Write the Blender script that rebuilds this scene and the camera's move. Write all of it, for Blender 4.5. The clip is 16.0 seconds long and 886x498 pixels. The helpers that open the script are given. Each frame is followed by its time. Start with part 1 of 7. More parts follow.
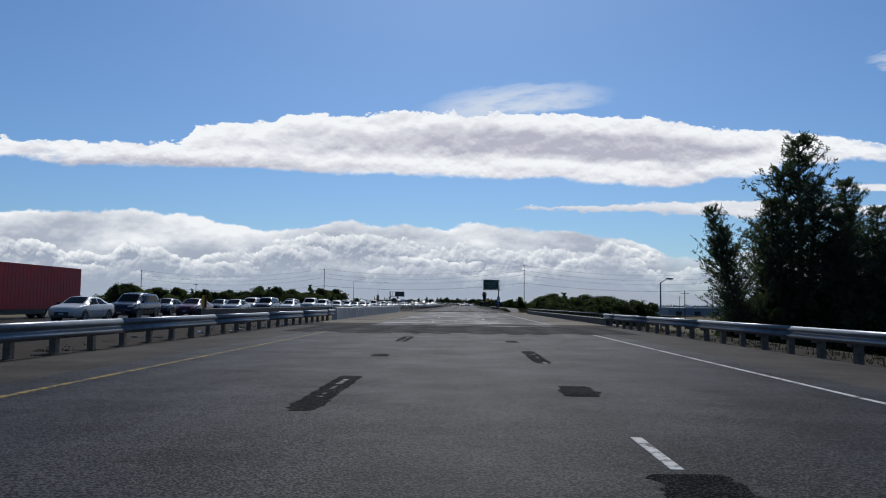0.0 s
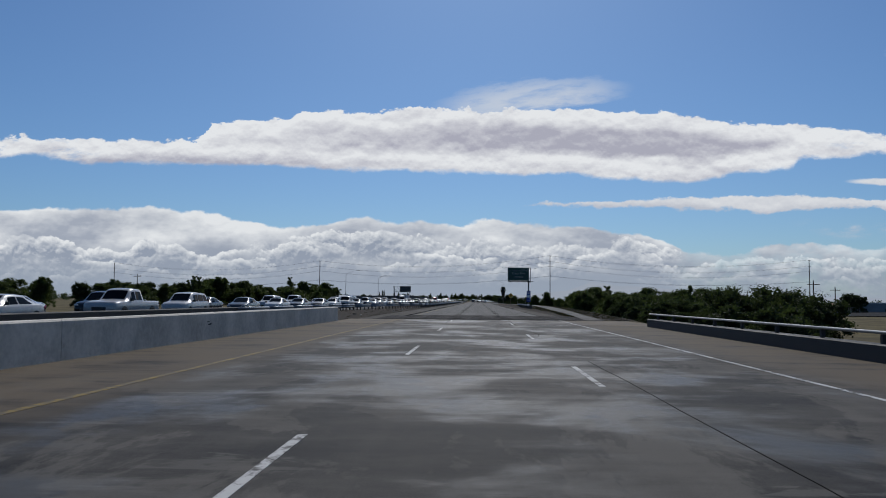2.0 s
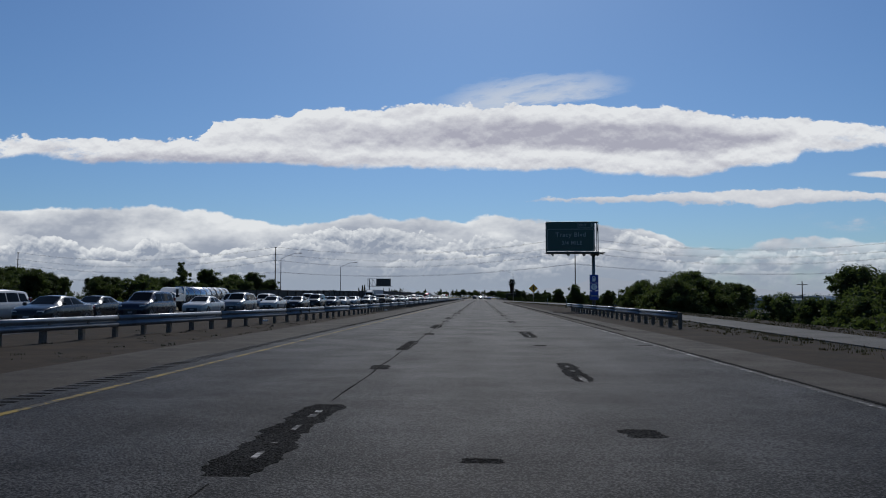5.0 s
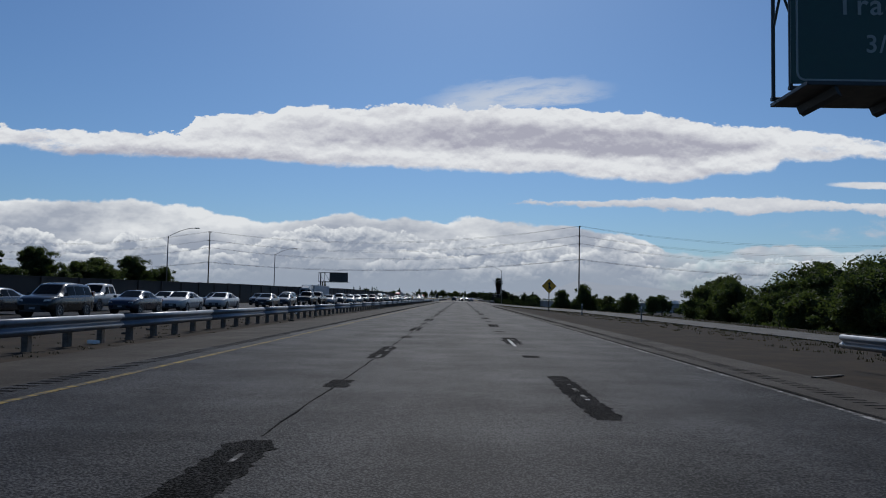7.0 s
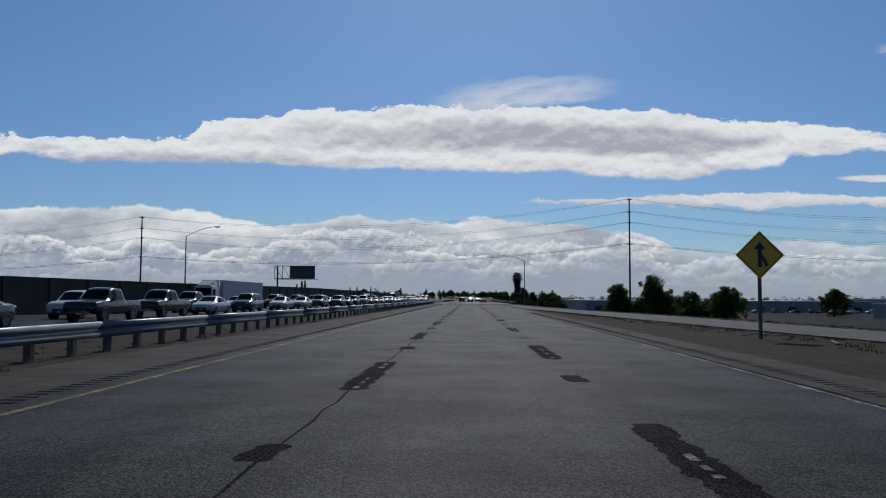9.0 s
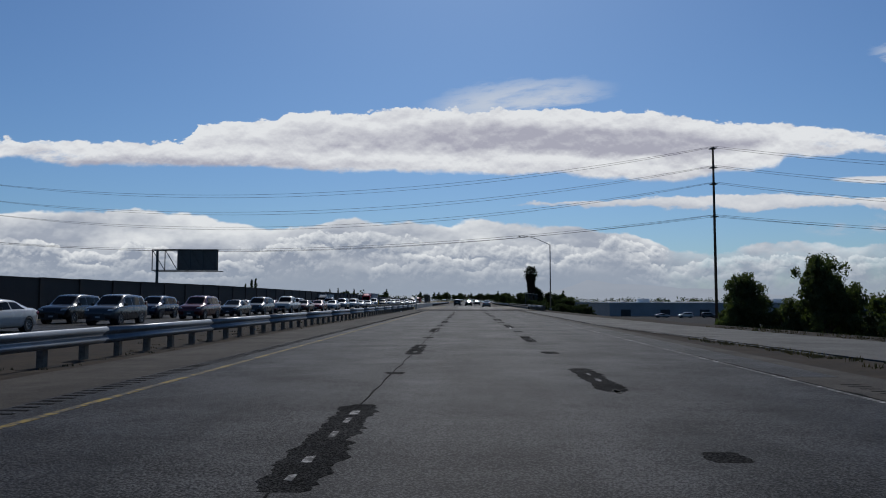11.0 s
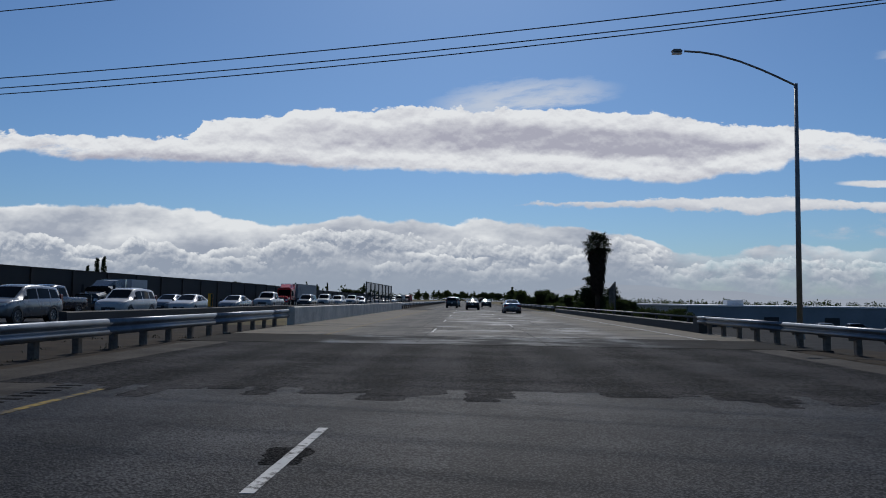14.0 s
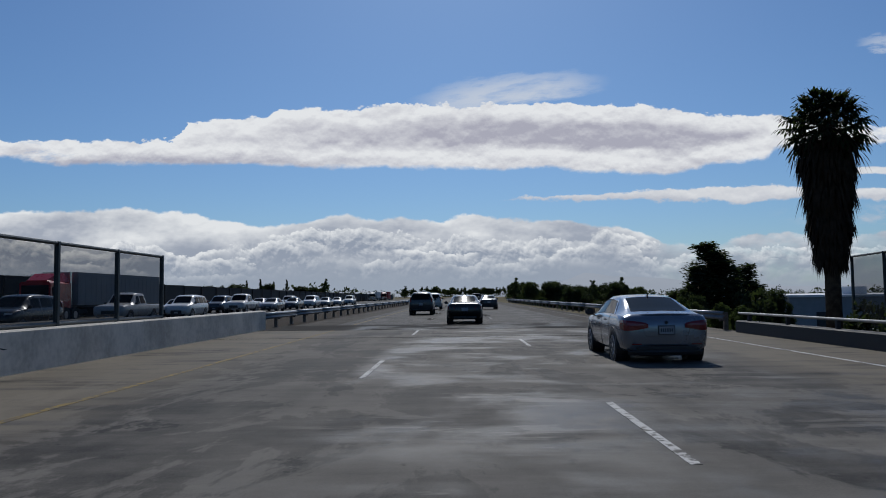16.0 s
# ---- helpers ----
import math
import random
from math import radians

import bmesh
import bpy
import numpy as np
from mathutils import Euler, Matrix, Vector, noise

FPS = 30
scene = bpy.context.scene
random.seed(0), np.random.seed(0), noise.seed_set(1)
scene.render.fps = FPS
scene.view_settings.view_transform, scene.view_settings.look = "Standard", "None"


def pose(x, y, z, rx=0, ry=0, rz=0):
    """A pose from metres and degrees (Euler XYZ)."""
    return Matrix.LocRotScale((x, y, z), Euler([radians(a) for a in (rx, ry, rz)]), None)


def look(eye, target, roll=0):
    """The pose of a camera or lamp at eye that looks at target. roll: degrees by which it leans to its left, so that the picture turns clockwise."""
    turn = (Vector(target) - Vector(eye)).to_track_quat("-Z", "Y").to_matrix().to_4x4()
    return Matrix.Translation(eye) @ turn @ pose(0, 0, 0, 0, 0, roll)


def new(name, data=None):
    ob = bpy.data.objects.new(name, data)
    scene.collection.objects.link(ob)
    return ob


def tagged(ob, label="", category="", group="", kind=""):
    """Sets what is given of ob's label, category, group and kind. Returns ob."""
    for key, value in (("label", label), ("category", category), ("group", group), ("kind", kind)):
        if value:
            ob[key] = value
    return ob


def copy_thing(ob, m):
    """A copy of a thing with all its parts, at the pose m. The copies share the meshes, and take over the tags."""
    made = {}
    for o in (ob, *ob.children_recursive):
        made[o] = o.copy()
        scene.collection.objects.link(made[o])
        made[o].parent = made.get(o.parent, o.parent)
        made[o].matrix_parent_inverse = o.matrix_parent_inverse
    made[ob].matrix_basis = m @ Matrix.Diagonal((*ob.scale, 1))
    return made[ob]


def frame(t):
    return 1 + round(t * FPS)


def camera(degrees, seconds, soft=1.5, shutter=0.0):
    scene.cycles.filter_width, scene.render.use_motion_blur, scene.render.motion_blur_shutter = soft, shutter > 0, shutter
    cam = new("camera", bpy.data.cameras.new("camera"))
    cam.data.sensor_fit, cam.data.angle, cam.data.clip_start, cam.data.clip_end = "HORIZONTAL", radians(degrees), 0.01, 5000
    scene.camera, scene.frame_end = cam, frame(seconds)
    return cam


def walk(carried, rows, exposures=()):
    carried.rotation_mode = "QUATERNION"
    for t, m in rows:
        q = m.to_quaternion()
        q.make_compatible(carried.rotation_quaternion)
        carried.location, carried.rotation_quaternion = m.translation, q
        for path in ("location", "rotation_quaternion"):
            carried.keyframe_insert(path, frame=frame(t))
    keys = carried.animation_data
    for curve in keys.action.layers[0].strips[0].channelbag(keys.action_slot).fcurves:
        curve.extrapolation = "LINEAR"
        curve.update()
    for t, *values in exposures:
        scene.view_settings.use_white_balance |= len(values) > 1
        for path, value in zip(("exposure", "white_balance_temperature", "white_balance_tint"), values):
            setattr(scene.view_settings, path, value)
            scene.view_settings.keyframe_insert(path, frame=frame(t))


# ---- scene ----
cam = camera(60.7, 16.0, soft=1.0)
PATH = [
    (0, (0.157, -3.349, 1.197), (0.105, -1.355, 1.342), 0.6),
    (0.5, (0.078, 11.897, 1.277), (0.017, 13.891, 1.419), 0.8),
    (1, (-0.057, 26.612, 1.293), (-0.126, 28.606, 1.435), 0.8),
    (1.5, (-0.1, 42.142, 1.375), (-0.17, 44.137, 1.508), 0.8),
    (2, (-0.128, 57.884, 1.326), (-0.22, 59.877, 1.461), 0.5),
    (2.5, (-0.123, 73.489, 1.364), (-0.215, 75.482, 1.498), 0.0),
    (3, (0.046, 89.2, 1.44), (-0.051, 91.193, 1.571), -0.0),
    (3.5, (0.121, 106.4, 1.415), (0.011, 108.393, 1.538), 0.0),
    (6, (0.112, 179.008, 1.38), (0.04, 181.003, 1.509), 0.6),
    (6.5, (0.1, 194.133, 1.38), (0.053, 196.128, 1.51), 1.3),
    (7, (0.03, 208.981, 1.382), (-0.019, 210.976, 1.51), 1.2),
    (7.5, (-0.04, 223.839, 1.378), (-0.098, 225.834, 1.505), 0.9),
    (8, (-0.195, 238.903, 1.33), (-0.268, 240.898, 1.459), 0.5),
    (8.5, (-0.25, 254.328, 1.326), (-0.326, 256.322, 1.458), 0.2),
    (9, (-0.103, 269.55, 1.376), (-0.174, 271.544, 1.505), 0.3),
    (11.5, (-0.506, 346.761, 1.377), (-0.565, 348.756, 1.514), 0.0),
    (12, (-0.391, 362.638, 1.406), (-0.449, 364.633, 1.541), -0.0),
    (12.5, (-0.408, 377.796, 1.379), (-0.488, 379.79, 1.512), -0.1),
    (13, (-0.398, 392.672, 1.469), (-0.479, 394.666, 1.6), -0.0),
    (13.5, (-0.432, 407.436, 1.361), (-0.518, 409.43, 1.494), 0.1),
    (14, (-0.389, 422.487, 1.315), (-0.458, 424.481, 1.448), 0.8),
    (14.5, (-0.259, 437.401, 1.325), (-0.33, 439.396, 1.455), 0.9),
    (15, (-0.204, 452.045, 1.364), (-0.28, 454.039, 1.494), -0.0),
    (15.5, (-0.164, 467.727, 1.378), (-0.214, 469.722, 1.507), -0.3),
    (16, (-0.111, 483.716, 1.416), (-0.152, 485.712, 1.54), -0.7),
]
walk(cam, [(t, look(eye, target, roll)) for t, eye, target, roll in PATH], [(0.0, 0.20), (1.0, 0.18), (1.6, 0.0), (3.0, -0.04), (11.5, -0.07), (16.0, -0.04)])

# ---- node helpers ----


class Nodes:
    """Short calls for building node trees."""

    def __init__(self, tree):
        self.tree = tree

    def add(self, kind, **values):
        node = self.tree.nodes.new(kind)
        for key, value in values.items():
            node.inputs[key.replace("_", " ")].default_value = value
        return node

    def put(self, socket, value):
        if isinstance(value, bpy.types.NodeSocket):
            self.tree.links.new(value, socket)
        else:
            socket.default_value = value

    def math(self, op, a, b=0.0, c=0.0, clamp=False):
        node = self.tree.nodes.new("ShaderNodeMath")
        node.operation, node.use_clamp = op, clamp
        for socket, value in zip(node.inputs, (a, b, c)):
            self.put(socket, value)
        return node.outputs[0]

    def step(self, a, lo, hi):
        node = self.tree.nodes.new("ShaderNodeMapRange")
        node.interpolation_type = "SMOOTHSTEP"
        self.put(node.inputs[0], a)
        self.put(node.inputs[1], lo)
        self.put(node.inputs[2], hi)
        return node.outputs[0]

    def mix(self, factor, a, b):
        node = self.tree.nodes.new("ShaderNodeMix")
        node.data_type = "RGBA"
        self.put(node.inputs[0], factor)
        self.put(node.inputs[6], a if isinstance(a, bpy.types.NodeSocket) else (*a, 1.0))
        self.put(node.inputs[7], b if isinstance(b, bpy.types.NodeSocket) else (*b, 1.0))
        return node.outputs[2]

    def vector(self, x, y, z=0.0):
        node = self.tree.nodes.new("ShaderNodeCombineXYZ")
        for socket, value in zip(node.inputs, (x, y, z)):
            self.put(socket, value)
        return node.outputs[0]

    def split(self, v):
        node = self.tree.nodes.new("ShaderNodeSeparateXYZ")
        self.put(node.inputs[0], v)
        return node.outputs

    def scaled(self, v, sx, sy, sz):
        node = self.tree.nodes.new("ShaderNodeVectorMath")
        node.operation = "MULTIPLY"
        self.put(node.inputs[0], v)
        node.inputs[1].default_value = (sx, sy, sz)
        return node.outputs[0]

    def noise(self, v, scale, detail=4.0, rough=0.55, distort=0.0):
        node = self.tree.nodes.new("ShaderNodeTexNoise")
        self.put(node.inputs["Vector"], v)
        for key, value in (("Scale", scale), ("Detail", detail), ("Roughness", rough), ("Distortion", distort)):
            node.inputs[key].default_value = value
        return node.outputs["Fac"]

    def cells(self, v, scale, feature="SMOOTH_F1", smooth=0.6):
        node = self.tree.nodes.new("ShaderNodeTexVoronoi")
        node.feature = feature
        self.put(node.inputs["Vector"], v)
        node.inputs["Scale"].default_value = scale
        if feature == "SMOOTH_F1":
            node.inputs["Smoothness"].default_value = smooth
        return node.outputs["Distance"]

    def ramp(self, a, lo, hi, stops, low=0.0, high=0.4):
        """A height over a line: stops of (place, height), between low and high."""
        place = self.math("DIVIDE", self.math("SUBTRACT", a, lo), hi - lo, clamp=True)
        node = self.tree.nodes.new("ShaderNodeValToRGB")
        self.put(node.inputs[0], place)
        elements = node.color_ramp.elements
        for n, (x, h) in enumerate(stops):
            at = (x - lo) / (hi - lo)
            e = elements[n] if n < 2 else elements.new(at)
            e.position = at
            g = (h - low) / (high - low)
            e.color = (g, g, g, 1)
        return self.math("ADD", self.math("MULTIPLY", self.split(node.outputs[0])[0], high - low), low)


# ---- sky and sun ----
SUN_HEIGHT, SUN_TURN = radians(43.5), radians(0.5)

world = bpy.data.worlds.new("sky")
scene.world = world
world.use_nodes = True
world.node_tree.nodes.clear()
n = Nodes(world.node_tree)
sky = n.add("ShaderNodeTexSky")
sky.sky_type, sky.sun_disc = "NISHITA", False
sky.sun_elevation, sky.sun_rotation = SUN_HEIGHT, SUN_TURN
sky.altitude, sky.air_density, sky.dust_density, sky.ozone_density = 20, 1.0, 0.6, 4.0
way = n.split(n.add("ShaderNodeTexCoord").outputs["Generated"])
depth = n.math("MAXIMUM", n.math("ABSOLUTE", way[1]), 0.02)
u, v = n.math("DIVIDE", way[0], depth), n.math("SUBTRACT", n.math("DIVIDE", way[2], depth), 0.003)
flat = n.vector(u, n.math("MULTIPLY", v, 1.6))

curls = n.noise(flat, 14, 8, 0.62)
curls_fine = n.noise(flat, 44, 5, 0.62)


def shifted(at, du, dv):
    node = n.tree.nodes.new("ShaderNodeVectorMath")
    node.operation = "ADD"
    n.put(node.inputs[0], at)
    node.inputs[1].default_value = (du, dv, 0)
    return node.outputs[0]


def lobes(at, scale, detail=3.0, rough=0.5):
    """Rounded heaps upon heaps: high in the middle of each."""
    node = n.tree.nodes.new("ShaderNodeTexVoronoi")
    node.feature, node.normalize = "F1", True
    n.put(node.inputs["Vector"], at)
    for key, value in (("Scale", scale), ("Detail", detail), ("Roughness", rough), ("Lacunarity", 2.3)):
        node.inputs[key].default_value = value
    return n.math("SUBTRACT", 0.35, node.outputs["Distance"])


puffed = lobes(flat, 30, 3.0, 0.6)
billow = n.math("ADD", n.math("MULTIPLY", puffed, 0.030), n.math("MULTIPLY", n.math("SUBTRACT", curls, 0.5), 0.026))
ragged = n.math("ADD", n.math("MULTIPLY", n.math("SUBTRACT", curls, 0.5), 0.022), n.math("MULTIPLY", n.math("SUBTRACT", curls_fine, 0.5), 0.010))

# the long high cloud
torn_u = n.math("ADD", u, n.math("MULTIPLY", n.math("SUBTRACT", curls, 0.5), 0.16))
band_top = n.ramp(torn_u, -0.8, 0.8, [(-0.69, 0.215), (-0.62, 0.216), (-0.588, 0.208), (-0.565, 0.216), (-0.502, 0.211), (-0.41, 0.212), (-0.395, 0.214), (-0.365, 0.232), (-0.30, 0.240), (-0.221, 0.250), (-0.117, 0.250), (-0.034, 0.255), (0.087, 0.251), (0.17, 0.249), (0.215, 0.250), (0.237, 0.252), (0.274, 0.243), (0.326, 0.234), (0.458, 0.226), (0.509, 0.221), (0.543, 0.214), (0.638, 0.200)])
band_low = n.ramp(u, -0.8, 0.8, [(-0.69, 0.186), (-0.60, 0.185), (-0.548, 0.179), (-0.446, 0.176), (-0.261, 0.174), (-0.192, 0.168), (0.012, 0.163), (0.125, 0.163), (0.199, 0.157), (0.273, 0.149), (0.302, 0.157), (0.354, 0.166), (0.409, 0.172), (0.42, 0.183), (0.478, 0.186), (0.542, 0.190), (0.638, 0.192)])
under_top = n.math("SUBTRACT", n.math("ADD", band_top, billow), v)
over_low = n.math("SUBTRACT", v, n.math("ADD", band_low, ragged))
band = n.math("MULTIPLY", n.step(under_top, 0.0, 0.0032), n.step(over_low, 0.0, 0.007))
# torn through where it is thin
band = n.math("MULTIPLY", band, n.math("SUBTRACT", 1.0, n.math("MULTIPLY", n.math("MULTIPLY", n.step(n.noise(n.vector(u, n.math("MULTIPLY", v, 2.4)), 17, 7, 0.65), 0.50, 0.66), n.ramp(u, -0.8, 0.8, [(-0.70, 0.28), (-0.56, 0.26), (-0.48, 0.0), (0.42, 0.0), (0.54, 0.26), (0.64, 0.34)])), 2.2)))
heights = n.vector(u, n.math("MULTIPLY", v, 2.0))
folds = n.math("SUBTRACT", n.noise(heights, 15, 7, 0.58), n.noise(shifted(heights, -0.002, 0.016), 15, 7, 0.58))
folds = n.math("ADD", n.math("MULTIPLY", folds, 1.7), n.math("MULTIPLY", n.math("SUBTRACT", puffed, lobes(shifted(flat, 0, 0.006), 30, 3.0, 0.6)), 1.1))
layers = n.noise(n.vector(u, n.math("MULTIPLY", v, 3.8)), 7, 4, 0.5)
wavy = n.math("MULTIPLY", n.math("SUBTRACT", layers, 0.5), 0.036)
core = n.math("MULTIPLY", n.step(n.math("ADD", under_top, wavy), 0.010, 0.034), n.step(n.math("ADD", over_low, wavy), 0.020, 0.040))
core = n.math("MULTIPLY", core, n.ramp(u, -0.8, 0.8, [(-0.60, 0.10), (-0.34, 0.12), (-0.20, 0.22), (-0.06, 0.30), (0.02, 0.38), (0.38, 0.40), (0.48, 0.25), (0.60, 0.10)]))
base = n.math("MULTIPLY", n.math("SUBTRACT", 1.0, n.step(n.math("ADD", over_low, wavy), 0.004, 0.024)), n.ramp(u, -0.8, 0.8, [(-0.62, 0.05), (-0.52, 0.34), (-0.25, 0.34), (-0.12, 0.14), (0.15, 0.14), (0.24, 0.26), (0.32, 0.20), (0.42, 0.06), (0.60, 0.04)]))
band_tone = n.math("SUBTRACT", n.math("ADD", 0.97, n.math("MULTIPLY", folds, 1.0)), n.math("MULTIPLY", n.math("ADD", core, base), 2.4), clamp=True)
band_colour = n.mix(band_tone, (0.40, 0.405, 0.485), (0.78, 0.80, 0.825))

# the thin cloud below it, and a scrap of the same
thin_top = n.ramp(u, -0.8, 0.8, [(0.045, 0.1225), (0.061, 0.124), (0.095, 0.127), (0.199, 0.131), (0.273, 0.135), (0.412, 0.139), (0.47, 0.134), (0.541, 0.133), (0.636, 0.132)])
thin_low = n.ramp(u, -0.8, 0.8, [(0.045, 0.1235), (0.061, 0.1225), (0.124, 0.120), (0.294, 0.119), (0.338, 0.114), (0.367, 0.110), (0.411, 0.116), (0.477, 0.119), (0.54, 0.117), (0.635, 0.117)])
thin = n.math("MULTIPLY", n.step(n.math("SUBTRACT", n.math("ADD", thin_top, n.math("MULTIPLY", billow, 0.55)), v), 0.0, 0.003), n.step(n.math("SUBTRACT", v, n.math("ADD", thin_low, n.math("MULTIPLY", ragged, 1.3))), 0.0, 0.005))
thin = n.math("MULTIPLY", thin, n.step(u, 0.045, 0.09))
scrap_dist = n.math("ADD", n.math("POWER", n.math("DIVIDE", n.math("SUBTRACT", u, 0.545), 0.065), 2.0), n.math("POWER", n.math("DIVIDE", n.math("ADD", n.math("SUBTRACT", v, 0.155), n.math("MULTIPLY", ragged, 0.4)), 0.0055), 2.0))
thin = n.math("MAXIMUM", thin, n.math("SUBTRACT", 1.0, n.step(scrap_dist, 0.4, 1.2)))
# shreds in the blue at the end of the bank
shred = n.math("MULTIPLY", n.step(n.noise(n.vector(u, n.math("MULTIPLY", v, 2.2)), 12, 7, 0.66), 0.50, 0.68), n.math("MULTIPLY", n.step(u, 0.40, 0.50), n.math("MULTIPLY", n.step(v, 0.078, 0.09), n.math("SUBTRACT", 1.0, n.step(v, 0.10, 0.115)))))
thin = n.math("MAXIMUM", thin, n.math("MULTIPLY", shred, 0.6))
thin_tone = n.math("ADD", n.math("MULTIPLY", n.step(n.math("SUBTRACT", v, thin_low), 0.0, 0.012), 0.75), n.math("MULTIPLY", folds, 1.0), clamp=True)
thin_colour = n.mix(thin_tone, (0.50, 0.53, 0.60), (0.72, 0.74, 0.77))

# the veil above
veil_line = n.math("ADD", 0.262, n.math("MULTIPLY", u, 0.10))
wisps = n.noise(n.vector(n.math("ADD", u, n.math("MULTIPLY", v, -1.5)), n.math("MULTIPLY", v, 3.0)), 11, 7, 0.66)
veil_dist = n.math("ADD", n.math("POWER", n.math("DIVIDE", n.math("SUBTRACT", u, 0.07), 0.12), 2.0), n.math("POWER", n.math("DIVIDE", n.math("ADD", n.math("SUBTRACT", v, veil_line), n.math("MULTIPLY", n.math("SUBTRACT", wisps, 0.5), 0.06)), 0.021), 2.0))
wisp_dist = n.math("ADD", n.math("POWER", n.math("DIVIDE", n.math("SUBTRACT", u, 0.575), 0.045), 2.0), n.math("POWER", n.math("DIVIDE", n.math("ADD", n.math("SUBTRACT", v, 0.325), n.math("MULTIPLY", n.math("SUBTRACT", wisps, 0.5), 0.06)), 0.012), 2.0))
veil = n.math("MULTIPLY", n.math("MULTIPLY", n.math("SUBTRACT", 1.0, n.step(n.math("MINIMUM", veil_dist, n.math("ADD", wisp_dist, 0.35)), 0.0, 1.4)), n.step(wisps, 0.15, 0.60)), 0.85)

# the bank along the horizon: a smooth layer behind, heaps in front of it
AHEAD = n.step(way[1], 0.0, 0.25)
bank_top = n.ramp(u, -0.8, 0.8, [(-0.687, 0.115), (-0.585, 0.118), (-0.53, 0.114), (-0.484, 0.119), (-0.437, 0.116), (-0.375, 0.113), (-0.329, 0.104), (-0.275, 0.094), (-0.221, 0.092), (-0.176, 0.102), (-0.153, 0.108), (-0.108, 0.100), (-0.055, 0.103), (-0.025, 0.098), (0.02, 0.105), (0.095, 0.096), (0.132, 0.098), (0.169, 0.089), (0.213, 0.091), (0.235, 0.082), (0.272, 0.063), (0.301, 0.062), (0.345, 0.065), (0.381, 0.073), (0.44, 0.075), (0.49, 0.068), (0.539, 0.072), (0.634, 0.072)])
heap_top = n.ramp(u, -0.8, 0.8, [(-0.687, 0.066), (-0.63, 0.080), (-0.57, 0.074), (-0.53, 0.058), (-0.485, 0.054), (-0.45, 0.066), (-0.39, 0.062), (-0.34, 0.052), (-0.30, 0.068), (-0.25, 0.082), (-0.20, 0.080), (-0.15, 0.088), (-0.10, 0.080), (-0.04, 0.074), (0.02, 0.070), (0.07, 0.072), (0.12, 0.068), (0.17, 0.076), (0.205, 0.084), (0.24, 0.064), (0.28, 0.044), (0.36, 0.052), (0.45, 0.048), (0.54, 0.052), (0.634, 0.048)])
knobs = n.vector(u, n.math("MULTIPLY", v, 1.3))
warp = n.tree.nodes.new("ShaderNodeTexNoise")
n.put(warp.inputs["Vector"], knobs)
warp.inputs["Scale"].default_value, warp.inputs["Detail"].default_value = 20, 5
shift = n.tree.nodes.new("ShaderNodeVectorMath")
shift.operation = "MULTIPLY_ADD"
n.put(shift.inputs[0], warp.outputs["Color"])
shift.inputs[1].default_value = (0.022, 0.022, 0.0)
n.put(shift.inputs[2], knobs)
knobs = shift.outputs[0]
broad = n.noise(n.vector(u, n.math("MULTIPLY", v, 2.6)), 7, 5, 0.55)
WHITE, SHADE, BLUE_SHADE = (0.76, 0.785, 0.81), (0.36, 0.40, 0.48), (0.27, 0.315, 0.40)
soft = lobes(knobs, 13, 3.0, 0.5)
soft_relief = n.math("SUBTRACT", soft, lobes(shifted(knobs, -0.002, 0.007), 13, 3.0, 0.5))
under_bank = n.math("SUBTRACT", n.math("ADD", bank_top, n.math("ADD", n.math("MULTIPLY", soft, 0.030), n.math("MULTIPLY", n.math("SUBTRACT", curls, 0.5), 0.020))), v)
bank = n.step(under_bank, 0.0, 0.004)
bank = n.math("MULTIPLY", bank, n.math("SUBTRACT", 1.0, n.math("MULTIPLY", n.step(u, 0.23, 0.32), n.math("SUBTRACT", 0.50, n.math("MULTIPLY", n.step(curls, 0.35, 0.6), 0.45)))))
smooth_tone = n.math("ADD", n.math("MULTIPLY", n.math("SUBTRACT", broad, 0.48), 3.6), n.math("MULTIPLY", soft_relief, 1.8))
smooth_tone = n.math("ADD", n.math("ADD", smooth_tone, 0.34), n.math("MULTIPLY", n.math("SUBTRACT", 1.0, n.step(under_bank, 0.0, 0.016)), 0.36), clamp=True)
bank_colour = n.mix(smooth_tone, SHADE, WHITE)
bank_colour = n.mix(n.math("MULTIPLY", n.math("SUBTRACT", 1.0, n.step(n.math("ADD", v, n.math("MULTIPLY", n.math("SUBTRACT", broad, 0.5), 0.06)), 0.02, 0.085)), 0.9), bank_colour, BLUE_SHADE)


def heap_row(under_colour, line, seed, swell, depth, bright, cover):
    """Lit heads of cloud that melt downwards into the shade behind them."""
    at = shifted(knobs, seed, seed * 0.7)
    head = lobes(at, 17, 4.0, 0.55)
    lit = n.math("SUBTRACT", head, lobes(shifted(at, -0.002, 0.0055), 17, 4.0, 0.55))
    below = n.math("SUBTRACT", n.math("ADD", line, n.math("MULTIPLY", head, swell)), v)
    there = n.step(n.noise(n.vector(n.math("ADD", u, seed), n.math("MULTIPLY", v, 1.5)), 9, 3, 0.5), cover, cover + 0.10)
    alpha = n.math("MULTIPLY", n.math("MULTIPLY", n.step(below, 0.0, 0.0025), there), n.math("SUBTRACT", 1.0, n.math("MULTIPLY", n.step(below, depth, depth * 2.4), 0.92)))
    tone = n.math("ADD", n.math("ADD", 0.10, n.math("MULTIPLY", lit, 6.5)), n.math("MULTIPLY", n.math("SUBTRACT", 1.0, n.step(below, 0.0, depth)), 0.66), clamp=True)
    return n.mix(alpha, under_colour, n.mix(n.math("MULTIPLY", tone, bright), (0.29, 0.335, 0.42), WHITE))


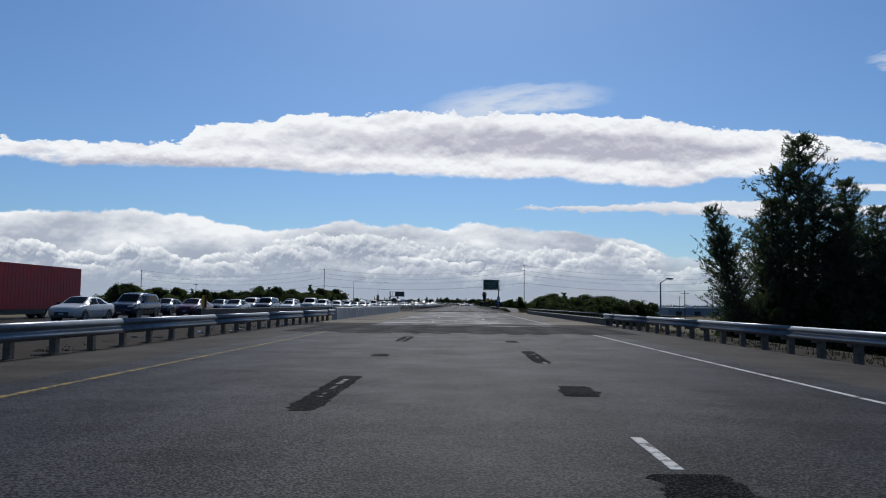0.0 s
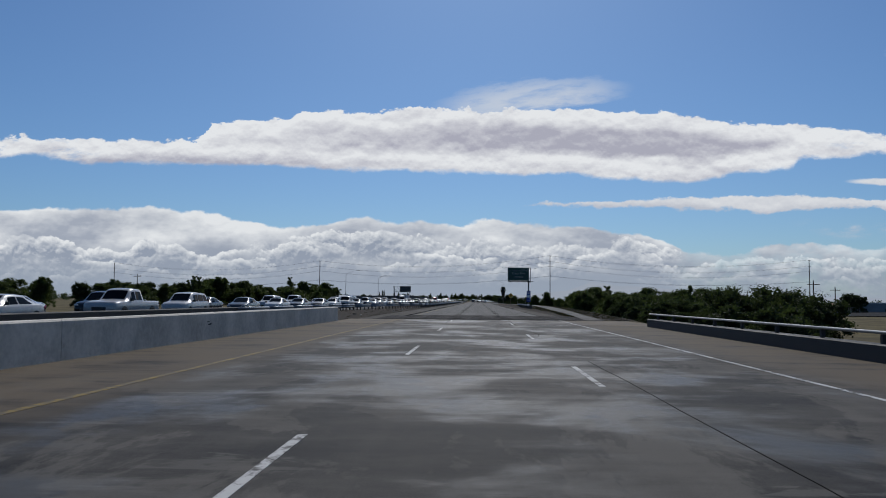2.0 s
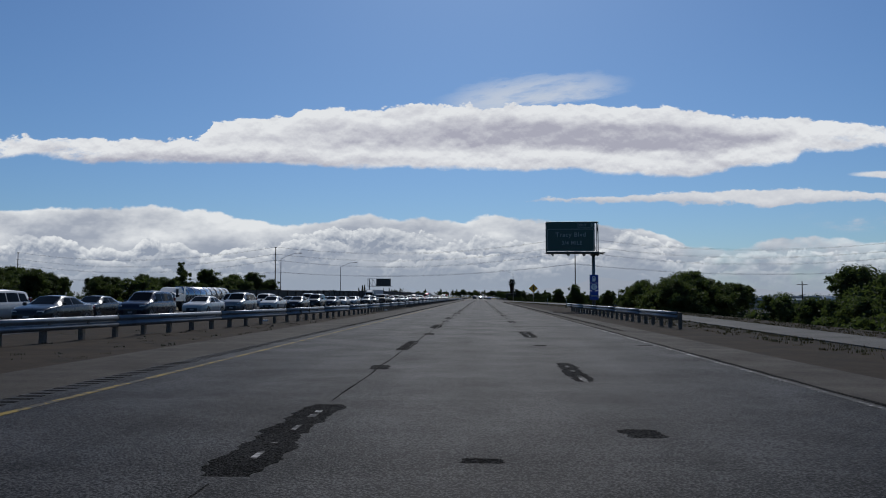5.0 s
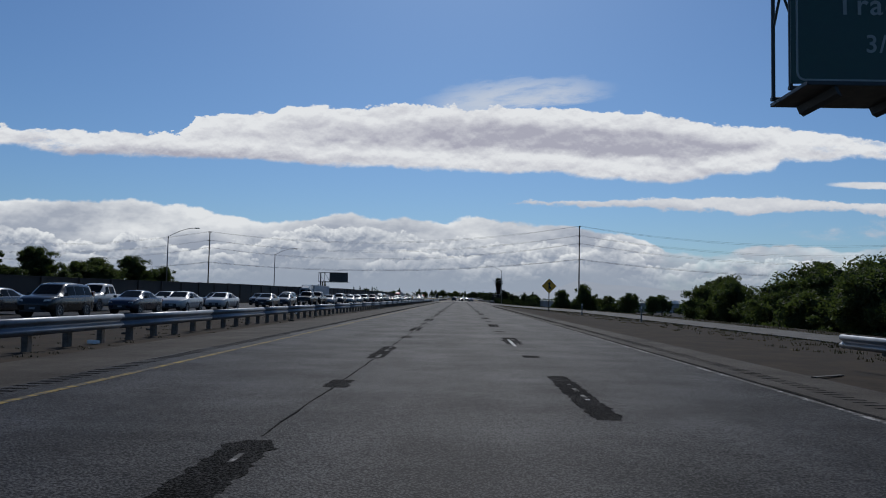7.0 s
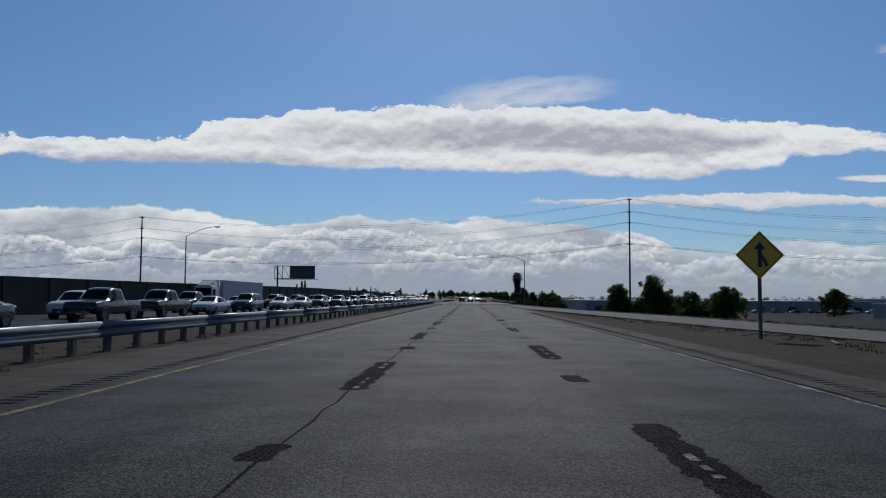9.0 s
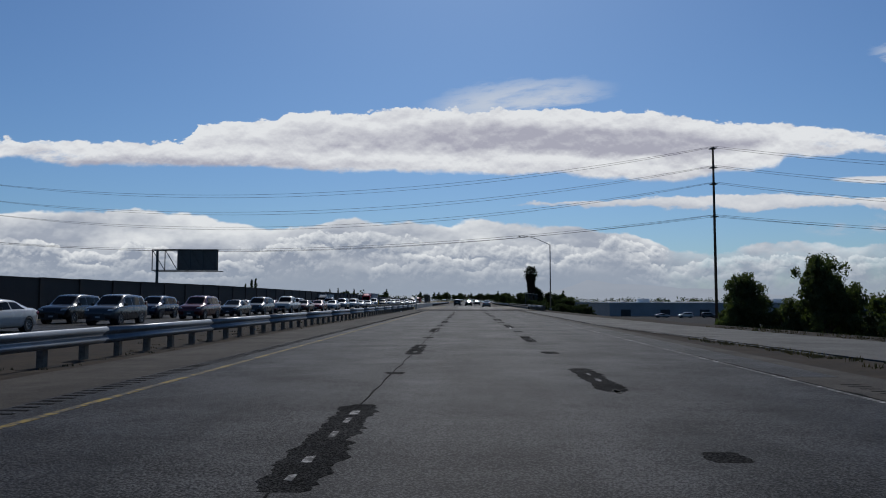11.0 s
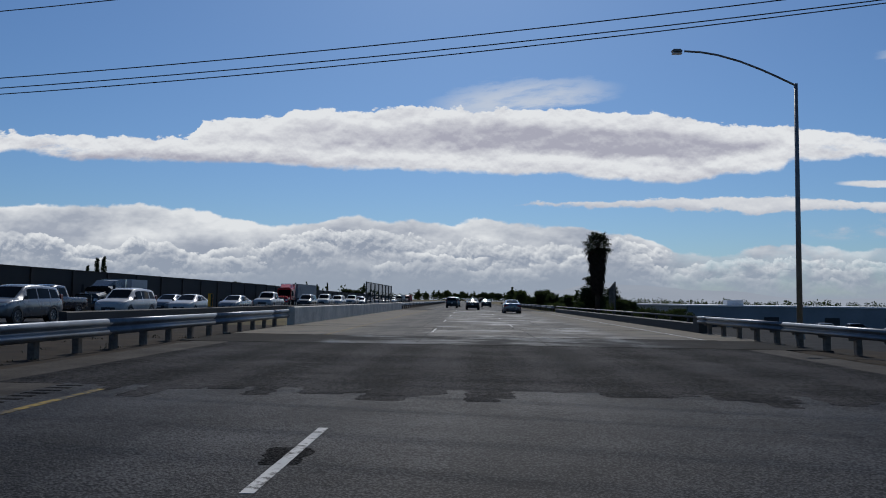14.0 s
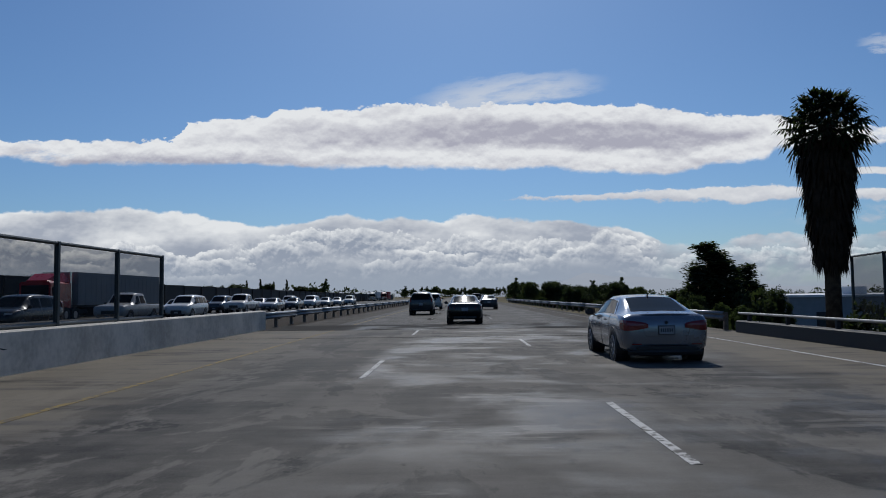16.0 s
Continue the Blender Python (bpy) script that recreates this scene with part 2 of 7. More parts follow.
bank_colour = heap_row(bank_colour, heap_top, 0.0, 0.075, 0.022, 1.0, 0.36)
bank_colour = heap_row(bank_colour, n.math("SUBTRACT", heap_top, 0.016), 5.3, 0.085, 0.018, 1.0, 0.42)
bank_colour = heap_row(bank_colour, n.math("ADD", 0.030, n.math("MULTIPLY", n.noise(n.vector(u, 0.3), 7, 2, 0.5), 0.030)), 9.7, 0.070, 0.016, 0.9, 0.46)
bank_colour = heap_row(bank_colour, n.math("ADD", 0.008, n.math("MULTIPLY", n.noise(n.vector(u, 4.3), 9, 2, 0.5), 0.040)), 14.1, 0.060, 0.014, 0.72, 0.48)
haze = n.math("SUBTRACT", 1.0, n.step(n.math("ADD", v, n.math("MULTIPLY", ragged, 0.8)), 0.002, 0.062))
bank_colour = n.mix(n.math("MULTIPLY", haze, 0.9), bank_colour, (0.305, 0.36, 0.445))
band = n.math("MULTIPLY", band, AHEAD)
thin = n.math("MULTIPLY", thin, AHEAD)
veil = n.math("MULTIPLY", veil, AHEAD)
low = n.math("SUBTRACT", 1.0, n.step(v, 0.0, 0.03))
bank = n.math("MAXIMUM", n.math("MULTIPLY", bank, AHEAD), low)


def sized(socket, k):
    node = n.tree.nodes.new("ShaderNodeVectorMath")
    node.operation = "SCALE"
    n.put(node.inputs[0], socket)
    node.inputs["Scale"].default_value = k
    return node.outputs[0]


tint = n.tree.nodes.new("ShaderNodeVectorMath")
tint.operation = "MULTIPLY"
n.put(tint.inputs[0], sky.outputs[0])
tint.inputs[1].default_value = (0.66, 0.90, 1.15)
clear = sized(tint.outputs[0], 0.061)
colour = n.mix(veil, clear, (0.58, 0.63, 0.71))
colour = n.mix(thin, colour, thin_colour)
colour = n.mix(band, colour, band_colour)
colour = n.mix(bank, colour, bank_colour)
back = n.add("ShaderNodeBackground", Strength=1.0)
n.put(back.inputs[0], colour)
out = n.add("ShaderNodeOutputWorld")
n.put(out.inputs[0], back.outputs[0])

sun = new("sun", bpy.data.lights.new("sun", "SUN"))
sun.data.energy, sun.data.angle, sun.data.color = 3.4, radians(0.53), (1.0, 0.985, 0.965)
sun.matrix_world = look((0, 0, 0), (-math.sin(SUN_TURN) * math.cos(SUN_HEIGHT), -math.cos(SUN_TURN) * math.cos(SUN_HEIGHT), -math.sin(SUN_HEIGHT)))

# ---- materials ----


def material(name, base=(0.5, 0.5, 0.5), rough=0.6, metal=0.0, coat=0.0, spread=0.0, scale=3.0, bump=0.0, bump_scale=40.0, place="Object"):
    """A painted or plain surface with blotches (spread) and relief (bump)."""
    m = bpy.data.materials.new(name)
    m.use_nodes = True
    k = Nodes(m.node_tree)
    s = m.node_tree.nodes["Principled BSDF"]
    s.inputs["Base Color"].default_value, s.inputs["Roughness"].default_value, s.inputs["Metallic"].default_value = (*base, 1), rough, metal
    s.inputs["Coat Weight"].default_value, s.inputs["Coat Roughness"].default_value = coat, 0.04
    if rough >= 0.9:
        s.inputs["Specular IOR Level"].default_value = 0.05
    at = k.add("ShaderNodeTexCoord").outputs["Object"] if place == "Object" else k.add("ShaderNodeNewGeometry").outputs["Position"]
    if spread:
        f = k.math("ADD", k.math("MULTIPLY", k.noise(at, scale, 5, 0.6), 0.7), k.math("MULTIPLY", k.noise(at, scale * 9, 3, 0.6), 0.3))
        f = k.step(f, 0.32, 0.68)
        k.put(s.inputs["Base Color"], k.mix(f, tuple(c * (1 - spread) for c in base), tuple(min(1, c * (1 + spread)) for c in base)))
        k.put(s.inputs["Roughness"], k.math("ADD", rough - 0.08, k.math("MULTIPLY", f, 0.16), clamp=True))
    if bump:
        b = k.add("ShaderNodeBump", Strength=bump, Distance=0.01)
        k.put(b.inputs["Height"], k.noise(at, bump_scale, 4, 0.6))
        k.put(s.inputs["Normal"], b.outputs[0])
    return m


def road_material(name, dark, light, rough, grain, tracks, stain, relief=0.35, shine=0.05, pits=0.0):
    """Asphalt or worn concrete: stones of a few millimetres, wheel tracks along the road, stains, and repairs."""
    m = bpy.data.materials.new(name)
    m.use_nodes = True
    k = Nodes(m.node_tree)
    s = m.node_tree.nodes["Principled BSDF"]
    at = k.add("ShaderNodeNewGeometry").outputs["Position"]
    x = k.split(at)[0]
    stones = k.cells(at, 42, "F1")
    fine = k.noise(at, 130, 3, 0.7)
    blotch = k.noise(at, 0.55, 6, 0.62)
    streak = k.noise(k.scaled(at, 2.6, 0.10, 1), 1.0, 5, 0.6)
    bars = k.noise(k.scaled(at, 0.35, 1.3, 1), 1.0, 4, 0.55)
    lane = k.math("MULTIPLY", k.math("SUBTRACT", x, 0.92), 2 * math.pi / 1.83)
    wheel = k.math("MULTIPLY", k.math("ADD", k.math("COSINE", lane), 1.0), 0.5)
    f = k.math("ADD", k.math("MULTIPLY", k.math("SUBTRACT", blotch, 0.5), stain), 0.5)
    f = k.math("ADD", f, k.math("MULTIPLY", k.math("SUBTRACT", streak, 0.5), stain * 0.45))
    f = k.math("ADD", f, k.math("MULTIPLY", k.math("SUBTRACT", k.step(bars, 0.40, 0.60), 0.5), stain * 0.16))
    f = k.math("ADD", f, k.math("MULTIPLY", k.math("SUBTRACT", k.step(k.noise(k.scaled(at, 0.5, 0.28, 1), 1.0, 5, 0.6, 0.4), 0.47, 0.53), 0.5), stain * 0.14))
    f = k.math("ADD", f, k.math("MULTIPLY", k.math("SUBTRACT", wheel, 0.5), tracks))
    f = k.math("ADD", f, k.math("MULTIPLY", k.math("SUBTRACT", 0.4, stones), grain))
    f = k.math("ADD", f, k.math("MULTIPLY", k.math("SUBTRACT", fine, 0.5), grain * 1.3), clamp=True)
    if pits:
        f = k.math("ADD", f, k.math("MULTIPLY", k.math("SUBTRACT", k.step(k.noise(k.scaled(at, 16, 5.5, 1), 1.0, 4, 0.7), 0.42, 0.58), 0.5), pits))
        f = k.math("ADD", f, k.math("MULTIPLY", k.math("SUBTRACT", k.noise(k.scaled(at, 2.2, 0.12, 1), 1.0, 5, 0.6), 0.5), pits * 1.6))
    mottle = k.noise(at, 13, 7, 0.82)
    f = k.math("ADD", f, k.math("MULTIPLY", k.math("SUBTRACT", mottle, 0.5), 0.6 * grain), clamp=True)
    specks = k.math("MULTIPLY", k.step(k.noise(at, 95, 2, 0.5), 0.60, 0.68), k.step(k.noise(at, 9, 3, 0.6), 0.38, 0.62))
    f = k.math("ADD", f, k.math("MULTIPLY", specks, 0.35 * grain), clamp=True)
    c = k.mix(f, dark, light)
    k.put(s.inputs["Base Color"], c)
    s.inputs["Specular IOR Level"].default_value = shine
    k.put(s.inputs["Roughness"], k.math("ADD", rough, k.math("MULTIPLY", k.math("SUBTRACT", blotch, 0.5), -0.30), clamp=True))
    b = k.add("ShaderNodeBump", Strength=relief, Distance=0.012)
    k.put(b.inputs["Height"], k.math("ADD", k.math("MULTIPLY", stones, -1.0), k.math("MULTIPLY", fine, 0.5)))
    k.put(s.inputs["Normal"], b.outputs[0])
    return m


def worn_paint(name, paint, under, wear):
    """Road paint scuffed through to the surface below."""
    m = bpy.data.materials.new(name)
    m.use_nodes = True
    k = Nodes(m.node_tree)
    s = m.node_tree.nodes["Principled BSDF"]
    at = k.add("ShaderNodeNewGeometry").outputs["Position"]
    f = k.math("ADD", k.noise(at, 7, 6, 0.7), k.math("MULTIPLY", k.noise(at, 1.1, 3, 0.5), 0.5))
    f = k.step(f, wear, wear + 0.16)
    k.put(s.inputs["Base Color"], k.mix(f, under, paint))
    s.inputs["Roughness"].default_value, s.inputs["Specular IOR Level"].default_value = 0.75, 0.10
    return m


def deck_material(name, dark, light, tan, wet, shine=0.04, dry=-4.9):
    """Worn bridge concrete: stains, brushed cross bands, a tan shoulder, and damp patches that shine."""
    m = bpy.data.materials.new(name)
    m.use_nodes = True
    k = Nodes(m.node_tree)
    s = m.node_tree.nodes["Principled BSDF"]
    at = k.add("ShaderNodeNewGeometry").outputs["Position"]
    x = k.split(at)[0]
    blotch = k.noise(at, 0.5, 7, 0.64)
    bands = k.noise(k.scaled(at, 0.22, 1.5, 1), 1.0, 6, 0.62)
    tracks = k.noise(k.scaled(at, 1.9, 0.07, 1), 1.0, 4, 0.55)
    scuff = k.noise(k.scaled(at, 1.2, 3.2, 1), 1.0, 6, 0.7)
    fine = k.noise(at, 55, 4, 0.7)
    f = k.math("ADD", 0.5, k.math("MULTIPLY", k.math("SUBTRACT", blotch, 0.5), 1.7))
    f = k.math("ADD", f, k.math("MULTIPLY", k.math("SUBTRACT", bands, 0.5), 0.7))
    f = k.math("ADD", f, k.math("MULTIPLY", k.math("SUBTRACT", tracks, 0.5), 0.7))
    f = k.math("ADD", f, k.math("MULTIPLY", k.math("SUBTRACT", scuff, 0.5), 0.7))
    slabs = k.step(k.noise(k.scaled(at, 0.50, 0.22, 1), 1.0, 7, 0.68, 0.4), 0.49, 0.53)
    f = k.math("ADD", f, k.math("MULTIPLY", k.math("SUBTRACT", slabs, 0.5), 0.46))
    rings = k.step(k.noise(k.scaled(at, 0.9, 0.6, 1), 1.0, 7, 0.7), 0.60, 0.64)
    f = k.math("SUBTRACT", f, k.math("MULTIPLY", rings, 0.5))
    f = k.math("ADD", f, k.math("MULTIPLY", k.math("SUBTRACT", fine, 0.5), 0.9), clamp=True)
    c = k.mix(f, dark, light)
    away = k.math("MULTIPLY", k.math("ABSOLUTE", k.math("SUBTRACT", x, 0.4)), -1.0)
    side = k.math("MULTIPLY", k.math("SUBTRACT", 1.0, k.step(k.math("ADD", away, k.math("MULTIPLY", k.math("SUBTRACT", blotch, 0.5), 3.0)), -6.4, -4.4)), k.step(k.math("ADD", bands, k.math("MULTIPLY", blotch, 0.6)), 0.55, 0.85))
    c = k.mix(k.math("MULTIPLY", side, 0.65), c, tan)
    pools = k.math("ADD", k.noise(k.scaled(at, 0.34, 0.30, 1), 1.0, 7, 0.60, 0.3), k.math("MULTIPLY", k.math("SUBTRACT", bands, 0.5), 0.28))
    lanes = k.math("MULTIPLY", k.step(k.math("ADD", x, k.math("MULTIPLY", k.math("SUBTRACT", blotch, 0.5), 1.2)), dry - 0.3, dry + 0.3), k.math("SUBTRACT", 1.0, k.step(x, 4.6, 6.4)))
    damp = k.math("MULTIPLY", k.step(pools, 0.47 - wet, 0.64 - wet), lanes)
    films = k.noise(k.scaled(at, 0.30, 0.55, 1), 1.0, 6, 0.62, 0.5)
    ridge = k.math("MULTIPLY", k.step(films, 0.57, 0.60), k.step(bands, 0.42, 0.50))
    c = k.mix(k.math("MULTIPLY", damp, 0.40), c, (dark[0] * 0.85, dark[1] * 0.93, dark[2] * 1.04))
    c = k.mix(k.math("MULTIPLY", k.math("MULTIPLY", ridge, lanes), 0.55), c, light)
    k.put(s.inputs["Base Color"], c)
    k.put(s.inputs["Roughness"], k.math("SUBTRACT", k.math("ADD", 0.72, k.math("MULTIPLY", k.math("SUBTRACT", f, 0.5), 0.2)), k.math("MULTIPLY", damp, 0.25), clamp=True))
    k.put(s.inputs["Specular IOR Level"], k.math("ADD", shine, k.math("MULTIPLY", damp, shine * 1.7)))
    b = k.add("ShaderNodeBump", Strength=0.25, Distance=0.008)
    k.put(b.inputs["Height"], k.math("ADD", fine, k.math("MULTIPLY", scuff, 0.8)))
    k.put(s.inputs["Normal"], b.outputs[0])
    return m


ASPHALT = road_material("asphalt", (0.002, 0.0019, 0.0020), (0.062, 0.0600, 0.0606), 0.58, 2.2, 0.16, 0.8, shine=0.027, relief=0.3)
ASPHALT_ROUGH = road_material("coarse_asphalt", (0.002, 0.0019, 0.0020), (0.054, 0.0518, 0.0525), 0.72, 2.0, 0.5, 0.9, relief=0.6, shine=0.014, pits=0.4)
BLACKTOP = road_material("fresh_blacktop", (0.004, 0.0039, 0.004), (0.017, 0.0164, 0.017), 0.75, 0.6, 0.3, 0.8, relief=0.3, shine=0.012)
SHOULDER = road_material("shoulder_asphalt", (0.016, 0.0142, 0.0125), (0.060, 0.053, 0.0455), 0.8, 0.8, 0.0, 0.8)
PARKING = road_material("parking_asphalt", (0.010, 0.010, 0.0105), (0.045, 0.045, 0.046), 0.8, 0.8, 0.0, 0.8, shine=0.02)
RAMP_FACE = road_material("ramp_concrete", (0.040, 0.039, 0.037), (0.125, 0.121, 0.114), 0.75, 0.6, 0.0, 0.7, shine=0.04)
CONCRETE = deck_material("deck_concrete", (0.024, 0.0235, 0.0235), (0.136, 0.127, 0.114), (0.135, 0.104, 0.070), 0.02, 0.034)
CONCRETE_MID = deck_material("mid_deck_concrete", (0.015, 0.0148, 0.015), (0.092, 0.0865, 0.079), (0.115, 0.090, 0.062), 0.02, 0.03)
CONCRETE_WORN = deck_material("worn_deck_concrete", (0.025, 0.0243, 0.0234), (0.132, 0.124, 0.1125), (0.150, 0.130, 0.100), 0.02, 0.03, -2.0)
CONCRETE_DARK = deck_material("approach_concrete", (0.006, 0.006, 0.0063), (0.024, 0.024, 0.024), (0.03, 0.027, 0.023), 0.05, 0.012)
REPAIR = road_material("repair_asphalt", (0.0015, 0.0015, 0.0015), (0.039, 0.0378, 0.0378), 0.8, 1.9, 0.0, 0.8, relief=1.0, shine=0.01)
JOINT = material("joint_rubber", (0.007, 0.007, 0.007), 0.95, spread=0.3, place="World")
WHITE_LINE = worn_paint("white_line", (0.37, 0.37, 0.36), (0.07, 0.067, 0.063), 0.62)
WHITE_FADED = worn_paint("faded_white_line", (0.24, 0.235, 0.23), (0.035, 0.034, 0.034), 0.74)
YELLOW_LINE = worn_paint("yellow_line", (0.175, 0.120, 0.021), (0.035, 0.032, 0.028), 0.68)
YELLOW_PALE = worn_paint("pale_yellow_line", (0.17, 0.118, 0.03), (0.085, 0.07, 0.048), 0.68)
DIRT = material("median_dirt", (0.026, 0.0205, 0.0155), 0.95, spread=0.55, scale=0.9, bump=0.8, bump_scale=9, place="World")
LAND = material("dry_land", (0.085, 0.070, 0.036), 0.95, spread=0.5, scale=0.12, bump=0.6, bump_scale=3, place="World")
GRASS = material("dry_grass", (0.15, 0.115, 0.042), 0.9, spread=0.5, scale=0.5, place="World")
WEED = material("green_weed", (0.05, 0.052, 0.025), 0.85, spread=0.4, scale=2)
BARRIER = material("barrier_concrete", (0.44, 0.41, 0.36), 0.85, spread=0.28, scale=0.8, bump=0.3, bump_scale=30, place="World")
# base near black: the shade on the bridge parapet is put into the colour
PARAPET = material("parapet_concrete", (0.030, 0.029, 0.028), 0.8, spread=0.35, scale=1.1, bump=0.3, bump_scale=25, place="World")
WALL = material("sound_wall_block", (0.036, 0.030, 0.027), 0.85, spread=0.3, scale=0.6, bump=0.4, bump_scale=12, place="World")
ZINC = material("galvanised_steel", (0.15, 0.162, 0.18), 0.42, 0.5, spread=0.22, scale=2.5, place="World")
WOOD = material("weathered_post_wood", (0.12, 0.095, 0.075), 0.85, spread=0.4, scale=6, bump=0.4, bump_scale=40)
STEEL = material("painted_steel", (0.16, 0.165, 0.17), 0.5, 0.5, spread=0.3, scale=3)
DARK_STEEL = material("dark_frame_steel", (0.03, 0.04, 0.045), 0.5, 0.4, spread=0.3, scale=5)
WIRE = material("cable", (0.02, 0.02, 0.02), 0.6)
GREEN = material("sign_green", (0.004, 0.045, 0.036), 0.42, spread=0.15, scale=1.5)
SIGN_WHITE = material("sign_white", (0.72, 0.74, 0.74), 0.45, spread=0.08)
# sign white greyed in its colour, as the panel stands backlit
SIGN_GREY = material("backlit_sign_white", (0.25, 0.28, 0.27), 0.5, spread=0.1)
BLUE = material("sign_blue", (0.01, 0.045, 0.30), 0.42, spread=0.15)
AMBER = material("sign_yellow", (0.75, 0.36, 0.015), 0.45, spread=0.12, scale=2)
BLACK = material("sign_black", (0.012, 0.012, 0.012), 0.5)
ALUMINIUM = material("sign_back_aluminium", (0.07, 0.075, 0.08), 0.5, 0.7, spread=0.2)
BARK = material("bark", (0.07, 0.055, 0.042), 0.95, spread=0.4, scale=4, bump=0.8, bump_scale=14)
PALM_DEAD = material("dead_palm_frond", (0.034, 0.025, 0.018), 0.9, spread=0.4, scale=3)
RUBBER = material("tyre_rubber", (0.015, 0.015, 0.015), 0.85, spread=0.3, scale=8)
RIM = material("alloy_rim", (0.42, 0.43, 0.45), 0.3, 0.9)
GLASS = material("car_glass", (0.005, 0.006, 0.007), 0.05, 0.0, coat=0.0)
GLASS.node_tree.nodes["Principled BSDF"].inputs["Specular IOR Level"].default_value = 0.05
PLASTIC = material("black_trim_plastic", (0.018, 0.018, 0.019), 0.55)
CHROME = material("chrome_trim", (0.75, 0.75, 0.76), 0.12, 1.0)
LAMP_RED = material("red_lamp_lens", (0.16, 0.004, 0.007), 0.2, coat=0.35)
LAMP_CLEAR = material("clear_lamp_lens", (0.62, 0.64, 0.66), 0.12, coat=1.0)
PLATE = material("number_plate", (0.26, 0.27, 0.29), 0.5)


def leaf_material(name, base, shine=0.75):
    m = bpy.data.materials.new(name)
    m.use_nodes = True
    k = Nodes(m.node_tree)
    s = m.node_tree.nodes["Principled BSDF"]
    island = k.add("ShaderNodeNewGeometry").outputs["Random Per Island"]
    at = k.add("ShaderNodeTexCoord").outputs["Object"]
    f = k.math("ADD", k.math("MULTIPLY", island, 0.6), k.math("MULTIPLY", k.noise(at, 0.7, 3, 0.5), 0.5), clamp=True)
    k.put(s.inputs["Base Color"], k.mix(f, tuple(c * 0.45 for c in base), tuple(c * 1.5 for c in base)))
    s.inputs["Roughness"].default_value, s.inputs["Specular IOR Level"].default_value = shine, 0.12
    t = k.add("ShaderNodeBsdfTranslucent")
    t.inputs[0].default_value = (base[0] * 1.5, base[1] * 1.7, base[2] * 0.8, 1)
    mixed = k.add("ShaderNodeMixShader")
    mixed.inputs[0].default_value = 0.35
    k.put(mixed.inputs[1], s.outputs[0])
    k.put(mixed.inputs[2], t.outputs[0])
    k.put(m.node_tree.nodes["Material Output"].inputs[0], mixed.outputs[0])
    return m


LEAF = leaf_material("tree_leaf", (0.048, 0.060, 0.027))
LEAF_DARK = leaf_material("dark_tree_leaf", (0.029, 0.037, 0.020))
NEEDLE = leaf_material("conifer_needle", (0.046, 0.058, 0.044))
PALM_LEAF = leaf_material("palm_leaf", (0.016, 0.022, 0.010))
WOODLAND = leaf_material("far_woodland_leaf", (0.040, 0.050, 0.036))


def paint(name, base, metal=0.35, rough=0.28):
    m = material(name, base, rough, metal, coat=0.55, spread=0.015, scale=0.6)
    m.node_tree.nodes["Principled BSDF"].inputs["Specular IOR Level"].default_value = 0.25
    return m


PAINT = {
    "white": paint("white_car_paint", (0.40, 0.39, 0.375), 0.0),
    "silver": paint("silver_blue_car_paint", (0.17, 0.19, 0.22), 0.6, 0.22),
    "grey": paint("grey_car_paint", (0.036, 0.039, 0.044), 0.3),
    "black": paint("black_car_paint", (0.007, 0.0075, 0.009), 0.1),
    "blue": paint("dark_blue_car_paint", (0.008, 0.012, 0.028), 0.2),
    "red": paint("red_car_paint", (0.17, 0.006, 0.009), 0.0),
    "bright red": paint("bright_red_truck_paint", (0.45, 0.012, 0.014), 0.0),
    "maroon": paint("maroon_car_paint", (0.075, 0.006, 0.010), 0.1),
    "tan": paint("tan_car_paint", (0.13, 0.115, 0.095), 0.3),
    "light": paint("pale_silver_car_paint", (0.17, 0.172, 0.176), 0.4),
}
# darker copy of the pale trailer panel, its backlit side put into the colour
SHADED_TRAILER = material("shade_toned_trailer_panel", (0.22, 0.225, 0.235), 0.55, spread=0.15, scale=0.8)
TRAILER = material("white_trailer_panel", (0.38, 0.39, 0.41), 0.5, spread=0.12, scale=0.8)
CONTAINER = material("red_container_steel", (0.42, 0.014, 0.016), 0.6, spread=0.25, scale=0.9)
TANK = material("polished_tank_steel", (0.60, 0.61, 0.63), 0.22, 0.9, spread=0.1)
WAREHOUSE = material("warehouse_wall", (0.20, 0.215, 0.23), 0.8, spread=0.12, scale=0.15, place="World")
ROOF = material("warehouse_roof", (0.55, 0.56, 0.57), 0.7, spread=0.15, scale=0.2, place="World")
TILE = material("clay_roof", (0.28, 0.12, 0.08), 0.8, spread=0.25, scale=1.5)

# see-through windbreak mesh
MESH = bpy.data.materials.new("windscreen_mesh")
MESH.use_nodes = True
k = Nodes(MESH.node_tree)
clear_mesh = k.add("ShaderNodeBsdfTransparent")
threads = k.add("ShaderNodeBsdfDiffuse")
threads.inputs[0].default_value = (0.03, 0.032, 0.035, 1)
both = k.add("ShaderNodeMixShader")
both.inputs[0].default_value = 0.56
k.put(both.inputs[1], clear_mesh.outputs[0])
k.put(both.inputs[2], threads.outputs[0])
k.put(MESH.node_tree.nodes["Material Output"].inputs[0], both.outputs[0])

# far hills: the air's blue haze is painted as a glowing colour
HILL = bpy.data.materials.new("haze_painted_hill")
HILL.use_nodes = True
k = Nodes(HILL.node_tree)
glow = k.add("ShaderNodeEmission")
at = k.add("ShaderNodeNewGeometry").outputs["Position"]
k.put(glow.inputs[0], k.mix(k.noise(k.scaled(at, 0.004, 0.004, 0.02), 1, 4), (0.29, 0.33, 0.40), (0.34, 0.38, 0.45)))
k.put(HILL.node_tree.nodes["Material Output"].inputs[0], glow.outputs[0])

# ---- mesh helpers ----


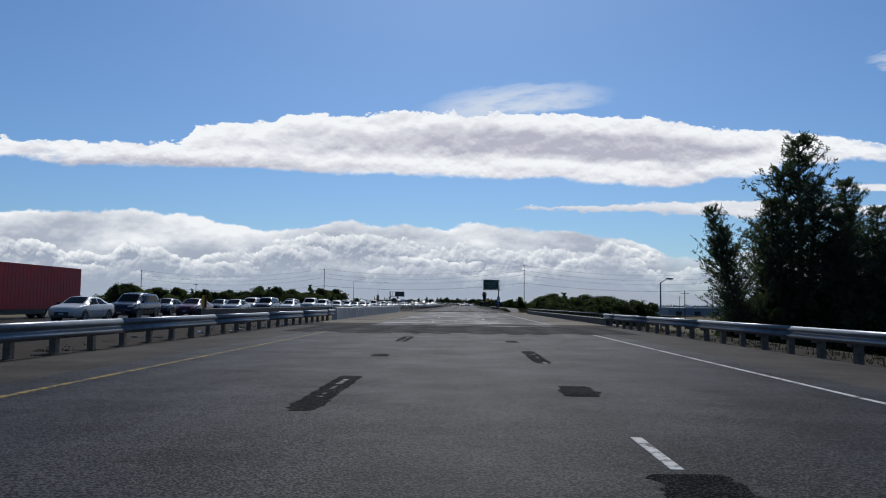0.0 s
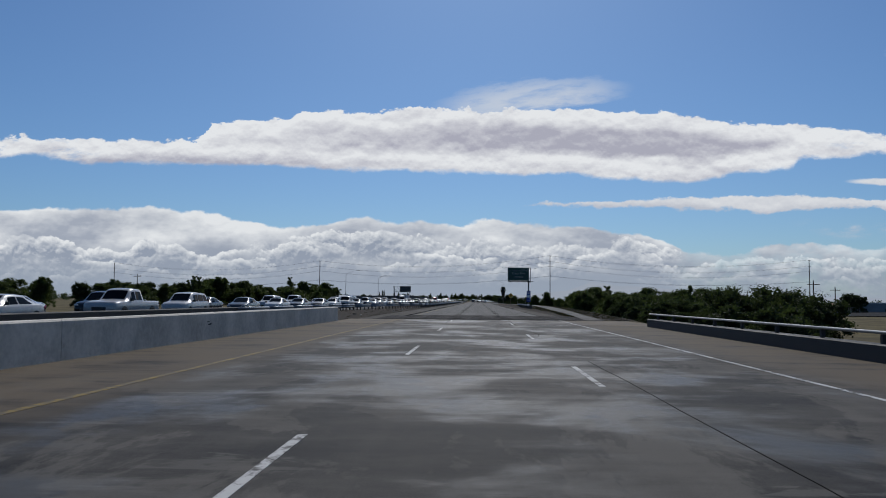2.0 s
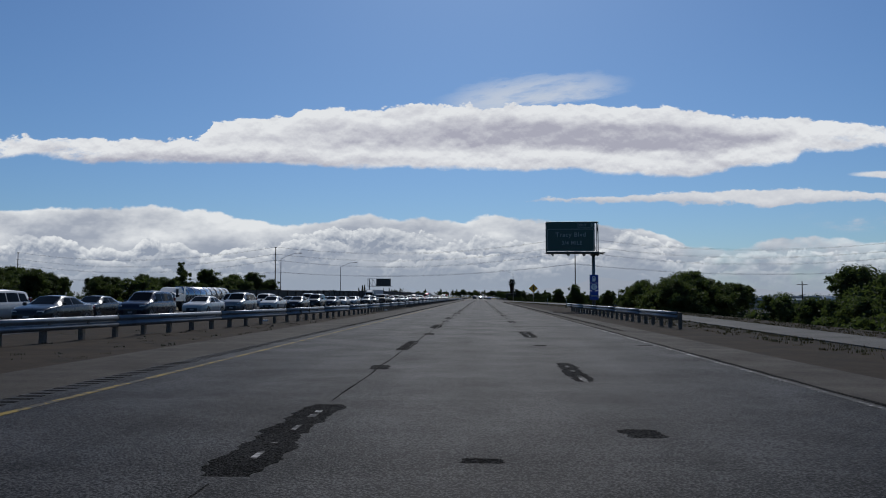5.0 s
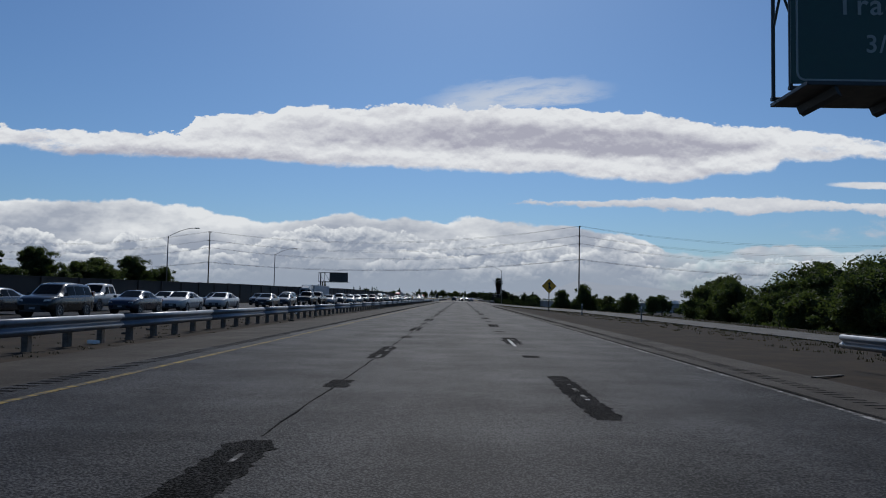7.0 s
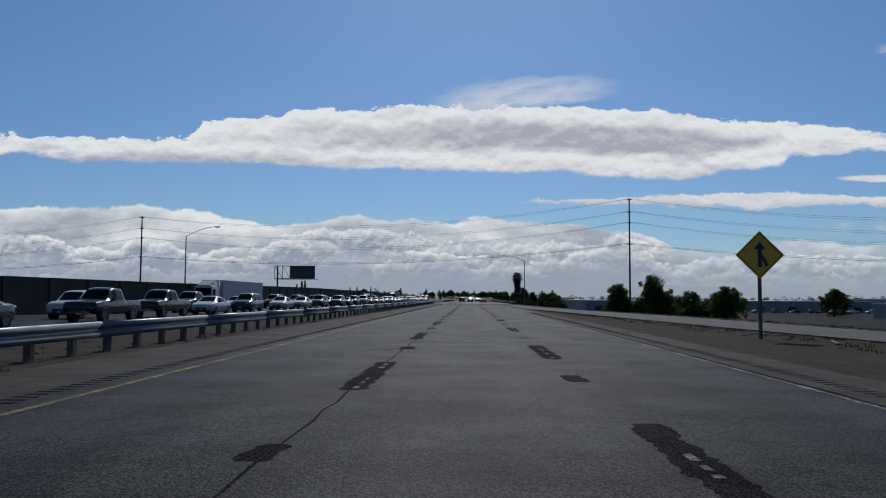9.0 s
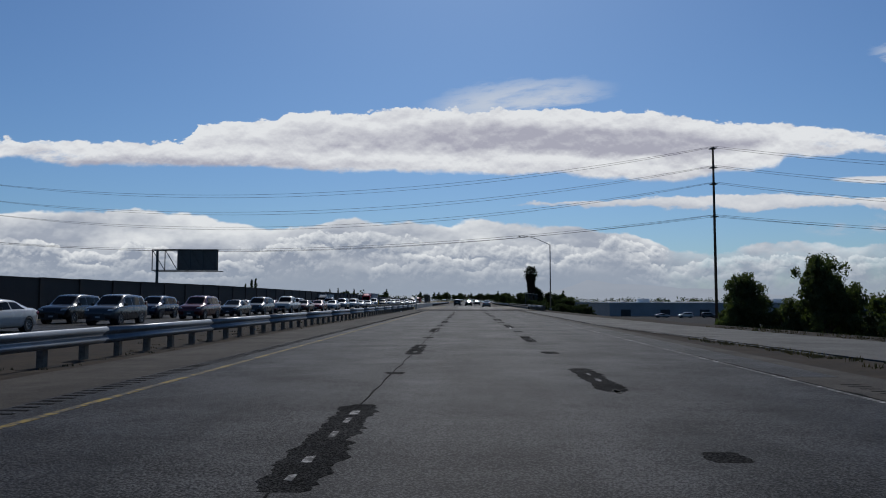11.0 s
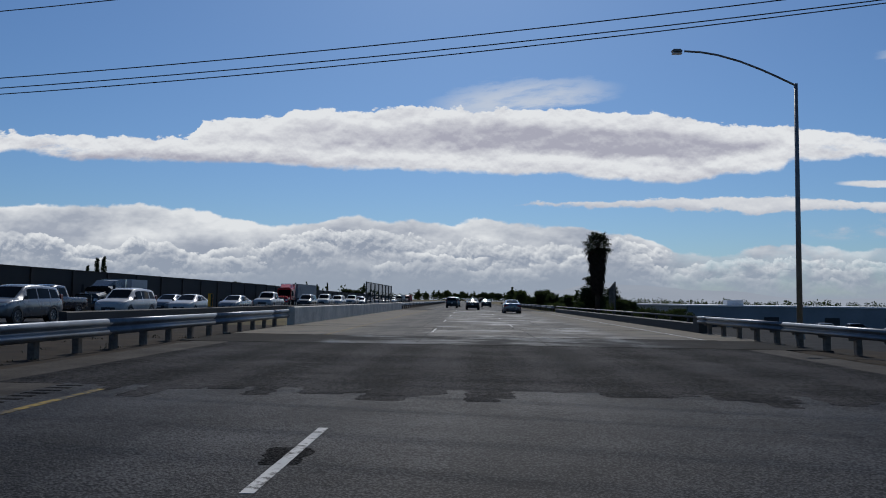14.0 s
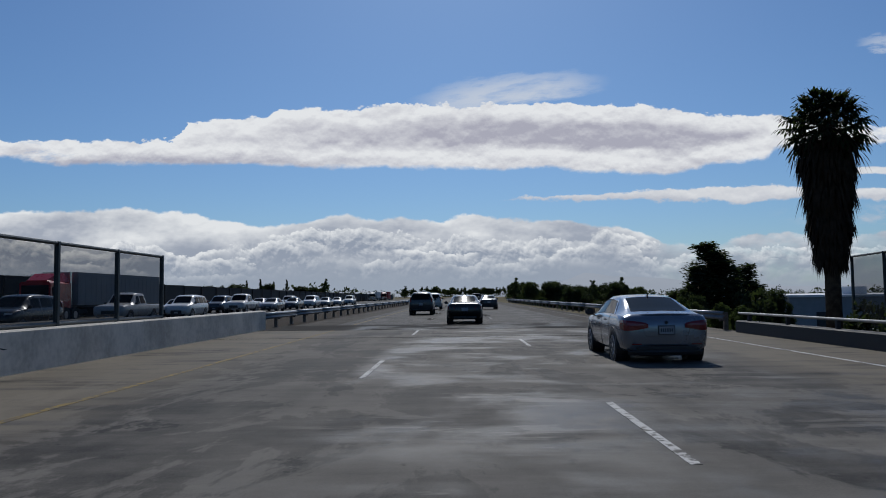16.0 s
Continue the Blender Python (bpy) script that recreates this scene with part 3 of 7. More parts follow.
def part(name, bm, mat, parent=None, label="", smooth=False):
    me = bpy.data.meshes.new(name)
    bmesh.ops.recalc_face_normals(bm, faces=bm.faces)
    bm.to_mesh(me)
    bm.free()
    if smooth:
        me.polygons.foreach_set("use_smooth", [True] * len(me.polygons))
    return link(name, me, mat, parent, label)


def link(name, me, mat, parent=None, label=""):
    if mat and not me.materials:
        me.materials.append(mat)
    ob = new(name, me)
    if parent:
        ob.parent = parent
    return tagged(ob, label)


def thing(name, m, label, category, group="", kind=""):
    ob = new(name)
    ob.empty_display_size = 0.2
    ob.matrix_basis = m
    return tagged(ob, label, category, group, kind)


def box(bm, x0, x1, y0, y1, z0, z1, bevel=0.0):
    made = bmesh.ops.create_cube(bm, size=1.0, matrix=Matrix.LocRotScale(((x0 + x1) / 2, (y0 + y1) / 2, (z0 + z1) / 2), None, (abs(x1 - x0), abs(y1 - y0), abs(z1 - z0))))
    if bevel:
        edges = list({e for vert in made["verts"] for e in vert.link_edges})
        bmesh.ops.bevel(bm, geom=edges, offset=bevel, segments=2, affect="EDGES", clamp_overlap=True)
    return bm


def tube(bm, a, b, r0, r1, sides=8, caps=True):
    a, b = Vector(a), Vector(b)
    turn = (b - a).to_track_quat("Z", "Y").to_matrix().to_4x4()
    bmesh.ops.create_cone(bm, cap_ends=caps, segments=sides, radius1=r0, radius2=r1, depth=(b - a).length, matrix=Matrix.Translation((a + b) / 2) @ turn)
    return bm


def prism(bm, outline, y0, y1):
    """A closed outline in x and z, drawn out along y."""
    rows = [[bm.verts.new((x, y, z)) for x, z in outline] for y in (y0, y1)]
    count = len(outline)
    for i in range(count):
        j = (i + 1) % count
        bm.faces.new((rows[0][i], rows[0][j], rows[1][j], rows[1][i]))
    bm.faces.new(rows[0])
    bm.faces.new(rows[1][::-1])
    return bm


def plate(bm, outline, z0, z1):
    """A closed outline in x and y, z0 to z1 thick."""
    rows = [[bm.verts.new((x, y, z)) for x, y in outline] for z in (z0, z1)]
    count = len(outline)
    for i in range(count):
        j = (i + 1) % count
        bm.faces.new((rows[0][i], rows[0][j], rows[1][j], rows[1][i]))
    bm.faces.new(rows[0][::-1])
    bm.faces.new(rows[1])
    return bm


def hose(bm, points, r, sides=6):
    """One unbroken tube through the points."""
    points = [Vector(p) for p in points]
    rings = []
    for i, p in enumerate(points):
        d = (points[min(i + 1, len(points) - 1)] - points[max(i - 1, 0)]).normalized()
        a = d.cross(Vector((0, 0, 1)) if abs(d.z) < 0.9 else Vector((1, 0, 0))).normalized()
        b = d.cross(a)
        rings.append([bm.verts.new(p + r * (math.cos(2 * math.pi * k / sides) * a + math.sin(2 * math.pi * k / sides) * b)) for k in range(sides)])
    for r0, r1 in zip(rings, rings[1:]):
        for k in range(sides):
            bm.faces.new((r0[k], r0[(k + 1) % sides], r1[(k + 1) % sides], r1[k]))
    bm.faces.new(rings[0])
    bm.faces.new(rings[-1][::-1])
    return bm


def fresh():
    return bmesh.new()


def lerp(a, b, f):
    return a + (b - a) * f


def along(y, rows):
    """The values at y, between rows of (y, value, ...)."""
    if y <= rows[0][0]:
        return rows[0][1:]
    for a, b in zip(rows, rows[1:]):
        if y <= b[0]:
            return tuple(lerp(p, q, (y - a[0]) / (b[0] - a[0])) for p, q in zip(a[1:], b[1:]))
    return rows[-1][1:]


def setting(name, bm, mat, label, category, smooth=False):
    return tagged(part(name, bm, mat, None, label, smooth), "", category, "", "structure")


rng = random.Random(11)

# ---- ground ----
RAMP = [(112, 6.8, 8.7), (136, 8.4, 10.4), (177, 10.4, 13.5), (214, 12.3, 15.8), (240, 13.5, 17.2), (265, 13.4, 17.8), (294, 13.0, 18.4), (310, 11.4, 17.6), (330, 9.9, 16.3), (350, 8.3, 14.2), (375, 6.35, 11.6), (400, 6.35, 10.0), (433, 6.35, 9.0)]


def land(x, y):
    edge = 10.4
    if 100 < y < 447:
        edge = max(edge, along(y, RAMP)[1] + 2.2)
    fall = 0.0
    if x > edge:
        fall = min(1.0, (x - edge) / 10.0)
        fall = fall * fall * (3 - 2 * fall)
    if x < -74:
        fall = min(0.4, (-74 - x) / 60)
    rough = 0.35 * noise.noise((x * 0.05, y * 0.05, 0.3)) if (x > edge + 8 or x < -60) else 0.0
    return -0.07 - 4.4 * fall + rough


xs = [-4900, -2500, -1200, -600, -300, -180, -120, -90, -74, -60, -45, -34, -17, -8, 0, 6, 8, 9.5, 10.5, 12, 13.5, 15, 17, 19, 21, 24, 27, 30, 34, 40, 48, 58, 72, 90, 120, 170, 260, 450, 900, 2000, 4900]
ys = [-4900, -2000, -800, -300] + list(range(-120, 720, 8)) + [760, 820, 900, 1050, 1300, 1800, 2800, 4900]
bm = fresh()
grid = [[bm.verts.new((x, y, land(x, y))) for x in xs] for y in ys]
for r0, r1 in zip(grid, grid[1:]):
    for i in range(len(xs) - 1):
        bm.faces.new((r0[i], r0[i + 1], r1[i + 1], r1[i]))
setting("ground", bm, LAND, "flat dry land with tawny grass beside the freeway bank", "ground", True)

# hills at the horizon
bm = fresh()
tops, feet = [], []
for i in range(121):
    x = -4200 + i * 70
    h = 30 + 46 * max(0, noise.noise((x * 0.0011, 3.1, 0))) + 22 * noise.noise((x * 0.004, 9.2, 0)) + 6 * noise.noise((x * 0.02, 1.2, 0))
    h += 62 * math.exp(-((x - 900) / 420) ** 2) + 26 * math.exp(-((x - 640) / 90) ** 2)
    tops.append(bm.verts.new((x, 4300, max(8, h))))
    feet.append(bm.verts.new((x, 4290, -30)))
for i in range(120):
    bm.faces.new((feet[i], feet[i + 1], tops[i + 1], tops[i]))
tagged(part("backdrop", bm, HILL, None, "low hills far off with blue haze painted in"), "", "hills", "", "structure")

# ---- the carriageway ----
SLABS = [(-120, 28.4, ASPHALT), (28.4, 37.6, ASPHALT_ROUGH), (37.6, 42.4, CONCRETE_DARK), (42.4, 52.0, CONCRETE), (52.0, 100.1, CONCRETE_MID), (100.1, 110.3, CONCRETE), (110.3, 113.6, BLACKTOP), (113.6, 124.4, ASPHALT_ROUGH), (124.4, 345, ASPHALT), (345, 433.6, ASPHALT), (433.6, 444.7, ASPHALT_ROUGH), (444.7, 449.6, CONCRETE_DARK), (449.6, 516, CONCRETE_WORN), (516, 522, CONCRETE_DARK), (522, 1400, ASPHALT)]
WORDS = {"asphalt": "worn grey asphalt lanes", "coarse_asphalt": "dark coarse milled asphalt strip", "fresh_blacktop": "smooth black asphalt strip", "approach_concrete": "dark stained concrete approach slab", "mid_deck_concrete": "stained grey concrete bridge deck with damp patches", "deck_concrete": "stained light concrete bridge deck", "worn_deck_concrete": "worn grey concrete bridge deck with damp patches"}
for y0, y1, mat in SLABS:
    deck = mat in (CONCRETE, CONCRETE_MID, CONCRETE_WORN, CONCRETE_DARK)
    left, right = (-8.9, 10.1) if deck else ((-6.35, 5.2 if y0 == 124.4 else 6.3) if mat is ASPHALT else (-7.4, 7.6))
    bm = box(fresh(), left, right, y0, y1, -0.35, 0.0)
    setting("road", bm, mat, WORDS[mat.name.split(".")[0]], "road")
    if not deck:
        for a, b in ((-8.5, left), (right, 8.7)):
            if b > 6 and 112 < y0 < 433:
                b = 6.9
            if b - a > 0.2:
                bm = box(fresh(), a, b, y0, y1, -0.35, -0.004)
                setting("shoulder", bm, SHOULDER, "pale dusty asphalt shoulder of the freeway", "road shoulder")

bm = fresh()
prev = None
for y, a, b in RAMP:
    pair = (bm.verts.new((a + 0.65, y, 0.012)), bm.verts.new((b, y, 0.012)))
    if prev:
        bm.faces.new((prev[0], prev[1], pair[1], pair[0]))
    prev = pair
geom = bmesh.ops.extrude_face_region(bm, geom=list(bm.faces))
bmesh.ops.translate(bm, verts=[g for g in geom["geom"] if isinstance(g, bmesh.types.BMVert)], vec=(0, 0, -0.3))
setting("ramp", bm, RAMP_FACE, "pale concrete on-ramp that joins the freeway", "ramp")

bm = box(fresh(), -31.2, -17.2, -120, 1300, -0.4, -0.02)
setting("opposite_road", bm, ASPHALT, "asphalt lanes of the opposite carriageway", "road")


def dirt_strip(name, x0, x1, y0, y1, label, inner=None):
    """A lumpy strip of bare earth."""
    bm = fresh()
    steps, across = max(2, int((y1 - y0) / 1.6)), 7
    rows = []
    for j in range(steps + 1):
        y = lerp(y0, y1, j / steps)
        a, b = (x0, x1) if inner is None else inner(y)
        row = []
        for i in range(across + 1):
            x = lerp(a, b, i / across)
            edge = 0.0 if i in (0, across) else 1.0
            z = -0.03 + edge * (0.05 * noise.noise((x * 0.8, y * 0.8, 4)) + 0.03 * noise.noise((x * 3, y * 3, 2)))
            row.append(bm.verts.new((x, y, z)))
        rows.append(row)
    for r0, r1 in zip(rows, rows[1:]):
        for i in range(across):
            bm.faces.new((r0[i], r0[i + 1], r1[i + 1], r1[i]))
    setting(name, bm, DIRT, label, "bare earth", True)


for y0, y1 in ((-120, 50.4), (104.7, 458.7), (517.5, 900)):
    dirt_strip("median", -17.3, -8.45, y0, y1, "bare brown earth median with scattered litter")
dirt_strip("verge", 0, 0, 112, 374, "strip of bare brown earth beside the ramp", lambda y: (6.85 if y < 350 else lerp(6.85, 6.3, (y - 350) / 24), max(7.1, along(y, RAMP)[0] + 0.7)))
dirt_strip("verge", 8.65, 11.0, -120, 42, "bare earth verge under the guardrail")
dirt_strip("verge", 0, 0, 114, 446, "bare earth bank edge outside the ramp", lambda y: (along(y, RAMP)[1] - 0.05, along(y, RAMP)[1] + 2.6))

# lines, joints and repairs
LINES = thing("lane_marking", pose(0, 0, 0), "worn white and yellow lane lines painted on the road", "lane marking", "", "structure")


def stripe(name, x0, x1, y0, y1, mat, z=0.004, width=0.10):
    bm = plate(fresh(), [(x0 - width / 2, y0), (x0 + width / 2, y0), (x1 + width / 2, y1), (x1 - width / 2, y1)], z - 0.004, z)
    return part(name, bm, mat, LINES)


for y0, y1, mat in ((-120, 28.4, YELLOW_LINE), (43, 110, YELLOW_PALE), (125, 433, YELLOW_LINE), (449.7, 516, YELLOW_PALE), (522, 1000, YELLOW_LINE)):
    y = y0
    while y < y1 - 0.1:
        stripe("yellow_line", -5.5, -5.5, y, min(y + 15, y1), mat, width=0.13)
        y += 15
for y0, y1, x0, x1 in ((-120, 28, 5.5, 5.5), (42.5, 110, 5.5, 5.5), (125, 345, 5.08, 5.2), (345, 384, 5.2, 5.3), (350, 363, 8.6, 7.72), (363, 374, 7.72, 6.9), (374, 384, 6.9, 6.0), (449.7, 520, 8.0, 7.8), (524, 900, 7.8, 7.8)):
    on_deck = 42 < y0 < 111 or y0 == 449.7
    count = max(1, round((y1 - y0) / 18))
    for i in range(count):
        stripe("edge_line", lerp(x0, x1, i / count), lerp(x0, x1, (i + 1) / count), lerp(y0, y1, i / count), lerp(y0, y1, (i + 1) / count), WHITE_LINE if on_deck or y0 == -120 else WHITE_FADED, z=0.016 if x0 > 6.2 and y0 < 400 else 0.004)
for first, count in ((50.7, 5), (456.7, 5)):
    for i in range(count):
        far = first + 14.63 * i
        if far - 3.66 > (42.4 if first < 100 else 449.6):
            stripe("lane_dash", -1.83, -1.83, far - 3.66, min(far, 109.9 if first < 100 else 600), WHITE_LINE)
for first, count, x in ((44.3, 5, 1.83), (464.5, 4, 1.83)):
    for i in range(count):
        far = first + 14.63 * i
        stripe("lane_dash", x, x, max(42.5, far - 3.66), far, WHITE_LINE)
for y in (3.7, -10.9):
    stripe("lane_dash", 1.75, 1.75, y - 1.35, y, WHITE_LINE)
for i in range(6):
    stripe("lane_dash", 5.5, 5.5, 392 + 14.0 * i if i < 3 else 530 + 14.0 * i, 395 + 14.0 * i if i < 3 else 533 + 14 * i, WHITE_FADED)
for i in range(60):
    y = 530 + 14.6 * i
    for x in (-1.83, 1.83):
        stripe("lane_dash", x, x, y, y + 3.6, WHITE_FADED)
for i in range(70):
    for x in (-20.9, -24.6):
        stripe("lane_dash", x, x, -60 + 14.6 * i, -56.4 + 14.6 * i, WHITE_FADED, z=-0.012)
stripe("yellow_line", -18.7, -18.7, -120, 1000, YELLOW_LINE, z=-0.012)

stripe("lane_dash", 1.66, 1.68, 231.4, 234.9, WHITE_LINE)
stripe("lane_dash", 1.76, 1.78, 368.9, 369.9, WHITE_LINE)
stripe("lane_dash", -1.86, -1.84, 427.6, 430.2, WHITE_LINE)

REPAIRS = thing("road_repair", pose(0, 0, 0), "dark asphalt repair patches and cracks along the lane lines", "road repair", "", "structure")


def patch(x, y, w, l, name="patch", mat=REPAIR):
    """A ragged island of coarse black asphalt."""
    outline = []
    count = max(9, int(l * 16))
    seed = rng.uniform(0, 90)
    for side in (-1, 1):
        for k in range(count):
            f = k / (count - 1)
            yy = y + l * (f - 0.5) if side < 0 else y + l / 2 - l * f
            taper = min(1.0, 0.72 + 5.0 * min(f, 1 - f))
            wave = 0.07 * noise.noise((yy * 1.1, side * 7.0, seed)) + 0.09 * noise.noise((yy * 5.0, side * 3.0, seed)) + rng.uniform(-0.028, 0.028)
            outline.append((x + side * w / 2 * taper + wave * min(1, w * 2), yy + rng.uniform(-0.01, 0.01)))
    part(name, plate(fresh(), outline, 0.0, 0.0022 + rng.uniform(0, 0.0012)), mat, REPAIRS)


def crumbs(x, y, l):
    """What is left of an old dash: a few flakes of paint."""
    for _ in range(rng.randint(4, 7)):
        yy = y + rng.uniform(-l / 2, l / 2)
        w, d = rng.uniform(0.05, 0.11), rng.uniform(0.06, 0.4)
        part("paint_flake", plate(fresh(), [(x - w / 2, yy), (x + w / 2, yy + rng.uniform(-0.03, 0.03)), (x + w / 2 * 0.8, yy + d), (x - w / 2, yy + d * 0.9)], 0.003, 0.0055), WHITE_FADED, REPAIRS)


spots = [(-1.7, 7.15), (-1.82, 22.6), (-1.7, -7.5), (1.83, 14.4)]
patch(1.8, 7.4, 0.5, 1.3)
patch(1.75, 1.2, 0.55, 2.0)
spots += [(-1.88, 131 + 13.85 * k) for k in range(22)] + [(1.78, 123.8 + 13.8 * k) for k in range(22)]
spots += [(-1.85, 531 + 14 * k) for k in range(8)] + [(1.8, 538 + 14 * k) for k in range(8)]
for x, y in spots:
    if 427 < y < 523:
        continue
    l = rng.uniform(3.4, 5.0)
    patch(x + rng.uniform(-0.06, 0.06), y, rng.uniform(0.32, 0.48), l)
    crumbs(x + 0.05, y - 0.4, l)
    patch(x + rng.uniform(-0.1, 0.1), y + 7 + rng.uniform(-0.4, 0.4), 0.36, rng.uniform(0.4, 1.1))
    if x < 0 and 125 < y < 420:
        part("crack", plate(fresh(), (lambda w: [(x + w[i], y + 2.3 + i * 0.78) for i in range(13)] + [(x + w[i] + 0.012 + 0.012 * (i % 3), y + 2.3 + i * 0.78) for i in range(12, -1, -1)])([rng.uniform(-0.025, 0.025) for _ in range(13)]), 0.0, 0.004), REPAIR, REPAIRS)
for y, dark in ((52.0, 0.05), (100.1, 0.05), (42.4, 0.03), (37.6, 0.03), (110.0, 0.05), (444.7, 0.04), (449.6, 0.03), (457.9, 0.06), (510.0, 0.05)):
    bm = fresh()
    outline = [(-8.7 + 0.9 * i, y + rng.uniform(-0.02, 0.02)) for i in range(20)]
    part("joint", plate(bm, outline + [(a, b + dark + rng.uniform(0, 0.02)) for a, b in outline[::-1]], 0.0, 0.005), JOINT, REPAIRS)
for y0, y1, xs_ in ((42.6, 52, (-5.2, -1.95, 1.95)), (100.3, 110, (-5.2, -1.95, 1.95)), (444.8, 457.8, (-1.95, 1.98)), (52.2, 75, (2.35,)), (458, 486, (-2.6,))):
    for x in xs_:
        bm = fresh()
        pts = [(x + rng.uniform(-0.03, 0.03), lerp(y0, y1, i / 12)) for i in range(13)]
        part("seam", plate(bm, pts + [(a + 0.012, b) for a, b in pts[::-1]], 0.0, 0.004), JOINT, REPAIRS)
for points in ([(-0.9, 47.2), (-0.94, 47.7), (-0.84, 48.3), (-0.88, 48.8), (-0.78, 49.1), (-0.98, 49.5), (-0.86, 49.9), (-0.92, 50.5), (-0.80, 51.0)], [(-0.86, 49.2), (-1.05, 49.35), (-1.2, 49.3)], [(3.3, 462), (3.42, 465), (3.3, 468), (3.5, 471), (3.46, 474)], [(2.2, 87.0), (2.3, 88.2), (2.2, 90)]):
    part("crack", plate(fresh(), [(a - 0.006, b) for a, b in points] + [(a + rng.uniform(0.004, 0.014), b) for a, b in points[::-1]], 0.0, 0.0035), JOINT, REPAIRS)
for x, y in ((1.73, 48.5), (1.77, 48.0), (1.70, 63.0), (1.8, 478.5)):
    patch(x, y, 0.26, 0.22, "spall", CONCRETE_DARK)
for y0 in range(122, 344, 12):
    pts = [(5.24 + rng.uniform(-0.02, 0.02), y0 + 0.5 * i) for i in range(25)]
    part("seam", plate(fresh(), pts + [(a + rng.uniform(0.05, 0.13), b) for a, b in pts[::-1]], -0.004, 0.0012), REPAIR, REPAIRS)
for points in ([(0.62, 234.5), (0.70, 234.1), (0.84, 233.8), (0.78, 233.6)], [(0.74, 233.75), (0.86, 233.5), (0.98, 232.9)]):
    part("tyre_mark", plate(fresh(), [(a - 0.03, b) for a, b in points] + [(a + rng.uniform(0.03, 0.06), b) for a, b in points[::-1]], 0.0, 0.003), RUBBER, REPAIRS)
bars = fresh()
for i in range(540):
    y = 182 + i * 0.3
    box(bars, 5.72 + rng.uniform(-0.02, 0.02), 6.06 + rng.uniform(-0.04, 0.02), y, y + 0.09, -0.02, -0.001 + rng.uniform(0, 0.001))
me = bpy.data.meshes.new("rumble_bars")
bars.to_mesh(me)
bars.free()
tagged(link("rumble_strip", me, REPAIR), "row of dark milled rumble bars on the right shoulder", "rumble strip", "", "stuff")
bars = fresh()
for i in range(1040):
    y = 121.6 + i * 0.3
    box(bars, -6.30 + rng.uniform(-0.02, 0.02), -5.95 + rng.uniform(-0.04, 0.02), y, y + 0.10, -0.02, 0.0035 + rng.uniform(0, 0.001))
me = bpy.data.meshes.new("rumble_bars")
bars.to_mesh(me)
bars.free()
tagged(link("rumble_strip", me, REPAIR), "row of dark milled rumble bars beside the yellow line", "rumble strip", "", "stuff")
for edge, way_ in ((124.4, 1), (113.6, -1), (28.4, -1), (433.6, -1)):
    for _ in range(44):
        x, l = rng.uniform(-6.2, 6.0), rng.uniform(0.2, 1.3) ** 1.5
        patch(x, edge + way_ * (l / 2 - 0.12), rng.uniform(0.15, 0.7), l, "tongue", ASPHALT_ROUGH)
for _ in range(14):
    x, y = rng.uniform(-5, 5), rng.uniform(126, 430)
    patch(x, y, rng.uniform(0.15, 0.5), rng.uniform(0.15, 0.5))

# ---- concrete barriers ----


def barrier(name, x0, x1, y0, y1, h, mat, label, pieces=7.6):
    """A cast wall in lengths, with chamfered top edges."""
    top = thing(name, pose(0, 0, 0), label, "concrete barrier", "", "structure")
    y = y0
    while y < y1 - 0.2:
        e = min(y + pieces, y1)
        bm = prism(fresh(), [(x0, -0.3), (x1, -0.3), (x1 - 0.01, h - 0.04), (x1 - 0.04, h), (x0 + 0.04, h), (x0 + 0.01, h - 0.04)], y + 0.008, e - 0.008)
        part("panel", bm, mat, top)
        y = e
    return top


barrier("barrier_1", -9.12, -8.74, 50.5, 104.6, 0.86, BARRIER, "grey concrete bridge barrier with scrapes and rust streaks")
barrier("barrier_2", -9.12, -8.74, 458.8, 517.4, 0.86, BARRIER, "grey concrete bridge barrier with faint tyre scrapes")
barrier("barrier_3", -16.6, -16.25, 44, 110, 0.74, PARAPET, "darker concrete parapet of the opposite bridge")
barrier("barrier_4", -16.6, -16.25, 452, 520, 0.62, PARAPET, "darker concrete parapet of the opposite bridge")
scrape = thing("scrape_mark", pose(0, 0, 0), "black scrape marks on the bridge barrier", "scrape mark", "", "structure")
for y, z, l, count in ((62.5, 0.50, 0.8, 5), (64.4, 0.40, 0.5, 6), (66.0, 0.50, 0.5, 3), (68.7, 0.54, 0.9, 6), (82, 0.5, 0.7, 4), (497, 0.50, 1.8, 4)):
    for _ in range(count):
        bm = fresh()
        a, b, d = y + rng.uniform(-l / 2, l / 2), z + rng.uniform(-0.07, 0.07), rng.uniform(0.12, 0.42)
        slope = rng.uniform(-0.25, 0.25)
        loop = [(a, b), (a + d * 0.3, b + 0.012 + slope * d * 0.3), (a + d, b + slope * d), (a + d * 0.6, b - rng.uniform(0.008, 0.03) + slope * d * 0.6)]
        bm.faces.new([bm.verts.new((-8.7345 - 0.011 * max(0, q) / 0.82, p, q)) for p, q in loop])
        part("mark", bm, JOINT if y < 400 else PARAPET, scrape)


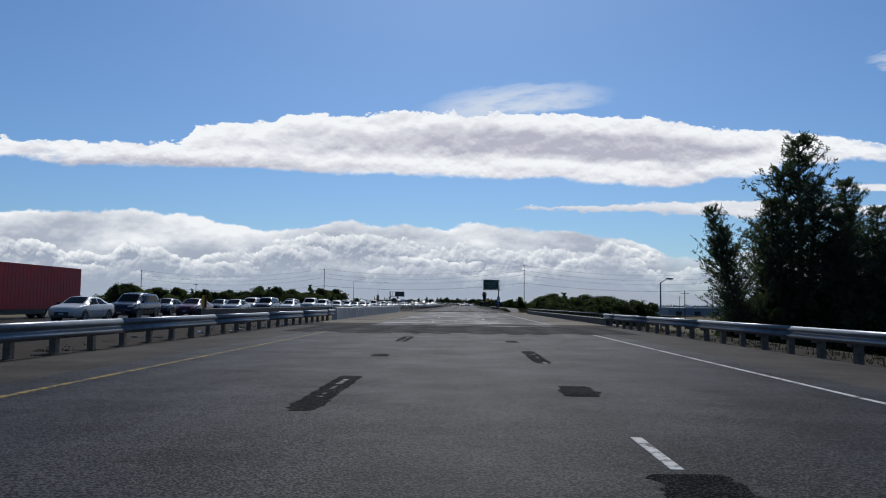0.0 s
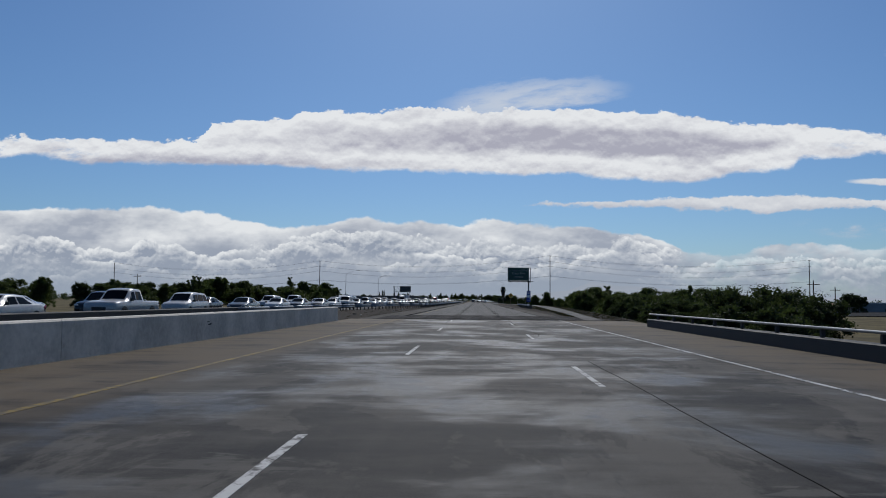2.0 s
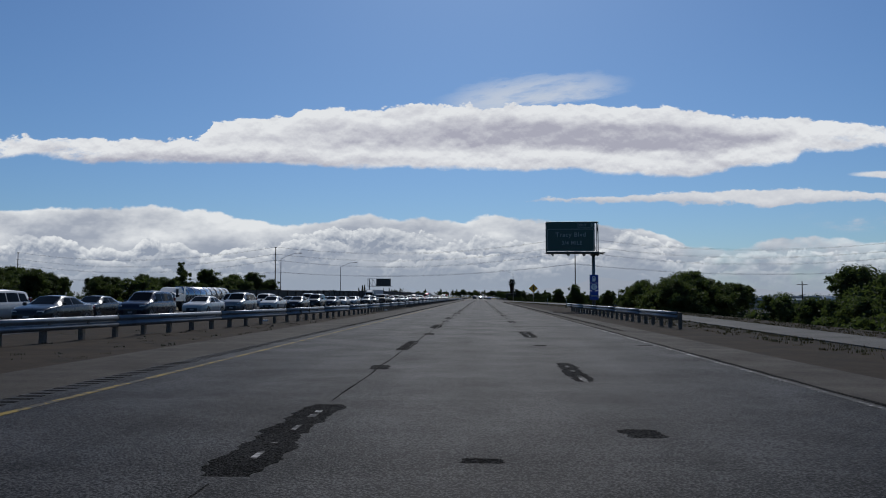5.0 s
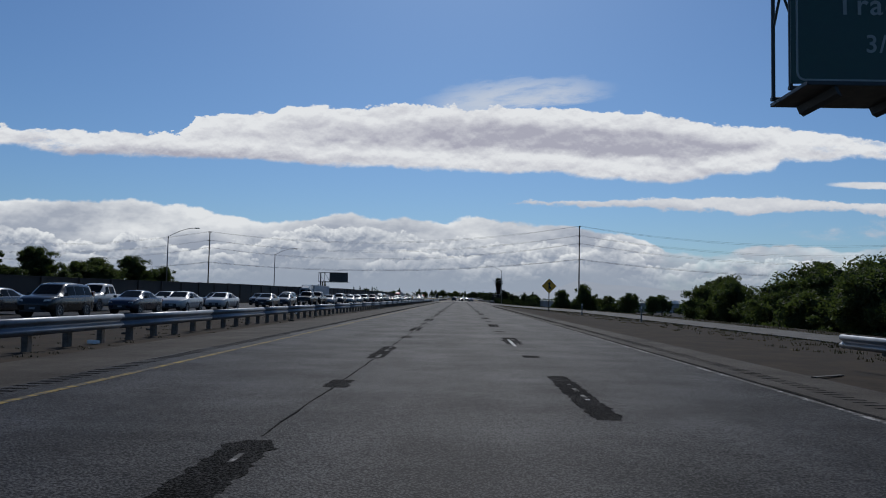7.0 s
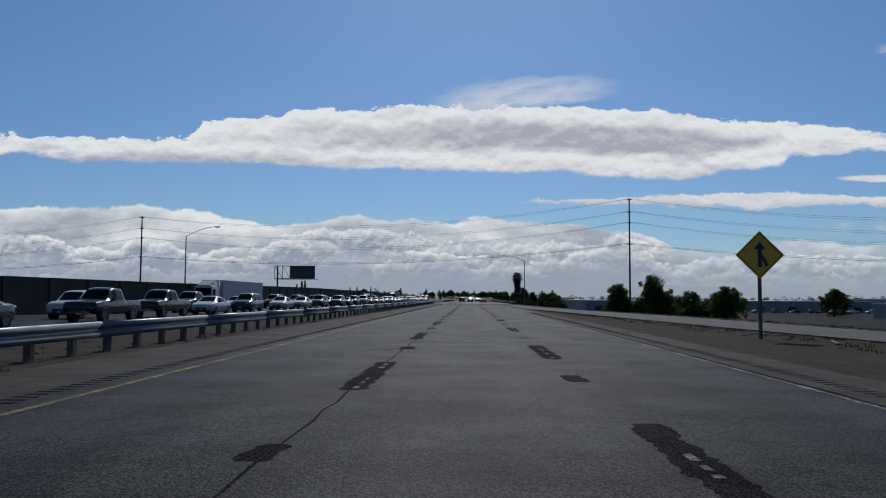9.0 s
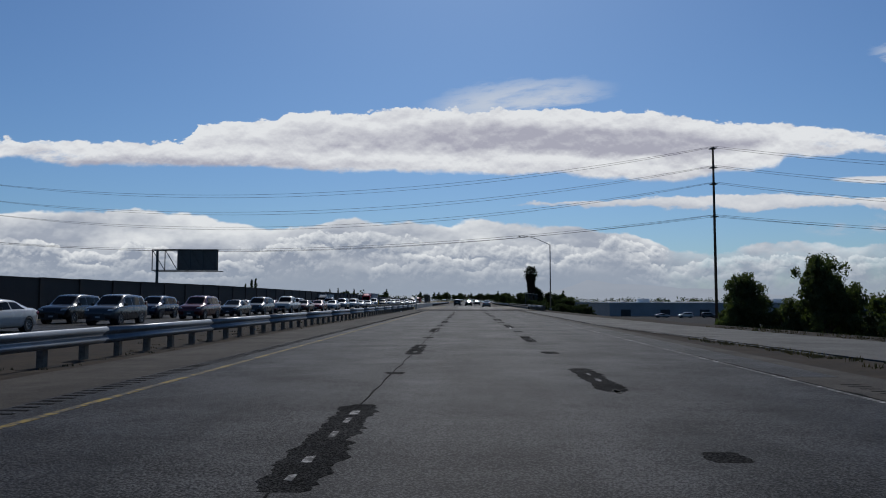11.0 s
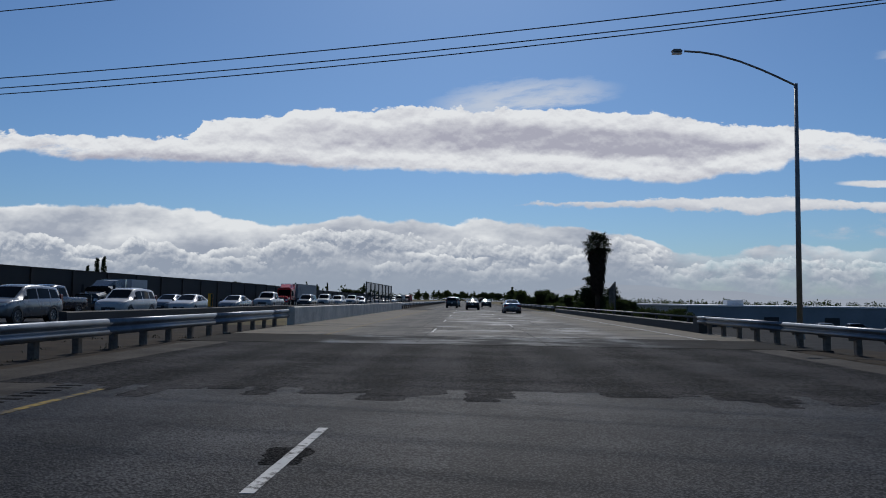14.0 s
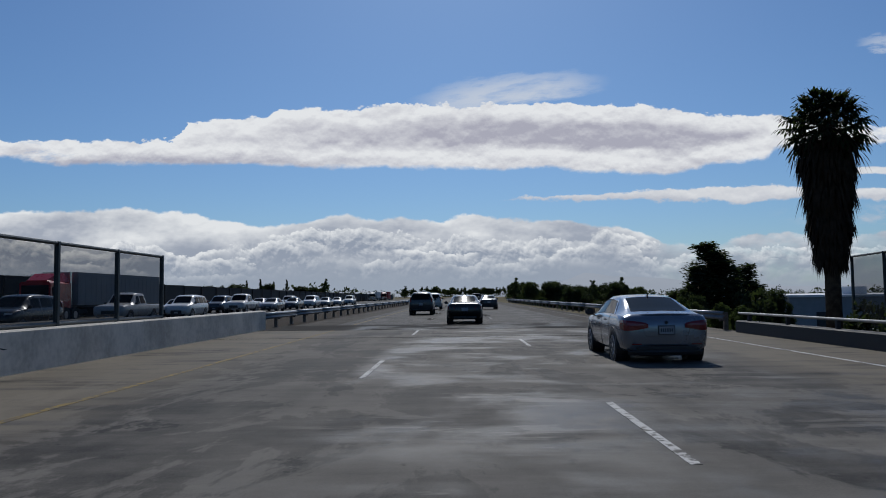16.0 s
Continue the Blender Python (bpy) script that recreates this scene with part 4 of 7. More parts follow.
def parapet(name, x, y0, y1, label):
    """A low concrete kerb wall with posts and a steel top rail."""
    top = thing(name, pose(0, 0, 0), label, "bridge rail", "", "structure")
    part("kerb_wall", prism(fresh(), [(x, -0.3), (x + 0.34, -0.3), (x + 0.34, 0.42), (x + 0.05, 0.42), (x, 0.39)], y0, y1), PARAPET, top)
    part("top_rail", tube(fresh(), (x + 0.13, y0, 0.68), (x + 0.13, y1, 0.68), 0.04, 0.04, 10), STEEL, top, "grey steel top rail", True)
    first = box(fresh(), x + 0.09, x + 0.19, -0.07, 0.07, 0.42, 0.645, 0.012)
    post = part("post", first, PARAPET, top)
    post.location = (0, y0 + 1.2, 0)
    y = y0 + 1.2 + 3.05
    while y < y1:
        ob = link("post", post.data, None, top)
        ob.location = (0, y, 0)
        y += 3.05
    part("end_block", box(fresh(), x - 0.02, x + 0.36, y0 - 0.9, y0 - 0.004, -0.2, 0.72, 0.03), PARAPET, top)


parapet("bridge_rail_1", 8.9, 43.8, 98.8, "low concrete bridge parapet coloured as in shade with a steel top rail")
parapet("bridge_rail_2", 9.72, 457, 511, "low concrete bridge parapet coloured as in shade with a steel top rail")

# ---- guardrails ----
WAVE = [(0.0, 0.0), (0.02, 0.006), (0.05, 0.03), (0.078, 0.055), (0.08, 0.075), (0.076, 0.098), (0.03, 0.125), (0.004, 0.148), (0.004, 0.162), (0.03, 0.185), (0.076, 0.212), (0.08, 0.235), (0.078, 0.257), (0.062, 0.284), (0.042, 0.300), (0.018, 0.309), (0.0, 0.31)]
POST_MESH = []


def guardrail(name, line, top_z, side, label, step=1.75, deep=0.31):
    """Wave-section steel beams on wooden posts along a line of (y, x); side is the way that the beam faces, deep the beam's height."""
    ob = thing(name, pose(0, 0, 0), label, "guardrail", "", "structure")
    y0, y1 = line[0][0], line[-1][0]
    if not POST_MESH:
        me = part("post", box(fresh(), -0.075, 0.075, -0.1, 0.1, -0.4, 0.74, 0.012), WOOD, ob)
        me.location = (0, -200, -3)
        blk = part("block", box(fresh(), -0.07, 0.07, -0.075, 0.075, 0.40, 0.74, 0.01), WOOD, ob)
        blk.location = (0, -200, -3)
        POST_MESH.extend((me.data, blk.data))
    y = y0
    while y < y1 - 0.1:
        e = min(y + 7.62, y1)
        xa, xb = along(y, line)[0], along(e, line)[0]
        base, stretch = top_z - deep + rng.uniform(-0.006, 0.006), deep / 0.31
        front = [(side * (d + 0.1), base + h * stretch) for d, h in WAVE]
        rear = [(side * (d + 0.094), base + h * stretch) for d, h in WAVE[::-1]]
        bm = fresh()
        rows = [[bm.verts.new((xx + a, yy, b)) for a, b in front + rear] for xx, yy in ((xa, y), (xb, e + 0.15))]
        count = len(rows[0])
        for i in range(count):
            j = (i + 1) % count
            bm.faces.new((rows[0][i], rows[0][j], rows[1][j], rows[1][i])).smooth = True
        bm.faces.new(rows[0])
        bm.faces.new(rows[1][::-1])
        part("beam", bm, ZINC, ob, "galvanised wave-section steel beam")
        y = e
    y = y0 + 0.6
    while y < y1:
        xx = along(y, line)[0]
        post = link("post", POST_MESH[0], None, ob)
        post.matrix_basis = pose(xx - side * 0.13, y, top_z - 0.78 + rng.uniform(-0.01, 0.0), rng.uniform(-1, 1), rng.uniform(-1.2, 1.2), rng.uniform(-4, 4))
        blk = link("block", POST_MESH[1], None, ob)
        blk.location = (xx + side * 0.025, y, top_z - 0.78)
        y += step
    return ob


guardrail("guardrail_1", [(-90, -9.15), (50.3, -9.0)], 0.73, 1, "galvanised steel guardrail on wooden posts along the median", deep=0.40)
guardrail("guardrail_2", [(108, -16.3), (150, -16.2), (158, -15.4), (176, -12.6), (194, -10.3), (212, -9.6), (250, -9.5)], 0.74, 1, "long galvanised steel guardrail that slants across the median", deep=0.40)
guardrail("guardrail_3", [(250, -9.5), (458.6, -9.15)], 0.74, 1, "long galvanised steel guardrail on wooden posts along the median", deep=0.40)
guardrail("guardrail_4", [(517.6, -9.2), (720, -9.2)], 0.74, 1, "galvanised steel guardrail on wooden posts along the median", 3.5)
guardrail("guardrail_5", [(-90, 8.9), (42.6, 8.85)], 0.72, -1, "galvanised steel guardrail on wooden posts beside the shoulder")
guardrail("guardrail_6", [(184, 8.7), (226.4, 8.85)], 0.74, -1, "short galvanised steel guardrail in front of the sign post")
guardrail("guardrail_7", [(432, 9.9), (456, 9.8)], 0.74, -1, "galvanised steel guardrail before the bridge rail")
guardrail("guardrail_8", [(512, 9.8), (640, 9.8)], 0.72, -1, "galvanised steel guardrail beyond the bridge rail", 3.5)

# ---- sound wall ----
WALL_TOP = [(238, 2.15), (262, 2.3), (294, 2.47), (321, 2.7), (352, 2.8), (398, 3.12), (428, 3.28), (540, 3.24), (575, 2.95), (700, 2.5), (900, 2.2)]
sound_wall = thing("sound_wall", pose(0, 0, 0), "long dark brown block sound wall behind the opposite lanes", "sound wall", "", "structure")
y = 238.0
while y < 860:
    z = along(y + 3, WALL_TOP)[0]
    part("panel", box(fresh(), -33.3, -33.08, y + 0.2, y + 5.8, -0.3, z, 0.01), WALL, sound_wall)
    part("pilaster", box(fresh(), -33.36, -32.96, y - 0.2, y + 0.2, -0.3, z + 0.05, 0.01), WALL, sound_wall)
    part("cap", box(fresh(), -33.36, -33.02, y + 0.204, y + 5.796, z + 0.004, z + 0.075, 0.01), WALL, sound_wall)
    y += 6.0

# ---- vehicles ----
# Stations from tail to nose: y, underside, shoulder, roof line, half width, half width of the roof.
BODIES = {
    "coupe": [(-2.32, 0.42, 0.70, 0.72, 0.68, 0.60), (-2.30, 0.30, 0.86, 0.90, 0.78, 0.68), (-2.22, 0.25, 0.93, 0.985, 0.835, 0.70), (-2.02, 0.22, 0.955, 1.005, 0.885, 0.70), (-1.72, 0.20, 0.97, 1.05, 0.905, 0.665), (-0.85, 0.19, 0.965, 1.325, 0.915, 0.565), (-0.25, 0.19, 0.955, 1.385, 0.915, 0.57), (0.25, 0.19, 0.945, 1.375, 0.913, 0.57), (0.55, 0.19, 0.94, 1.32, 0.912, 0.585), (1.25, 0.19, 0.92, 0.98, 0.905, 0.66), (1.85, 0.20, 0.86, 0.90, 0.875, 0.66), (2.2, 0.24, 0.74, 0.77, 0.79, 0.58), (2.32, 0.34, 0.60, 0.62, 0.66, 0.5)],
    "sedan": [(-2.35, 0.42, 0.80, 0.82, 0.70, 0.60), (-2.29, 0.30, 0.95, 0.99, 0.80, 0.68), (-2.0, 0.22, 0.99, 1.05, 0.88, 0.70), (-1.60, 0.20, 0.99, 1.08, 0.905, 0.68), (-0.80, 0.19, 0.975, 1.40, 0.915, 0.58), (-0.1, 0.19, 0.96, 1.45, 0.915, 0.60), (0.40, 0.19, 0.95, 1.42, 0.915, 0.59), (1.2, 0.19, 0.94, 1.01, 0.91, 0.66), (1.8, 0.20, 0.88, 0.92, 0.885, 0.68), (2.2, 0.25, 0.76, 0.80, 0.80, 0.6), (2.35, 0.35, 0.60, 0.62, 0.66, 0.5)],
    "suv": [(-2.36, 0.48, 0.95, 0.98, 0.80, 0.70), (-2.31, 0.36, 1.06, 1.30, 0.87, 0.70), (-2.12, 0.28, 1.08, 1.62, 0.92, 0.66), (-1.9, 0.26, 1.08, 1.69, 0.93, 0.66), (-0.6, 0.25, 1.06, 1.76, 0.94, 0.67), (0.2, 0.25, 1.05, 1.74, 0.94, 0.67), (0.55, 0.25, 1.05, 1.68, 0.94, 0.66), (1.3, 0.25, 1.05, 1.13, 0.93, 0.70), (1.9, 0.26, 1.00, 1.06, 0.91, 0.72), (2.25, 0.32, 0.86, 0.92, 0.84, 0.68), (2.37, 0.42, 0.66, 0.68, 0.70, 0.55)],
    "pickup": [(-2.82, 0.60, 1.08, 1.10, 0.90, 0.82), (-2.78, 0.50, 1.12, 1.14, 0.95, 0.86), (-2.2, 0.42, 1.13, 1.15, 0.97, 0.88), (-0.78, 0.40, 1.13, 1.15, 0.97, 0.88), (-0.74, 0.40, 1.14, 1.55, 0.97, 0.74), (-0.60, 0.40, 1.14, 1.84, 0.97, 0.70), (0.2, 0.40, 1.13, 1.88, 0.97, 0.71), (0.62, 0.40, 1.13, 1.80, 0.97, 0.70), (1.25, 0.40, 1.13, 1.22, 0.965, 0.76), (2.1, 0.42, 1.10, 1.16, 0.955, 0.80), (2.68, 0.45, 1.03, 1.08, 0.92, 0.78), (2.8, 0.52, 0.85, 0.88, 0.84, 0.7)],
}
# wheel places, wheel radius, windscreen span, rear window span, side windows (low rear, low front, high rear, high front)
FITTINGS = {
    "coupe": dict(axles=(-1.42, 1.39), r=0.335, screen=(0.60, 1.20), rear=(-1.76, -0.86), sides=[(-1.30, -0.18, -0.78, -0.16), (-0.10, 1.0, -0.10, 0.50)]),
    "sedan": dict(axles=(-1.42, 1.40), r=0.33, screen=(0.46, 1.16), rear=(-1.54, -0.85), sides=[(-1.25, -0.22, -0.75, -0.20), (-0.14, 0.95, -0.14, 0.36)]),
    "suv": dict(axles=(-1.40, 1.45), r=0.37, screen=(0.62, 1.26), rear=(-2.30, -2.14), sides=[(-2.0, -1.3, -1.85, -1.28), (-1.22, -0.25, -1.2, -0.25), (-0.17, 1.05, -0.17, 0.52)]),
    "pickup": dict(axles=(-1.75, 1.75), r=0.40, screen=(0.68, 1.22), rear=(-0.73, -0.62), sides=[(-0.55, 0.18, -0.52, 0.18), (0.26, 1.05, 0.26, 0.62)]),
}
PROTO = {}


def outline_of(body, y):
    """Half of the cross-section at y, from the middle of the underside to the middle of the roof."""
    under, belt, top, w, r = along(y, body)
    t = top - belt
    return [(0, under), (w * 0.82, under), (w * 0.965, under + 0.10), (w * 0.995, under + (belt - under) * 0.38), (w, under + (belt - under) * 0.62), (w * 0.982, belt - 0.07), (w * 0.945, belt), (lerp(w * 0.93, r, 0.06), belt + t * 0.06), (lerp(w * 0.93, r, 0.86), belt + t * 0.84), (lerp(w * 0.93, r, 1.0) * 0.94, belt + t * 0.96), (r * 0.6, belt + t + 0.005), (0, belt + t + 0.014)]


def side_point(body, y, f, out=0.006):
    """A point on the window band: f from sill to roof."""
    p = outline_of(body, y)
    a, b = p[7], p[8]
    return (lerp(a[0], b[0], f) + out, y, lerp(a[1], b[1], f))


def roof_point(body, y, s, out=0.006):
    """A point on the upper face, s from -1 to 1 across."""
    p = outline_of(body, y)
    half = p[9][0]
    a = abs(s) * half
    z = lerp(p[11][1], p[10][1], a / p[10][0]) if a < p[10][0] else lerp(p[10][1], p[9][1], (a - p[10][0]) / (half - p[10][0]))
    return (s * half, y, z + out)


def sheet(bm, points):
    rows = [[bm.verts.new(p) for p in row] for row in points]
    for r0, r1 in zip(rows, rows[1:]):
        for i in range(len(r0) - 1):
            bm.faces.new((r0[i], r0[i + 1], r1[i + 1], r1[i]))
    return bm


def wheel_parts(car, x, y, r, side, meshes):
    if not meshes:
        bm = fresh()
        prof = [(r * 0.66, -0.10), (r * 0.94, -0.105), (r, -0.08), (r, 0.08), (r * 0.94, 0.105), (r * 0.66, 0.10)]
        seg = 24
        rings = [[bm.verts.new((h, rad * math.cos(2 * math.pi * k / seg), rad * math.sin(2 * math.pi * k / seg))) for rad, h in prof] for k in range(seg)]
        for k in range(seg):
            a, b = rings[k], rings[(k + 1) % seg]
            for i in range(len(prof)):
                j = (i + 1) % len(prof)
                bm.faces.new((a[i], a[j], b[j], b[i]))
        tyre = part("wheel", bm, RUBBER, car, "black tyre", True)
        bm = fresh()
        for k in range(10):
            ang = 2 * math.pi * k / 10
            tube(bm, (0.065, r * 0.12 * math.cos(ang), r * 0.12 * math.sin(ang)), (0.085, r * 0.62 * math.cos(ang + 0.12), r * 0.62 * math.sin(ang + 0.12)), 0.018, 0.026, 6)
        tube(bm, (0.05, 0, 0), (0.10, 0, 0), r * 0.16, r * 0.13, 14)
        bmesh.ops.create_cone(bm, cap_ends=False, segments=24, radius1=r * 0.66, radius2=r * 0.62, depth=0.03, matrix=Matrix.Translation((0.09, 0, 0)) @ Matrix.Rotation(radians(90), 4, "Y"))
        rim = part("rim", bm, RIM, tyre, "alloy rim with thin spokes")
        meshes.extend((tyre.data, rim.data))
    else:
        tyre = link("wheel", meshes[0], None, car, "black tyre")
        link("rim", meshes[1], None, tyre, "alloy rim with thin spokes")
    tyre.matrix_basis = pose(x, y, r, 0, 0, 0 if side > 0 else 180)


def build_car(kind, colour, m, label, category, group):
    body, fit = BODIES[kind], FITTINGS[kind]
    name = {"coupe": "car", "sedan": "car", "suv": "suv", "pickup": "pickup_truck"}[kind]
    car = thing(name, m, label, category, group)
    length = body[-1][0]
    # shell
    bm = fresh()
    ys_ = []
    for a, b in zip(body, body[1:]):
        steps = max(1, round((b[0] - a[0]) / 0.22))
        ys_ += [lerp(a[0], b[0], i / steps) for i in range(steps)]
    ys_.append(body[-1][0])
    rings = []
    for y in ys_:
        half = outline_of(body, y)
        ring = [bm.verts.new((x, y, z)) for x, z in half] + [bm.verts.new((-x, y, z)) for x, z in half[-2:0:-1]]
        rings.append(ring)
    for r0, r1 in zip(rings, rings[1:]):
        for i in range(len(r0)):
            j = (i + 1) % len(r0)
            bm.faces.new((r0[i], r0[j], r1[j], r1[i]))
    bm.faces.new(rings[0])
    bm.faces.new(rings[-1][::-1])
    shell = part("body", bm, None, car, "", True)
    shell.data.materials.append(PAINT[colour])
    shell.material_slots[0].link = "OBJECT"
    shell.material_slots[0].material = PAINT[colour]
    # glass
    a, b = fit["screen"]
    part("windscreen", sheet(fresh(), [[roof_point(body, lerp(a, b, j / 6), -0.93 + 1.86 * i / 8, 0.009) for i in range(9)] for j in range(7)]), GLASS, car, "dark windscreen", True)
    a, b = fit["rear"]
    if kind in ("suv", "pickup"):
        zlow, zhigh = (1.16, 1.58) if kind == "suv" else (1.22, 1.72)
        bm = fresh()
        pts = []
        for j in range(6):
            z = lerp(zlow, zhigh, j / 5)
            lo, hi = body[0][0], 0.0
            for _ in range(24):
                mid = (lo + hi) / 2
                if along(mid, body)[2] < z:
                    lo = mid
                else:
                    hi = mid
            w = lerp(0.80, 0.66, j / 5) * (1.0 if kind == "suv" else 0.95)
            pts.append([(w * s, hi - 0.022 + 0.03 * s * s, z) for s in (-1, -0.6, -0.2, 0.2, 0.6, 1)])
        part("rear_window", sheet(bm, pts), GLASS, car, "dark rear window", True)
    else:
        part("rear_window", sheet(fresh(), [[roof_point(body, lerp(a, b, j / 6), -0.92 + 1.84 * i / 8, 0.009) for i in range(9)] for j in range(7)]), GLASS, car, "dark rear window", True)
    for low_a, low_b, high_a, high_b in fit["sides"]:
        for side in (1, -1):
            pts = []
            for j in range(5):
                f = lerp(0.04, 0.90, j / 4)
                row = []
                for i in range(6):
                    p = side_point(body, lerp(lerp(low_a, high_a, j / 4), lerp(low_b, high_b, j / 4), i / 5), f)
                    row.append((p[0] * side, p[1], p[2]))
                pts.append(row)
            part("side_window", sheet(fresh(), pts), GLASS, car, "dark side window", True)
    if kind == "coupe":
        for side in (1, -1):
            bm = fresh()
            pts = [side_point(body, lerp(-1.36, -0.80, i / 8), lerp(0.02, 0.95, i / 8), 0.010) for i in range(9)] + [side_point(body, lerp(-0.80, 0.52, i / 8), 0.95, 0.010) for i in range(1, 9)] + [side_point(body, lerp(0.52, 1.06, i / 6), lerp(0.95, 0.02, i / 6), 0.010) for i in range(1, 7)]
            hose(bm, [(p[0] * side, p[1], p[2]) for p in pts], 0.011, 5)
            part("window_trim", bm, CHROME, car, "chrome window surround")
            for y in (-1.05, -0.14, 0.98):
                pts = [outline_of(body, y)[i] for i in (2, 3, 4, 5, 6)]
                part("door_seam", hose(fresh(), [(side * (x + 0.001), y, z) for x, z in pts], 0.004, 4), PLASTIC, car)
            for y in (-0.62, 0.22):
                bm = box(fresh(), 0.895, 0.925, y - 0.09, y + 0.09, 0.84, 0.872, 0.008)
                if side < 0:
                    bmesh.ops.scale(bm, vec=(-1, 1, 1), verts=bm.verts)
                part("door_handle", bm, PAINT["light"], car, "pale door handle")
        bm = fresh()
        prism(bm, [(-0.018, 1.33), (0.018, 1.33), (0.004, 1.41), (-0.004, 1.41)], -0.86, -0.72)
        for vert in bm.verts:
            if vert.co.z > 1.4:
                vert.co.y = -0.85 + (vert.co.y + 0.86) * 0.2
        part("roof_antenna", bm, PLASTIC, car, "small dark roof fin")
    # wheels, and black discs that paint the shaded arch openings on the uncut body
    meshes = []
    for y in fit["axles"]:
        for side in (1, -1):
            w = along(y, body)[3]
            bm = fresh()
            bmesh.ops.create_cone(bm, cap_ends=True, segments=28, radius1=fit["r"] * 1.13, radius2=fit["r"] * 1.13, depth=0.30, matrix=Matrix.Translation((side * (w - 0.148), y, fit["r"] * 1.03)) @ Matrix.Rotation(radians(90), 4, "Y"))
            part("arch_shade", bm, PLASTIC, car, "black disc for the shaded wheel opening")
            wheel_parts(car, side * (w - 0.094), y, fit["r"], side, meshes)
    # lamps, bumpers, plates, mirrors
    tail = body[0][0]
    belt = along(tail + 0.06, body)[1]
    low = {"coupe": 0.80, "sedan": 0.80, "suv": 0.98, "pickup": 0.86}[kind]
    for side in (1, -1):
        bm = fresh()
        if kind == "coupe":
            rows_ = []
            for i in range(13):
                x = lerp(0.37, 0.885, i / 12)
                f = i / 12
                y = -2.326 if x < 0.68 else (lerp(-2.326, -2.305, (x - 0.68) / 0.10) if x < 0.78 else (lerp(-2.305, -2.225, (x - 0.78) / 0.055) if x < 0.835 else lerp(-2.225, -2.02, (x - 0.835) / 0.05)))
                hi = lerp(0.80, 0.885, f ** 0.5) - (0.02 if i == 12 else 0.0)
                lo_ = lerp(0.725, 0.67, min(1, f * 1.6)) + (0.03 if i == 12 else 0.0)
                rows_.append([(x, y - 0.026 + (0.012 if t_ == 1 else 0.0) + max(0, lerp(lo_, hi, t_) - 0.80) * 0.35, lerp(lo_, hi, t_)) for t_ in (0, 0.25, 0.5, 0.75, 1)])
            sheet(bm, rows_)
            made = bmesh.ops.extrude_face_region(bm, geom=list(bm.faces))
            bmesh.ops.translate(bm, verts=[g for g in made["geom"] if isinstance(g, bmesh.types.BMVert)], vec=(-0.02, 0.14, 0))
        elif kind == "sedan":
            wide = 0.34
            outline = [(0.83 - wide, low - 0.045), (0.83 - wide * 0.3, low - 0.07), (0.80, low - 0.05), (0.835, low + 0.05), (0.80, low + 0.11), (0.83 - wide * 0.55, low + 0.085), (0.83 - wide, low + 0.04)]
            prism(bm, [(x * 1.035, z) for x, z in outline], tail - 0.012, tail + 0.26)
            for vert in bm.verts:
                vert.co.y += 0.10 * max(0, vert.co.x - 0.55) / 0.30
        elif kind == "suv":
            prism(bm, [(0.70, low - 0.10), (0.86, low - 0.06), (0.85, low + 0.34), (0.78, low + 0.36), (0.74, low + 0.1)], tail + 0.02, tail + 0.22)
        else:
            prism(bm, [(0.84, low - 0.14), (0.945, low - 0.14), (0.945, low + 0.20), (0.84, low + 0.20)], tail - 0.01, tail + 0.14)
        if side < 0:
            bmesh.ops.scale(bm, vec=(-1, 1, 1), verts=bm.verts)
        part("tail_light", bm, LAMP_RED, car, "red tail light")
        nose_w, nose_z = (0.62, 0.70) if kind in ("coupe", "sedan") else ((0.68, 0.86) if kind == "suv" else (0.76, 0.90))
        bm = prism(fresh(), [(nose_w - 0.16, nose_z - 0.06), (nose_w + 0.14, nose_z - 0.04), (nose_w + 0.16, nose_z + 0.05), (nose_w - 0.10, nose_z + 0.04)], length - 0.34, length - 0.035)
        for vert in bm.verts:
            vert.co.y -= 0.45 * max(0, vert.co.x - (nose_w - 0.12)) ** 1.3
        if side < 0:
            bmesh.ops.scale(bm, vec=(-1, 1, 1), verts=bm.verts)
        part("headlight", bm, LAMP_CLEAR, car, "clear headlight")
        bm = box(fresh(), 0.90, 1.08, fit["screen"][1] - 0.36, fit["screen"][1] - 0.22, belt + 0.02, belt + 0.17, 0.03)
        tube(bm, (0.84, fit["screen"][1] - 0.27, belt + 0.0), (0.95, fit["screen"][1] - 0.27, belt + 0.06), 0.02, 0.02, 6)
        if side < 0:
            bmesh.ops.scale(bm, vec=(-1, 1, 1), verts=bm.verts)
        part("mirror", bm, PLASTIC, car, "black door mirror")
    gz = body[-1][2]
    part("grille", box(fresh(), -0.42, 0.42, length - 0.10, length + 0.012, gz - 0.30 if kind != "coupe" else 0.46, gz - 0.02, 0.02), PLASTIC, car, "black grille")
    part("front_bumper", box(fresh(), -0.66, 0.66, length - 0.18, length + 0.02, 0.26 if kind != "pickup" else 0.44, 0.36 if kind != "pickup" else 0.62, 0.03), PLASTIC if kind != "pickup" else CHROME, car)
    if kind == "pickup":
        part("rear_bumper", box(fresh(), -0.9, 0.9, tail - 0.06, tail + 0.08, 0.5, 0.68, 0.03), CHROME, car, "chrome rear bumper")
        # solid dark slab paints the shaded hollow of the load bed
        part("bed_shade", box(fresh(), -0.78, 0.78, -2.68, -0.84, 1.10, 1.165, 0.0), PLASTIC, car, "dark slab in place of the hollow load bed")
